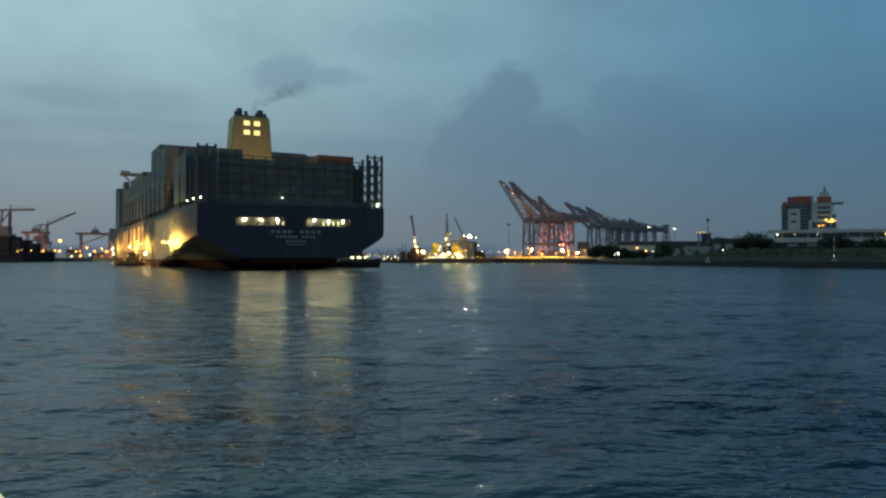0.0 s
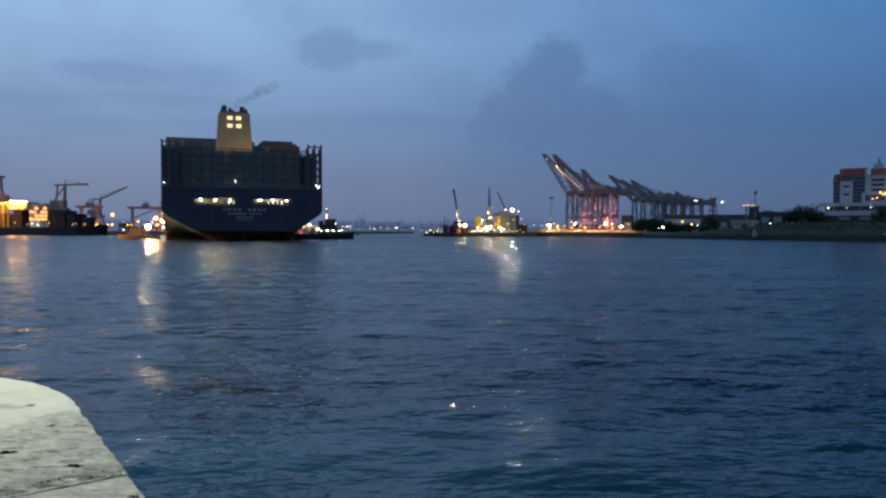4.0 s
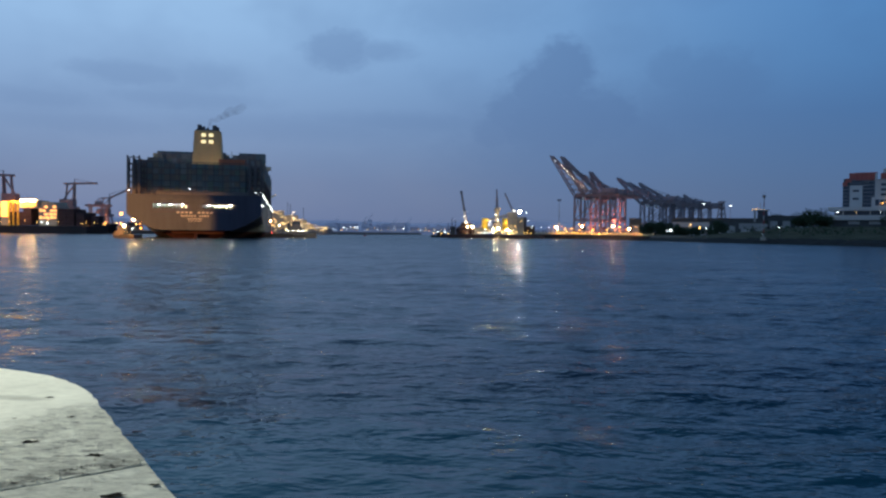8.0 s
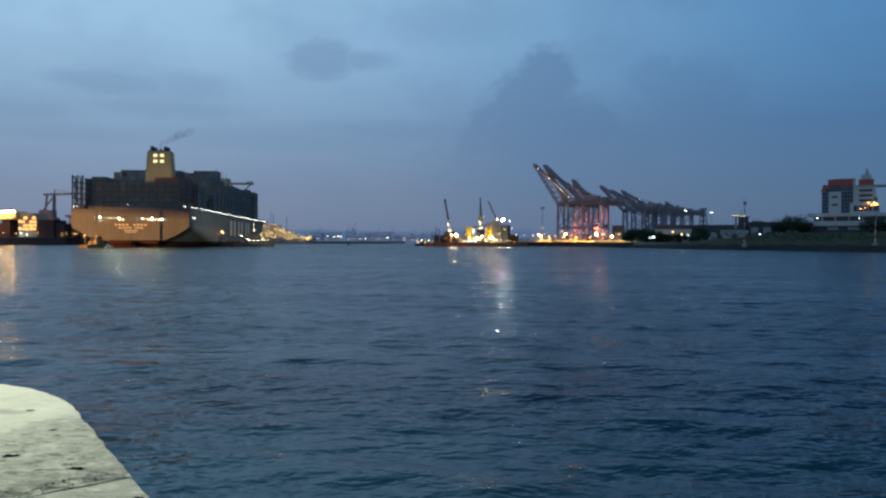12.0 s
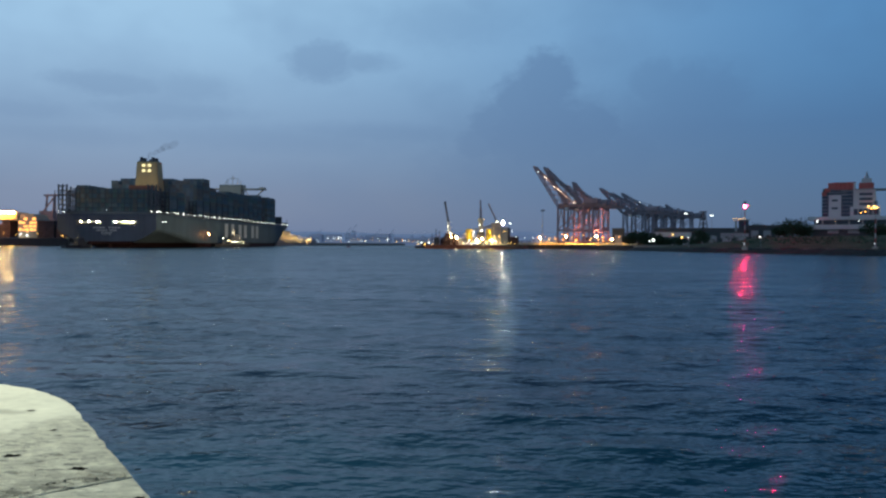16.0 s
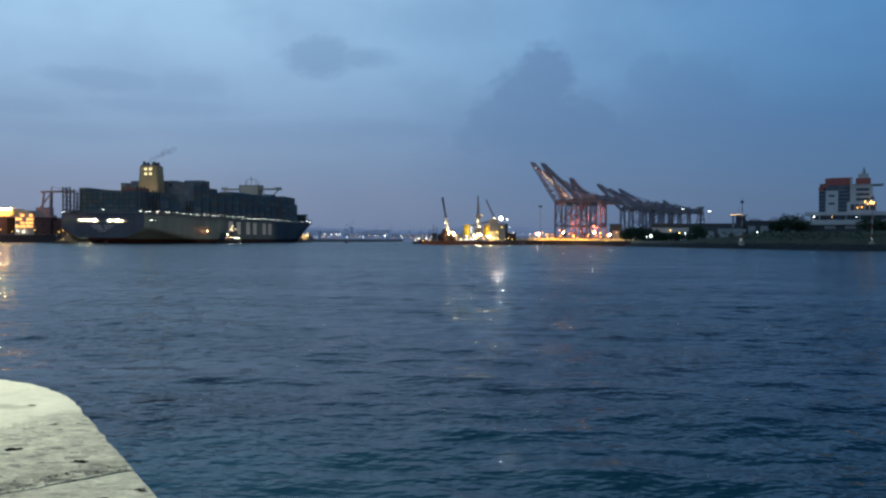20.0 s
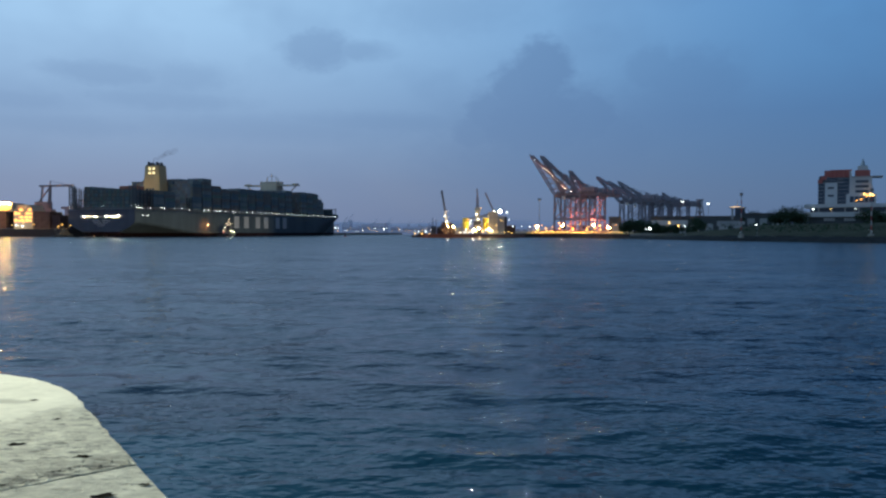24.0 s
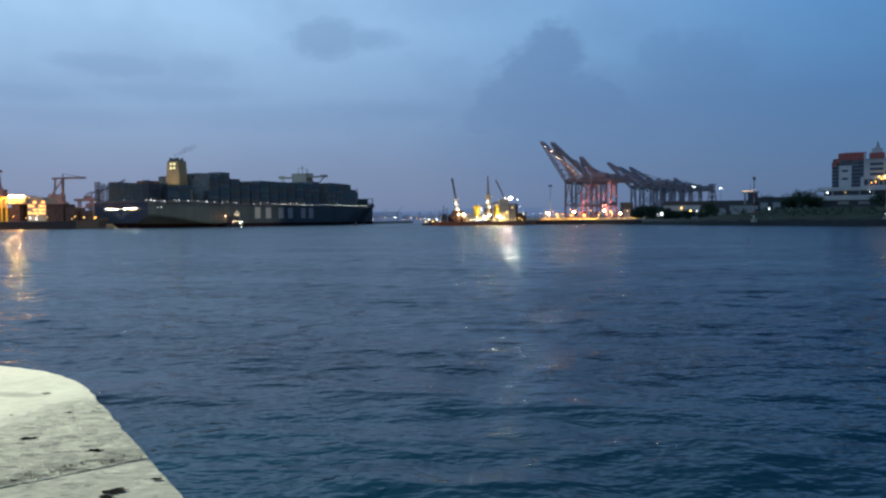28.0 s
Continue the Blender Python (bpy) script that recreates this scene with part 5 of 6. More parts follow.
def pylon(x, y, z0, h, label):
    t = thing("lattice_tower", label, "lattice tower", pose(x, y, z0, 0, 0, 20))
    bm = B()
    for sx in (-1, 1):
        for sy in (-1, 1):
            beam(bm, (sx * 5, sy * 5, 0), (sx * 1.6, sy * 1.6, h), 0.6)
    part("leg", bm, CRANEDARK, t)
    bm = B()
    for k in range(7):
        z, z2 = h * k / 7, h * (k + 1) / 7
        r, r2 = 5 - 3.4 * k / 7, 5 - 3.4 * (k + 1) / 7
        for a, b in (((-1, -1), (1, -1)), ((1, -1), (1, 1)), ((1, 1), (-1, 1)), ((-1, 1), (-1, -1))):
            beam(bm, (a[0] * r, a[1] * r, z), (b[0] * r2, b[1] * r2, z2), 0.35)
            beam(bm, (b[0] * r, b[1] * r, z), (a[0] * r2, a[1] * r2, z2), 0.35)
    part("lacing", bm, CRANEDARK, t)
    part("platform", box(B(), -3, 3, -3, 3, h, h + 1.2), CRANEDARK, t)


pylon(293, 851, 3.4, 37, "lattice tower standing behind the sheds")


def shed(name, x, y, z0, w, d, h, rz, wall, label, doors=0, lit=0):
    t = thing(name, label, "warehouse", pose(x, y, z0, 0, 0, rz))
    part("wall", box(B(), -w / 2, w / 2, 0, d, 0, h), wall, t)
    bm = B()
    for sgn in (-1, 1):
        beam(bm, (-w / 2 - 0.4, d / 2 + sgn * d / 4, h + 0.55), (w / 2 + 0.4, d / 2 + sgn * d / 4, h + 0.55), d / 2 + 0.6, 0.5)
    part("roof", bm, DARKWALL, t)
    for k in range(doors):
        cx = -w / 2 + w * (k + 0.5) / doors
        part("roller_door", box(B(), cx - w / doors * 0.3, cx + w / doors * 0.3, -0.12, 0.02, 0.02, h * 0.62), GREYWALL, t)
    for k in range(lit):
        cx = -w / 2 + w * (k + 0.5) / lit
        part("wall_lamp", ball(B(), (cx, -0.5, h * 0.8), 0.4), WARM, t)
    return t


shed("warehouse", 147, 634, 3.4, 10, 14, 13.2, -12, DARKWALL, "tall dark windowless store on the quay", 1)
shed("warehouse", 163, 536, 3.4, 25, 16, 9.4, -17, WHITEWALL, "long low pale shed with a dark roof", 5, 1)
shed("warehouse", 205, 560, 3.4, 60, 20, 12.0, -20, DARKWALL, "long dark shed behind the bank", 6)
shed("warehouse", 190, 443, 8.6, 20, 14, 6.2, -22, DARKWALL, "dark flat-roofed shed on the bank", 3)
shed("warehouse", 168, 440, 7.9, 12, 8, 3.0, -22, GREYWALL, "low pale shed on the bank", 2)
shed("warehouse", 225, 640, 3.4, 90, 24, 14.0, -20, DARKWALL, "long dark shed behind the bank", 8)


def control_tower(x, y, z0):
    t = thing("control_tower", "small pale lookout tower with a lit roof edge", "tower", pose(x, y, z0, 0, 0, -21))
    part("shaft", box(B(), -3.6, -2.4, 0, 6, 0, 9.8), GREYWALL, t)
    part("cabin", box(B(), -1.5, 4.2, 0.2, 6, 4.4, 10.2), DARKWALL, t)
    part("base", box(B(), -4.2, 4.5, -0.4, 6.4, 0, 2.0), WHITEWALL, t)
    part("roof", box(B(), -4.8, 5.2, -1, 7, 10.2, 10.7), WHITEWALL, t)
    part("window", box(B(), -1.2, 3.9, 0.12, 0.3, 6.2, 9.0), GLASS, t)
    part("mast", beam(B(), (0, 3, 10.7), (0, 3, 15), 0.3), STEEL, t)
    for k in range(7):
        part("roof_lamp", ball(B(), (-4.6 + 1.15 * k, -1.1, 11.0), 0.17), WARM, t)
    return t


control_tower(183.5, 465, 9.0)


def beacon(x, y, z0, hgt, label):
    t = thing("harbour_beacon", label, "beacon", pose(x, y, z0))
    n = 9
    for k in range(n):
        z, z2 = hgt * k / n, hgt * (k + 1) / n
        part("mast_band", cone(B(), (0, 0, z), 0.3 - 0.12 * k / n, 0.3 - 0.12 * (k + 1) / n, z2 - z, 12), REDBAND if k % 2 else BEACONWHITE, t)
    part("foot", cone(B(), (0, 0, -1.2), 1.3, 1.1, 1.6, 12), QUAYC, t)
    part("gallery", cone(B(), (0, 0, hgt), 0.75, 0.75, 0.14, 12), STEEL, t)
    for i in range(8):
        a = 6.283 * i / 8
        part("rail_post", beam(B(), (0.72 * math.cos(a), 0.72 * math.sin(a), hgt), (0.72 * math.cos(a), 0.72 * math.sin(a), hgt + 0.8), 0.05), STEEL, t)
    part("lamp", cone(B(), (0, 0, hgt + 0.2), 0.40, 0.40, 0.9, 12), REDLAMP, t, "red beacon lamp")
    # hood added to cover the lamp between flashes
    bm = B()
    m = 16
    ring = [[bm.verts.new((r * math.cos(6.283 * i / m), r * math.sin(6.283 * i / m), z)) for i in range(m)] for r, z in ((0.60, 0.05), (0.60, 1.3), (0.52, 1.3), (0.52, 0.05))]
    for a, b in ((0, 1), (2, 3), (3, 0)):
        for i in range(m):
            bm.faces.new((ring[a][i], ring[a][(i + 1) % m], ring[b][(i + 1) % m], ring[b][i]))
    bm.faces.new(ring[1])
    bm.faces.new(ring[2][::-1])
    hood = part("occulting_hood", bm, BLACK, t, "added black hood that rises to make the lamp flash")
    bm = B()
    for a in (0.4, 2.5, 4.6):
        beam(bm, (0.66 * math.cos(a), 0.66 * math.sin(a), hgt), (0.66 * math.cos(a), 0.66 * math.sin(a), hgt + 2.9), 0.05)
    part("hood_guide", bm, STEEL, t)
    part("foot_lamp", ball(B(), (-0.7, -0.7, 1.6), 0.09), WHITE, t)
    return t, hood, hgt


beacon_a = beacon(140.6, 352, 2.9, 18.4, "red and white banded harbour beacon on the bank")
beacon_b = beacon(171.8, 300, 3.2, 17.2, "red and white banded harbour beacon by the water")


def office_tower():
    t = thing("office_building", "white and dark glass office block with a red top storey", "building", pose(215, 404, 9.2, 0, 0, -28) @ Matrix.Translation((1.9, 0, 0)) @ Matrix.Diagonal((0.87, 1, 1, 1)))
    b = 9.8
    part("core_wall", box(B(), -14.6, 2.4, 0.3, 16, 0, b + 15.6), DARKWALL, t)
    for x0, x1, z0, z1 in ((-15.0, -11.2, 10.2, 21.6), (-4.4, 2.2, 10.2, 24.0), (-11.4, -1.0, 21.8, 24.6)):
        w = part("curtain_wall", box(B(), x0, x1, -0.3, 0.6, z0, z1), GLASS, t, "dark blue glazed curtain wall")
        n = max(2, int((z1 - z0) / 1.9))
        for k in range(n + 1):
            part("transom_bar", box(B(), x0, x1, -0.36, -0.28, z0 + (z1 - z0) * k / n - 0.09, z0 + (z1 - z0) * k / n + 0.09), STEEL, w)
    p = part("white_panel", box(B(), -11.2, -4.4, -0.9, 0.4, 10.0, 21.7), WHITEWALL, t)
    for z in (18.4, 14.2):
        part("window", box(B(), -9.6, -6.2, -0.96, -0.8, z, z + 1.1), GLASS, p)
    for x0, x1, z0, z1 in ((-15.2, -12.6, 21.6, 23.6), (-13.6, -10.4, 23.6, 25.6), (-11.6, -7.8, 25.0, 28.4)):
        part("stepped_parapet", box(B(), x0, x1, -0.5, 14, z0, z1), REDROOF, t, "dark red stepped parapet")
    part("red_top", box(B(), -8.4, 3.4, -0.6, 13, 24.6, 28.6), REDROOF, t, "red clad top storey")
    for x in (-7.2, -4.8, -2.4, 0.0):
        part("top_rib", box(B(), x - 0.15, x + 0.15, -0.75, -0.6, 24.8, 28.4), REDBAND, t)
    part("white_fin", box(B(), 2.2, 3.4, -1.1, 12, 10.0, 28.0), WHITEWALL, t)
    w = part("right_wing", box(B(), 3.4, 14.2, -0.6, 15, 10.0, 24.4), WHITEWALL, t)
    for z in (21.4, 18.8, 16.2):
        part("window_band", box(B(), 5.4, 12.4, -0.68, -0.5, z, z + 1.35), GLASS, w)
        part("sill", box(B(), 5.2, 12.6, -0.9, -0.6, z - 0.25, z), WHITEWALL, w)
    part("lower_wing", box(B(), 0.5, 16.5, -2.2, 12, 9.8, 15.4), WHITEWALL, t)
    part("lower_window", box(B(), 2.4, 15.6, -2.3, -2.1, 11.0, 14.2), GLASS, t)
    for x in (4.8, 7.4, 10.0, 12.6):
        part("mullion", box(B(), x - 0.2, x + 0.2, -2.42, -2.28, 11.0, 14.2), WHITEWALL, t)
    part("roof_slab", box(B(), 3.0, 20.0, -1.2, 12, 24.4, 24.9), GREYWALL, t)
    # roof red stands in for the orange light on this tier
    part("upper_tier", box(B(), 5.2, 13.2, 1, 11, 24.9, 28.2), REDROOF, t)
    part("upper_tier", box(B(), 6.6, 12.0, 2, 10, 28.2, 30.6), WHITEWALL, t)
    part("spire", cone(B(), (9.4, 5, 30.6), 1.5, 0.15, 4.0, 8), STEEL, t)
    for x, z, g, r in ((10.2, 15.4, WARM, 0.4), (13.4, 15.0, WARM, 0.75), (14.6, 14.6, WARM, 0.45), (6.2, 12.2, SODIUM, 0.3), (8.6, 12.6, SODIUM, 0.3), (11.6, 14.2, SODIUM, 0.35)):
        part("facade_lamp", ball(B(), (x, -3.0, z), r), g, t)
    return t


office_tower()


def podium():
    t = thing("podium_building", "long low white podium building with a dark glazed storey", "building", pose(212, 391, 9.9, 0, 0, -30))
    part("plinth", box(B(), -20.5, 75, 0, 14, 2.5, 5.0), WHITEWALL, t)
    part("lower_storey", box(B(), -19.0, 74, 1.4, 14, -1.4, 2.5), DARKWALL, t)
    part("glazed_storey", box(B(), -18, 75, 0.9, 14, 5.0, 7.4), GLASS, t)
    part("roof_slab", box(B(), -21, 76, -0.8, 15, 7.4, 9.2), WHITEWALL, t)
    for k in range(15):
        x = -14 + 6.2 * k
        part("column", box(B(), x - 0.3, x + 0.3, 0.2, 0.8, 5.0, 7.4), GREYWALL, t)
    for k in range(9):
        x = -9 + 9.5 * k
        part("opening", box(B(), x - 2.6, x + 2.6, 1.3, 1.5, 0.4, 2.0), GREYWALL, t)
    for x, g, r in ((-16.4, WHITE, 0.34), (3.0, WHITE, 0.2), (-8, WARM, 0.16), (34, WARM, 0.3)):
        part("eave_lamp", ball(B(), (x, -1.2, 6.6), r), g, t)
    return t


podium()


def tree(x, y, z0, h, w, seed, label):
    r = random.Random(seed)
    t = thing("tree", label, "tree", pose(x, y, z0))
    bm = B()
    cone(bm, (0, 0, -0.4), 0.35, 0.18, h * 0.55, 8)
    for k in range(7):
        a = r.uniform(0, 6.28)
        beam(bm, (0, 0, h * r.uniform(0.3, 0.5)), (math.cos(a) * w * 0.33, math.sin(a) * w * 0.33, h * r.uniform(0.55, 0.85)), 0.14, n=5)
    part("trunk", bm, BARK, t)
    bm = B()
    lobes = [(r.uniform(-0.34, 0.34) * w, r.uniform(-0.3, 0.3) * w, h * r.uniform(0.12, 0.76), r.uniform(0.19, 0.30) * w) for _ in range(11)]
    for _ in range(1900):
        lx, ly, lz, lr = r.choice(lobes)
        d = Vector((r.gauss(0, 1), r.gauss(0, 1), r.gauss(0, 0.8))).normalized() * lr * r.uniform(0.45, 1.08)
        c = Vector((lx, ly, lz)) + d
        s = r.uniform(0.25, 0.6)
        u = Vector((r.gauss(0, 1), r.gauss(0, 1), r.gauss(0, 1))).normalized()
        v = u.orthogonal().normalized()
        bm.faces.new([bm.verts.new(c + q) for q in (u * s, v * s * 0.7, -u * s, -v * s * 0.7)])
    part("crown", bm, FOLIAGE, t)


for i, (x, y, z0, h, w) in enumerate(((184.5, 398, 8.7, 9.0, 12), (189, 396, 8.6, 6.4, 10), (179, 402, 8.6, 5.5, 9), (214, 374, 8.6, 6.4, 14), (219, 371, 8.6, 5.6, 10), (232, 365, 8.6, 4.2, 14), (246, 352, 8.6, 5.0, 14),
                                       (126, 512, 3.4, 8.5, 11), (131, 509, 3.4, 9.5, 12), (136, 514, 3.4, 8.5, 12), (141, 506, 3.4, 8, 11), (145, 509, 3.4, 6, 9), (151, 508, 3.4, 5.4, 10), (158, 505, 3.4, 5.6, 10), (166, 502, 3.4, 5.6, 10), (160, 470, 7.0, 4.5, 12), (196, 470, 8.7, 8.5, 14), (208, 462, 8.7, 8.5, 14))):
    tree(x, y, z0, h, w, 100 + i, "dark broad-leaved tree on the grassy bank")


def scrub():
    bm = B()
    r = random.Random(9)
    for _ in range(260):
        t = r.random()
        a = radians(18 + 14 * t)
        d = 400 - 45 * t + r.uniform(-14, 34)
        x, y = d * math.sin(a), d * math.cos(a)
        z = 2.6 + max(0.0, (d - 362 + 42 * t) * 0.08)
        for _k in range(3):
            c = Vector((x + r.gauss(0, 0.6), y + r.gauss(0, 0.6), z + r.uniform(0, 0.9)))
            u = Vector((r.gauss(0, 1), r.gauss(0, 1), r.gauss(0, 1))).normalized() * r.uniform(0.25, 0.7)
            v = u.orthogonal() * 0.7
            bm.faces.new([bm.verts.new(c + q) for q in (u, v, -u, -v)])
    tagged(part("scrub", bm, FOLIAGE), "low dark scrub scattered over the bank", "shrubs", kind="stuff")


scrub()

# ---------------------------------------------------------------- work barge and its cranes at the quay's end


def work_barge():
    t = thing("work_barge", "low dark work barge crowded with lit plant, tanks and cranes", "barge", pose(22, 556, 0, 0, 0, 2))
    bm = B()
    prism(bm, [(-36, -6), (-32, -9), (36, -9), (40, -5), (40, 8), (-36, 8)], -1.5, 2.6)
    part("hull", bm, RUST, t)
    part("deck", box(B(), -33, 38, -7.5, 7, 2.6, 2.8), DECKGREY, t)
    for x, r, z1 in ((-3.2, 2.4, 14.6), (11.6, 2.3, 14.8)):
        part("tank", cone(B(), (x, 1, 6.2), r, r, z1 - 6.2, 20), YELLOW, t, "yellow cylindrical tank")
        for a in (0.8, 2.4, 3.9, 5.5):
            c, q = x + r * 0.8 * math.cos(a), 1 + r * 0.8 * math.sin(a)
            part("tank_leg", beam(B(), (c, q, 2.8), (c, q, 6.3), 0.35), YELLOW, t)
    # lit lattice jib, tall mast, raked jib
    bm = B()
    for dx in (-0.9, 0.9):
        beam(bm, (-17 + dx, 0, 8), (-18.6 + dx * 0.6, 0, 20.0), 0.35)
    lattice(bm, (-17.9, 0, 8), (-19.1, 0, 20), (-16.1, 0, 8), (-18.0, 0, 20), 7, 0.22)
    part("crane_tower", bm, WHITEBAND, t, "white lattice crane tower")
    for z in (11.6, 15.4, 19.2):
        part("tower_platform", box(B(), -19.6, -16.0, -1.2, 1.2, z, z + 0.3), WHITEBAND, t)
    part("tower_core", beam(B(), (-17.6, 0.6, 8), (-18.5, 0.6, 20.5), 1.1), WHITEBAND, t)
    part("tower_core", beam(B(), (5.6, 0.4, 12.5), (5.4, 0.4, 22.6), 2.6), SUPER, t, "floodlit pale mast foot")
    part("mast_cab", box(B(), 3.4, 7.4, -1.6, 2.0, 19.6, 22.2), SUPER, t)
    part("winch_house", box(B(), 2.6, 8.2, -2.5, 3, 2.8, 12.4), DARKWALL, t, "dark winch house under the mast")
    part("stern_frame", box(B(), 25.2, 27.0, -2, 3, 2.8, 15.5), DARKWALL, t)
    # small lamps added to brighten the tower, mast foot and tanks
    for q in ((-17.4, -2.4, 11.6), (-18.8, -2.2, 16.0), (5.8, -2.6, 13.6), (4.4, -2.4, 17.4), (-3.4, -3.6, 6.4), (11.4, -3.6, 6.2)):
        part("flood_lamp", ball(B(), q, 0.3), FLOOD, t)
    for x in (-0.4, -0.1, 0.2):
        part("tank_lamp", ball(B(), (x, -2.4, 9.6 + 5 * (x + 0.4)), 0.32), WHITE, t)
    for k in range(8):
        part("deck_light", ball(B(), (-7.6 + 1.5 * k, -7.2, 3.9 + 0.25 * (k % 2)), 0.26), WHITE, t)
    for k in range(7):
        part("bulwark_light", ball(B(), (14 + 2.6 * k, -7.2, 3.6 + 0.5 * (k % 3)), 0.22), WARM, t)
    for x in (-16.6, -12.9):
        part("lamp_standard", beam(B(), (x, -5.2, 2.8), (x, -5.2, 8.2), 0.25), STEEL, t)
    bm = B()
    beam(bm, (-18.6, 0, 19.5), (-21.0, 0, 33.8), 1.3)
    lattice(bm, (-19.4, 0, 20), (-21.4, 0, 33.5), (-17.8, 0, 20), (-20.6, 0, 33.5), 8, 0.25)
    part("jib", bm, CRANEDARK, t)
    part("jib_head", box(B(), -21.8, -20.2, -0.6, 0.6, 32.6, 34.6), CRANEDARK, t)
    # heap of dark spoil on the fore deck
    bm = B()
    ball(bm, (0, 0, 0), 1.0, 3)
    for v in bm.verts:
        v.co *= 1 + 0.3 * noise.noise(v.co * 2.3) + 0.12 * noise.noise(v.co * 6.0)
        v.co = Vector((-17.2 + v.co.x * 7.4, 1.5 + v.co.y * 4.6, 2.7 + max(0.0, v.co.z) * 8.6))
    part("spoil_heap", bm, RUST, t, "dark heap of spoil on the deck")
    part("bow_house", box(B(), -29, -25.4, -3, 3, 2.8, 8.4), DARKWALL, t)
    part("bow_post", beam(B(), (-27.4, -2, 8.4), (-27.8, -2, 14.5), 0.4), CRANEDARK, t)
    part("bow_post", beam(B(), (-25.2, 0, 2.8), (-25.2, 0, 13.0), 0.5), CRANEDARK, t)
    bm = B()
    beam(bm, (5.4, 0, 12.4), (5.2, 0, 30), 1.5)
    beam(bm, (5.2, 0, 30), (5.0, 0, 36), 0.9)
    for k in range(8):
        beam(bm, (4.5, 0, 4 + 3 * k), (6.4, 0, 5.5 + 3 * k), 0.3)
    beam(bm, (6.6, 0, 2.8), (6.4, 0, 20), 0.5)
    part("mast", bm, CRANE2, t)
    bm = B()
    for dy in (-0.8, 0.8):
        beam(bm, (18.5, dy, 17), (11.0, dy, 33.2), 0.75)
    lattice(bm, (18.5, -0.8, 17), (11.0, -0.8, 33), (18.5, 0.8, 17), (11.0, 0.8, 33), 9, 0.35)
    part("jib", bm, CRANE2, t)
    part("silo_house", box(B(), 13.4, 20.0, -3, 5, 2.8, 19.0), SUPER, t, "pale floodlit plant house")
    for z in (6.5, 10.5, 14.5):
        part("gallery", box(B(), 14.0, 25.0, -3.8, -3.0, z, z + 0.25), STEEL, t)
        part("gallery_rail", box(B(), 14.0, 25.0, -3.85, -3.75, z + 0.9, z + 1.0), STEEL, t)
    part("plant_house", box(B(), 20.0, 25.0, -2.2, 5, 2.8, 16.0), GREYWALL, t)
    part("conveyor", beam(B(), (-2, 0, 13), (15, 0, 17.5), 1.4, 1.6), STEEL, t)
    part("deckhouse", box(B(), -11, -5, -4, 4, 2.8, 7.5), GREYWALL, t)
    part("deckhouse", box(B(), 27, 33, -4, 4, 2.8, 9), RUST, t)
    part("bow_derrick", beam(B(), (-30, 0, 2.8), (-30.6, 0, 11), 0.4), RUST, t)
    rr = random.Random(3)
    for x, y, z, g, s in ((17.2, -4.2, 19.8, FLOOD, 0.4), (26.5, -4.0, 18.6, WHITE, 0.6), (-16.6, -5.4, 8.4, WARMHOT, 0.5), (-12.9, -5.4, 8.2, WARMHOT, 0.75), (-0.5, -4.5, 5.4, WARM, 0.6),
                          (2.2, -4.6, 6.2, WARMHOT, 0.7), (6.0, -4.6, 7.2, WARMHOT, 0.75), (4.2, -4.6, 5.2, WARM, 0.8), (13.4, -4.6, 6.0, WARMHOT, 0.6), (9.0, -4.6, 4.6, WARM, 0.6), (15.6, -4.6, 5.2, WHITE, 0.6), (18.5, -4.6, 9.2, WARM, 0.5), (7.4, -1, 21.5, WARM, 0.6),
                          (7.2, -1, 20.0, WARM, 0.4), (-1.6, -2, 13.4, WARM, 0.4), (31, -4.6, 8.4, WHITE, 0.45), (28, -4.6, 13.0, WHITE, 0.4), (12, -3, 11.5, WARM, 0.45), (-8, -4.5, 3.8, WARM, 0.5), (22.5, -4.4, 12.6, WARM, 0.5)):
        part("work_lamp", ball(B(), (x, y, z), s * 0.62), g, t)
    part("floodlight_housing", box(B(), 20.5, 22.5, -4.2, -3.2, 18.4, 20.4), CRANEDARK, t)
    part("floodlight_face", box(B(), 21.0, 22.0, -4.26, -4.21, 18.9, 19.9), FLOODHEAD, t, "dazzling white floodlight face")
    return t


work_barge()


def small_boat(x, y, rz, L, label, lamps):
    t = thing("workboat", label, "boat", pose(x, y, 0, 0, 0, rz))
    bm = B()
    prism(bm, [(-L / 2, -2), (L * 0.3, -2.4), (L / 2, 0), (L * 0.3, 2.4), (-L / 2, 2)], -0.8, 1.8)
    part("hull", bm, TUGHULL, t)
    part("deckhouse", box(B(), -L * 0.2, L * 0.15, -1.7, 1.7, 1.8, 4.4), TUGWHITE, t)
    part("mast", beam(B(), (0, 0, 4.4), (0, 0, 9), 0.2), STEEL, t)
    for k in range(lamps):
        part("deck_lamp", ball(B(), (-L * 0.35 + L * 0.7 * k / max(1, lamps - 1), -1.9, 3.0 + (k % 2) * 1.4), 0.4), WHITE if k % 2 else WARM, t)


small_boat(-14.5, 590, 5, 16, "small lit workboat beside the barge", 5)
small_boat(49, 585, 4, 14, "small dark workboat at the quay's end", 1)



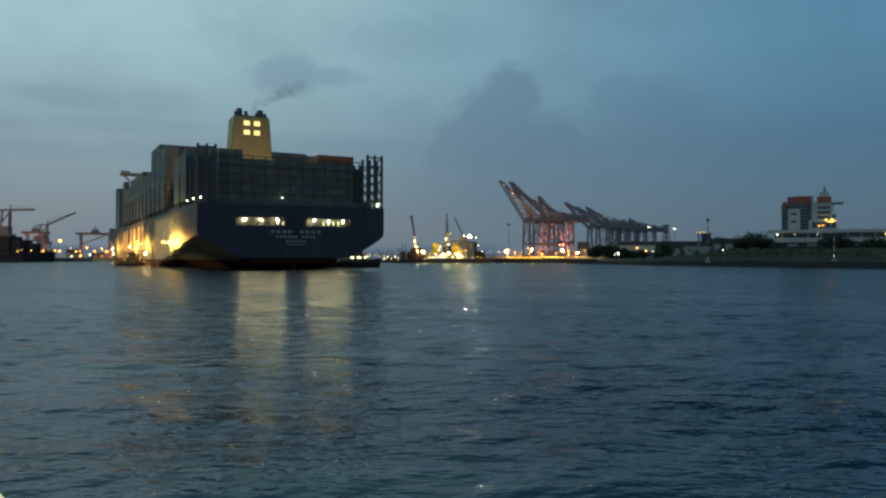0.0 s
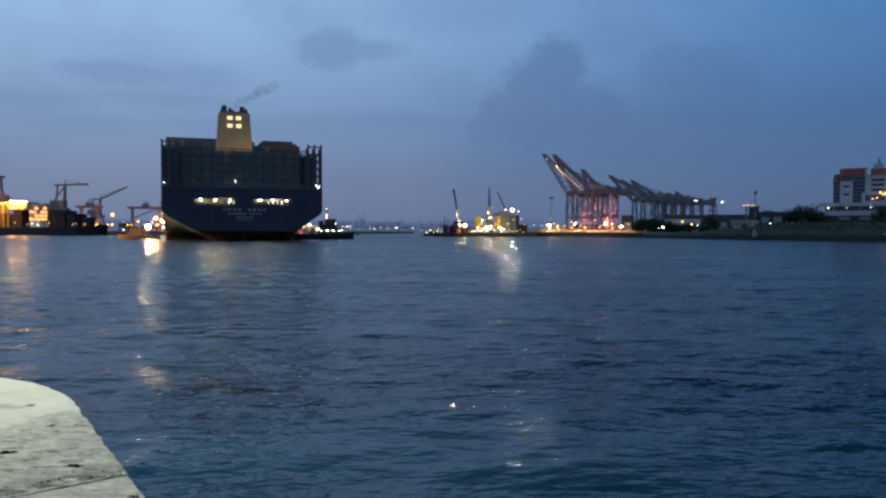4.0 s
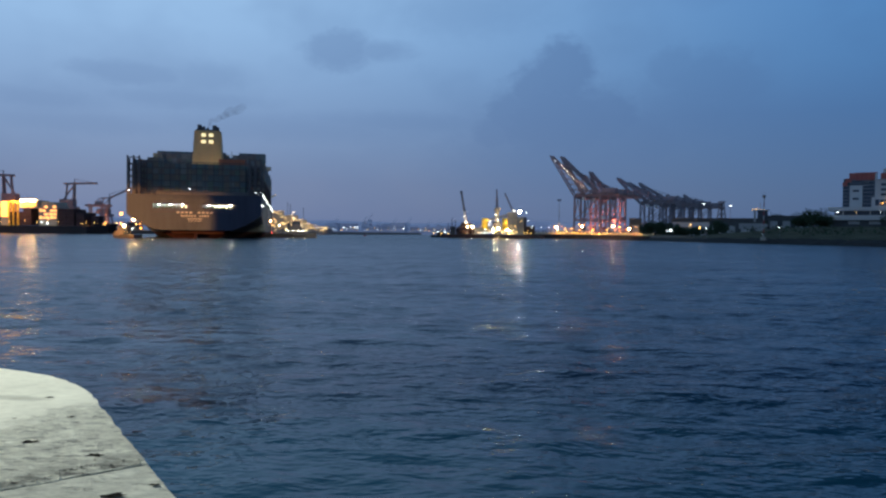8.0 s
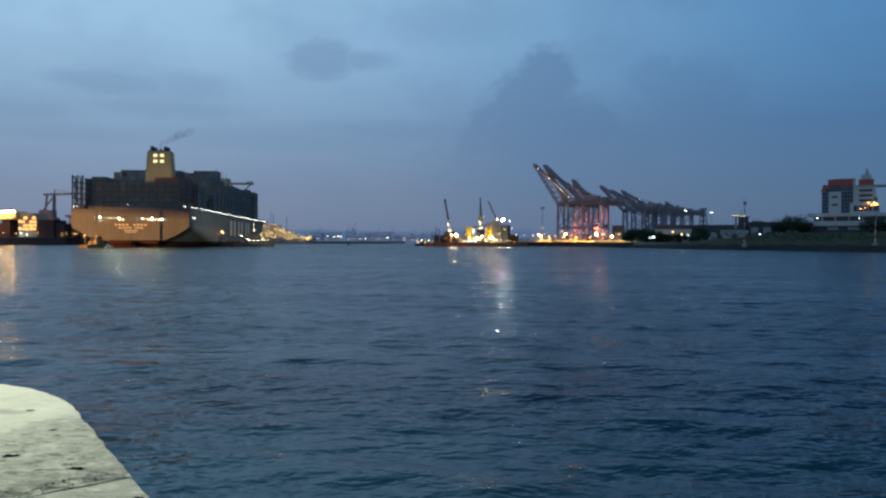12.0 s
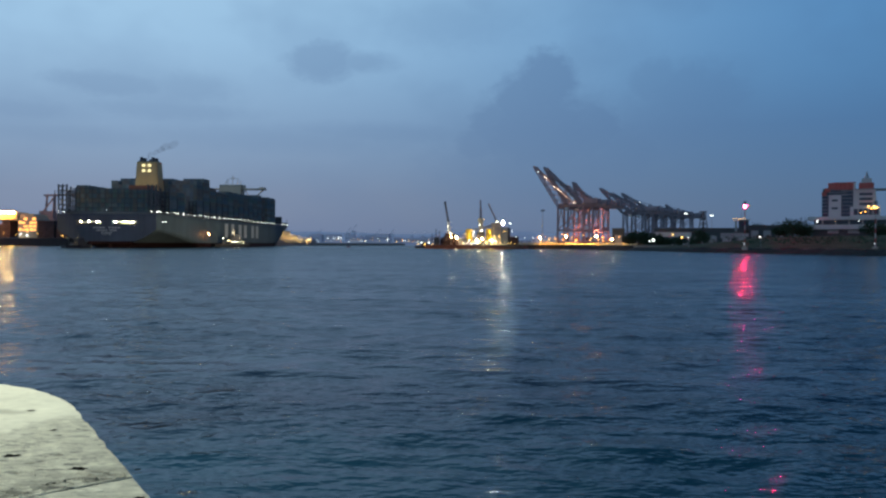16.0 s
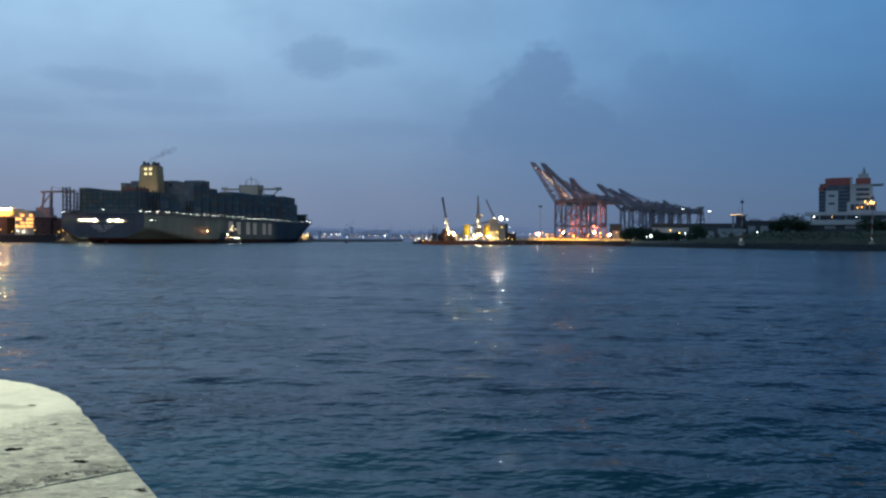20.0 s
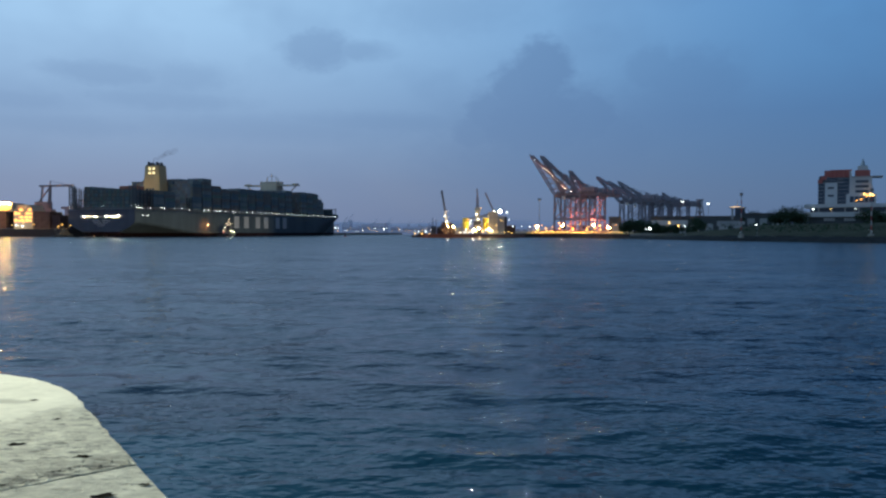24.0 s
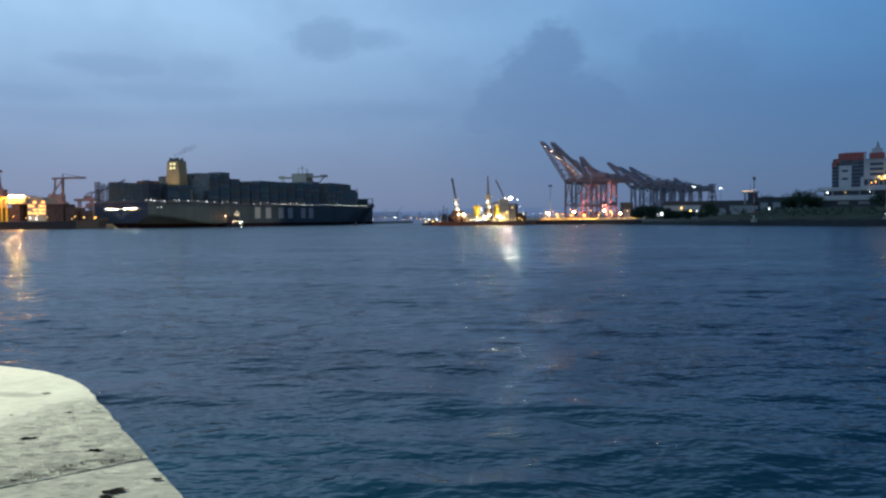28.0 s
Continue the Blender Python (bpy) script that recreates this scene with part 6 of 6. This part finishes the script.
def barrier():
    """Low barrier blocks, added to carry the lit strip of the quay."""
    line = [(58, 594), (98, 592), (112, 584), (127, 558), (135, 508)]
    first = None
    for (x0, y0), (x1, y1) in zip(line, line[1:]):
        n = int(math.hypot(x1 - x0, y1 - y0) // 4)
        for k in range(n):
            u = (k + 0.5) / n
            m = pose(x0 + (x1 - x0) * u, y0 + (y1 - y0) * u, 3.4, 0, 0, math.degrees(math.atan2(y1 - y0, x1 - x0)))
            if first is None:
                bm = B()
                prism(bm, [(-1.85, -0.45), (1.85, -0.45), (1.85, 0.45), (-1.85, 0.45)], 0, 0.5)
                box(bm, -1.85, 1.85, -0.22, 0.22, 0.5, 1.5)
                first = tagged(part("barrier_block", bm, BARRIER), "concrete barrier block added in lamplight yellow on the quay", "barrier", "barrier blocks on the quay")
                first.matrix_basis = m
            else:
                copy_thing(first, m)


barrier()
# ---------------------------------------------------------------- terminal across the water


def moored_ship():
    x, y = polar(-29.35, 690)
    t = thing("moored_ship", "moored container ship with a floodlit house and dark stacks", "container ship", pose(x, y, 0, 0, 0, 4))
    bm = B()
    prism(bm, [(-95, -14), (42, -14), (56, -6), (60, 0), (56, 6), (42, 14), (-95, 14)], -1.5, 6.2)
    part("hull", bm, TUGHULL, t)
    part("bow_bulwark", prism(B(), [(46, -9), (57, -4), (61, 0), (57, 4), (46, 9)], 6.2, 8.4), TUGHULL, t)
    house = part("house", box(B(), 4, 18, -11, 11, 6.2, 22), SUPER, t, "floodlit accommodation house")
    for k in range(5):
        part("deck_band", box(B(), 3.8, 18.2, -11.5, -11.05, 8.5 + 2.8 * k, 8.9 + 2.8 * k), WHITEWALL, house)
        x0 = 4.3
        while x0 < 16.5:
            wide = random.uniform(1.4, 3.4)
            if random.random() < (0.85 if 1 <= k <= 3 else 0.5):
                part("lit_bay", box(B(), x0, min(17.7, x0 + wide), -11.25, -11.1, 9.0 + 2.8 * k, 9.0 + 2.8 * k + random.uniform(1.2, 2.2)), HOUSEGLOW, house, "bright lit opening of the house")
            x0 += wide + random.uniform(0.2, 1.1)
    for q in ((6.5, -12.4, 9.0), (11.0, -12.4, 8.2)):
        part("house_lamp", ball(B(), q, 0.5), WHITE, house)
    part("wheelhouse", box(B(), 6, 16, -12, 12, 22, 25.0), SUPER, house)
    # gallery faces glow themselves in place of floodlight on them
    for xx, w, za, zb in ((-9.4, 2.1, 20.8, 25.2), (-7.0, 2.5, 20.6, 25.8), (-4.2, 1.8, 21.4, 25.6), (-2.1, 2.3, 20.6, 24.6), (0.5, 1.6, 21.8, 25.4)):
        part("lit_gallery", box(B(), xx, xx + w, -13, -12.4, za, zb), HOUSELIT, t, "yellow gallery that glows in place of floodlighting")
    part("gallery_deck", box(B(), -10.5, 3.9, -12.3, 6, 19.9, 26.4), SUPER, t)
    part("lit_gallery", box(B(), -24.5, -19.5, -13, -12.4, 13.0, 25.0), HOUSELIT, t, "yellow gallery that glows in place of floodlighting")
    part("gallery_frame", box(B(), -25, -19, -12.3, 4, 6.2, 25.6), SUPER, t)
    # unseen strong lamps added along the gallery for streaks on the water
    for xx in (-8.6, -5.4, -2.0, 1.2):
        part("gallery_floodlight", box(B(), xx - 0.45, xx + 0.45, -13.6, -13.2, 25.6, 26.4), SODIUMHOT, t, "added lamp on the gallery for water streaks")
    for xx in (-18.4, -15.2, -11.6):
        part("gallery_leg", beam(B(), (xx, -12.4, 6.2), (xx, -12.4, 25.0), 1.1), YELLOW, t)
    part("gallery_beam", beam(B(), (-19.4, -12.4, 25.0), (-10.6, -12.4, 25.0), 1.0, 1.4), YELLOW, t)
    lamp = part("deck_lamp", ball(B(), (0, 0, 0), 0.3), WARM, t)
    lamp.location = (20, -13.6, 9.5)
    rr = random.Random(8)
    for k in range(26):
        again(lamp, Matrix.Translation((rr.uniform(-90, 56), -14.2, rr.uniform(6.8, 11))), t)
    for x0, x1, n in ((-92, -40, 5), (-39, 3, 5), (19, 31.5, 5), (33, 42, 4), (42.5, 52, 3)):
        bm = B()
        k = 0
        for i in range(int((x1 - x0) // 6.2)):
            for tier in range(n - (1 if rr.random() < 0.25 else 0)):
                for r in range(5 if x1 > 45 else 9):
                    yy = (r - (2 if x1 > 45 else 4)) * 2.6
                    box(bm, x0 + i * 6.2, x0 + i * 6.2 + 6.05, yy - 1.22, yy + 1.22, 6.4 + tier * 2.7, 6.4 + tier * 2.7 + 2.6)
        tagged(part("cargo_bay", bm, MOORCARGO, t, "stack of dark shipping containers"), kind="stuff")
    part("foremast", beam(B(), (50, 0, 6), (50, 0, 20), 0.5), STEEL, t)
    return t


moored_ship()


def jib_crane(az, dist, h, arm, raise_, steel, label, rz=0, heavy=1.0):
    x, y = polar(az, dist)
    t = thing("harbour_crane", label, "crane", pose(x, y, 3.0, 0, 0, rz), group="cranes of the terminal")
    for sx in (-6, 6):
        for sy in (-5, 5):
            part("leg", beam(B(), (sx, sy, 0), (sx * 0.5, sy * 0.6, h * 0.45), 1.2 * heavy), steel, t)
    part("portal", box(B(), -5.5, 5.5, -4.5, 4.5, h * 0.42, h * 0.5), steel, t)
    part("machinery_house", box(B(), -9, 3, -3.5, 3.5, h * 0.5, h * 0.66), steel, t)
    bm = B()
    beam(bm, (2, -1.6, h * 0.5), (3, -0.6, h), 1.0 * heavy)
    beam(bm, (2, 1.6, h * 0.5), (3, 0.6, h), 1.0 * heavy)
    beam(bm, (-8, 0, h * 0.62), (3, 0, h * 0.98), 0.8 * heavy)
    beam(bm, (-5, 0, h * 0.66), (-3.6, 0, h * 0.98), 1.0 * heavy)
    lattice(bm, (2, -1.6, h * 0.5), (3, -0.6, h), (2, 1.6, h * 0.5), (3, 0.6, h), 6, 0.35)
    part("tower", bm, steel, t)
    bm = B()
    e = (3 + arm * math.cos(radians(raise_)), 0, h + arm * math.sin(radians(raise_)))
    for dy in (-1, 1):
        beam(bm, (-6, dy, h - 0.3), (3, dy, h), 1.2 * heavy)
        beam(bm, (3, dy, h), (e[0], dy * 0.6, e[2]), 0.9 * heavy, 1.3 * heavy)
    lattice(bm, (3, -1, h), e, (3, 1, h), e, 7, 0.35)
    part("boom", bm, steel, t)
    bm = B()
    beam(bm, (3, 0, h + 4), e, 0.3)
    beam(bm, (3, 0, h), (3, 0, h + 4), 0.6)
    part("stay", bm, CRANEDARK, t)
    return t


jib_crane(-31.3, 740, 46, 14, 0, CRANE, "red harbour crane above the moored ship", 180, 1.5)
jib_crane(-27.5, 745, 41, 20, 1, CRANE2, "dark harbour crane with a level boom", heavy=1.25)
jib_crane(-25.3, 850, 33, 30, 24, CRANE2, "weathered harbour crane with an inclined boom")


def yard_gantry(az, dist, w, h, label):
    x, y = polar(az, dist)
    t = thing("yard_gantry", label, "crane", pose(x, y, 3.0, 0, 0, 14), group="cranes of the terminal")
    for sx in (-w / 2, w / 2):
        for sy in (-6, 6):
            part("leg", beam(B(), (sx, sy, 0), (sx, sy * 0.7, h), 1.3), CRANE, t)
    for sy in (-4.2, 4.2):
        part("girder", beam(B(), (-w / 2 - 4, sy, h), (w / 2 + 4, sy, h), 1.4, 2.2), CRANE, t)
    part("trolley", box(B(), -3, 3, -4, 4, h + 1, h + 4), CRANE2, t)
    bm = B()
    for sy in (-4.2, 4.2):
        beam(bm, (-w / 2, sy, h * 0.55), (w / 2, sy, h), 0.6)
    beam(bm, (-4, 0, h + 1), (0, 0, h + 7), 0.7)
    beam(bm, (4, 0, h + 1), (0, 0, h + 7), 0.7)
    part("brace", bm, CRANE, t)
    for k in range(5):
        part("gantry_lamp", ball(B(), (-w / 2 + w * k / 4, -6, h * 0.28 + (k % 2) * 3), 0.6), SODIUM, t)
    return t


yard_gantry(-25.8, 815, 15, 24, "orange-lit yard gantry crane on the terminal")
yard_gantry(-22.2, 830, 26, 24, "orange-lit yard gantry crane on the terminal")
yard_gantry(-18.5, 870, 24, 22, "orange-lit yard gantry crane on the terminal")


def terminal_clutter():
    r = random.Random(21)
    for az, d, z, size in ((-25.9, 792, 10.5, 2.2), (-24.3, 790, 16.0, 1.9), (-17.6, 850, 9.0, 1.6), (-19.4, 845, 8.0, 1.5)):
        x, y = polar(az, d)
        lamp_post(x, y, 3.0, z, SODIUM, "terminal lamp post with a bright sodium head", size, group="lamp posts of the terminal")
    for k in range(26):
        x, y = polar(-26.2 + 11.5 * (k + r.random()) / 26, 768 + 100 * k / 26 + r.uniform(0, 30))
        lamp_post(x, y, 3.0, r.uniform(1.5, 6.5), (WARM, SODIUM, WHITE)[k % 3], "low terminal lamp with a glowing head", r.uniform(0.6, 1.25), group="lamp posts of the terminal")
    for k in range(16):
        az = -27.5 + 14.5 * k / 15
        d = 770 + 110 * (k / 15) + r.uniform(-8, 25)
        x, y = polar(az, d)
        lamp_post(x, y, 3.0, r.uniform(5, 11), SODIUM if k % 3 else WARM, "terminal lamp post with a glowing sodium head", r.uniform(0.5, 1.0), group="lamp posts of the terminal")
    for k in range(9):
        az = -27 + 14 * k / 8
        x, y = polar(az, 800 + 90 * (k / 8) + r.uniform(0, 30))
        shed("warehouse", x, y, 3.0, r.uniform(14, 26), 12, r.uniform(5, 9), r.uniform(5, 25), (RUST, GREYWALL, DARKWALL)[k % 3], "low terminal shed lit by sodium lamps", 3)


terminal_clutter()


def lit_vessel():
    """A moored vessel strung all over with yellow work lights."""
    x, y = polar(-12.4, 900)
    t = thing("lit_vessel", "moored vessel hung all over with yellow work lights", "ship", pose(x, y, 0, 0, 0, 12))
    bm = B()
    prism(bm, [(-44, -9), (32, -9), (44, 0), (32, 9), (-44, 9)], -1.5, 7)
    part("hull", bm, GREYWALL, t)
    for x0, x1, z1 in ((-42, 22, 12), (-38, 14, 17), (-34, 4, 22), (-30, -12, 27)):
        part("deckhouse", box(B(), x0, x1, -7 + (z1 - 12) * 0.15, 7, 7 if z1 == 12 else z1 - 5, z1), SUPER, t)
    bm = B()
    beam(bm, (-34, 0, 27), (-34, 0, 42), 0.8)
    beam(bm, (-36, 0, 40), (-22, 0, 45), 0.9)
    part("crane", bm, YELLOW, t)
    for xx, z in ((-8, 38), (-5, 35), (10, 31)):
        part("mast", beam(B(), (xx, 0, 17), (xx, 0, z), 0.5), CRANEDARK, t)
    lamp = part("work_lamp", ball(B(), (0, 0, 0), 0.2), VESSELLAMP, t)
    lamp.location = (-22, -1, 45.4)
    r = random.Random(12)
    for k in range(210):
        xx = r.uniform(-41, 38)
        top = 27 if xx < -12 else (22 if xx < 4 else (17 if xx < 14 else (13 if xx < 26 else 8)))
        z = r.uniform(4, top + 1)
        again(lamp, Matrix.Translation((xx, -9.4 + max(0, (z - 9) * 0.16), z)), t)
    return t


lit_vessel()


def far_shore():
    r = random.Random(31)
    for az, d, g, s, z in ((-8.78, 1245, WHITE, 0.93, 10), (-8.3, 1245, WHITE, 0.93, 10), (-7.95, 1250, WHITE, 1.05, 10.5), (-7.75, 1252, WHITE, 0.93, 10), (-6.3, 1260, WHITE, 0.62, 7), (-5.9, 1260, WHITE, 0.68, 6), (-4.25, 1300, WHITE, 1.18, 8.5),
                           (-2.9, 1340, WHITE, 0.56, 6), (-2.6, 1350, WARM, 0.56, 7), (-1.9, 1380, WARM, 0.50, 8), (-1.4, 1400, WARM, 0.50, 7), (-11.0, 1180, WARM, 0.62, 6), (-10.2, 1200, WHITE, 0.62, 7), (-9.6, 1220, WHITE, 0.56, 7),
                           (-5.1, 1290, WARM, 0.43, 6), (-7.0, 1255, WARM, 0.43, 7), (6.2, 1500, WHITE, 0.74, 12), (5.4, 1500, WARM, 0.62, 11), (6.8, 1500, WHITE, 0.87, 11), (8.0, 1500, WARM, 0.62, 12)):
        x, y = polar(az, d)
        if d > 1450:
            lamp_post(x, y, 2.0, z + 2, g, "distant lamp post on the far shore", s, group="lamps on the far shore")
        else:
            lamp_post(x, y + 10, 4.0, z - 3, g, "distant lamp post on the far shore", s, group="lamps on the far shore")
    for k in range(30):
        az = -11.5 + 11.0 * (k + r.random()) / 30
        x, y = polar(az, 1262 + 25 * max(0.0, az + 5))
        lamp_post(x, y, 4.0, r.uniform(2.0, 6.5), (WARM, SODIUM, WHITE)[k % 3], "distant lamp post on the far shore", r.uniform(0.35, 0.6), group="lamps on the far shore")
    for az, d, h in ((-7.2, 1330, 34), (-6.8, 1340, 40), (-3.9, 1400, 32), (-2.4, 1500, 28), (-0.6, 1600, 36), (-9.4, 1290, 28), (-6.2, 1400, 24), (-5.0, 1430, 30), (-1.6, 1560, 30), (0.6, 1620, 30)):
        x, y = polar(az, d)
        t = thing("distant_crane", "hazy distant harbour crane", "crane", pose(x, y, 4.0, 0, 0, r.uniform(-30, 30)), group="cranes on the far shore")
        bm = B()
        for sx in (-5, 5):
            beam(bm, (sx * 0.7, 0, 0), (sx * 0.3, 0, h * 0.5), 0.7)
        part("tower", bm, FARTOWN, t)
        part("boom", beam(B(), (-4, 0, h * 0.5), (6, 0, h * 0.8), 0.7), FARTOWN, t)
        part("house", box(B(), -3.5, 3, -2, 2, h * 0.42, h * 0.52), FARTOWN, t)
    for k in range(34):
        az = -12 + 26 * k / 33 + r.uniform(-0.3, 0.3)
        if az > 5.2:
            d = 1560
        else:
            d = 1420 + r.uniform(-60, 90)
        x, y = polar(az, d)
        w, h = r.uniform(14, 34), r.uniform(6, 17)
        t = thing("distant_building", "hazy distant harbour building", "building", pose(x, y, 3.5, 0, 0, r.uniform(-20, 20)), group="buildings on the far shore")
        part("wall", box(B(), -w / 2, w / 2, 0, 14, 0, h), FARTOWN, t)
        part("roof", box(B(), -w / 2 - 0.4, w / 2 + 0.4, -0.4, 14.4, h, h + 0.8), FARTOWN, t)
        for j in range(int(w // 5)):
            part("window", box(B(), -w / 2 + 2 + 5 * j, -w / 2 + 4.4 + 5 * j, -0.15, 0.05, h * 0.5, h * 0.5 + 1.8), GLASS, t)


far_shore()


def channel_buoy(az, d):
    x, y = polar(az, d)
    t = thing("channel_buoy", "small dark channel buoy with a cage top", "buoy", pose(x, y, 0))
    part("float", cone(B(), (0, 0, -0.5), 1.4, 1.4, 1.3, 12), REDBAND, t)
    part("cage", cone(B(), (0, 0, 0.8), 0.9, 0.25, 2.4, 6), CRANEDARK, t)
    part("top_mark", ball(B(), (0, 0, 3.4), 0.4), REDBAND, t)


channel_buoy(-7.2, 640)

# ---------------------------------------------------------------- funnel smoke


def smoke_material():
    m = bpy.data.materials.new("funnel_smoke")
    m.use_nodes = True
    nt = m.node_tree
    N, L = nt.nodes, nt.links
    b = N["Principled BSDF"]
    b.inputs["Base Color"].default_value = (0.12, 0.12, 0.13, 1)
    b.inputs["Roughness"].default_value = 1.0
    tc = N.new("ShaderNodeTexCoord")
    n = N.new("ShaderNodeTexNoise")
    n.inputs["Scale"].default_value, n.inputs["Detail"].default_value = 0.35, 3
    L.new(tc.outputs["Object"], n.inputs["Vector"])
    r = N.new("ShaderNodeMapRange")
    r.inputs[1].default_value, r.inputs[2].default_value, r.inputs[4].default_value = 0.36, 0.75, 0.17
    L.new(n.outputs["Fac"], r.inputs[0])
    L.new(r.outputs[0], b.inputs["Alpha"])
    return m


def make_smoke():
    sm = smoke_material()
    r = random.Random(6)
    t = thing("funnel_smoke", "thin dark plume of smoke drifting from the funnel", "smoke", kind="stuff")
    for k in range(6):
        u = k / 5
        bm = B()
        ball(bm, (0, 0, 0), 1.0, 2)
        for v in bm.verts:
            d = noise.noise(v.co * 1.7 + Vector((k * 3.1, 0, 0)))
            v.co *= 1 + 0.45 * d
            v.co.x *= 1.5
        for f in bm.faces:
            f.smooth = True
        p = part("smoke_puff", bm, sm, t)
        s = 1.3 + 1.9 * u
        p.scale = (s, s, s * 0.75)
        p.location = (17 * u ** 1.15 + r.uniform(-1, 1), r.uniform(-1.5, 1.5), 8.5 * u ** 0.8 + r.uniform(-0.5, 0.5) - 1.2)
        p.rotation_euler = (0, -0.75 + 0.3 * u, r.uniform(-0.4, 0.4))
    return t


smoke = make_smoke()

# ---------------------------------------------------------------- what moves: seconds, x, y, heading
TUG_PORT_PATH = [(0, -123, 345.7, -112), (3, -138, 336, -112), (6, -147, 347, -105), (8, -153.5, 343, -60), (10, -162, 362, -30), (12, -179, 387, 12), (14.5, -203, 419, 25),
                 (17, -219, 450, 30), (19, -240, 484, 28), (21, -257, 514, 25), (24, -281, 562, 20), (28, -318, 640, 20)]
TUG_STAR_PATH = [(0, -25.5, 306, 70), (3, -50, 336, 72), (6, -79, 387, 74), (8, -94, 419, 76), (10, -110, 444, 78), (12, -122, 480, 78), (14.5, -146, 546, 70), (17, -163, 572, 40),
                 (19, -167, 602, 20), (21, -173, 618, 10), (24, -183, 650, 5), (26, -186, 668, 0), (28, -193, 676, 0)]


def hood_rows(hgt, flashes):
    up, down = hgt + 1.55, hgt + 0.0
    rows = [(0.0, pose(0, 0, up if flashes[0][0] <= 0 else down))]
    for a, b in flashes:
        if a > 0:
            rows += [(a - 0.1, pose(0, 0, down)), (a, pose(0, 0, up))]
        rows += [(b, pose(0, 0, up)), (b + 0.1, pose(0, 0, down))]
    rows.append((28.0, pose(0, 0, down)))
    return rows


def motions():
    walk(ship, [(t, ship_pose(x, y, h)) for t, x, y, h in SHIP_PATH])
    walk(tug_port, [(t, ship_pose(x, y, h)) for t, x, y, h in TUG_PORT_PATH])
    walk(tug_star, [(t, ship_pose(x, y, h)) for t, x, y, h in TUG_STAR_PATH])
    rows = []
    for t, x, y, h in SHIP_PATH:
        a = radians(h)
        rows.append((t, pose(x + 58 * math.sin(a), y + 58 * math.cos(a), 62.5, 0, 0, 4 * math.sin(t * 1.3))))
    walk(smoke, rows)
    walk(beacon_a[1], hood_rows(beacon_a[2], [(0.85 + 5 * k, 1.75 + 5 * k) for k in range(6)]))
    walk(beacon_b[1], hood_rows(beacon_b[2], [(4.9, 5.4), (10.0, 10.6), (15.3, 15.8), (20.7, 21.3), (25.8, 26.3)]))
    walk(water, [(t, pose(-0.22 * t, -0.5 * t + 0.1 * math.sin(t), 0.02 * math.sin(1.1 * t))) for t in range(0, 29, 2)])


motions()
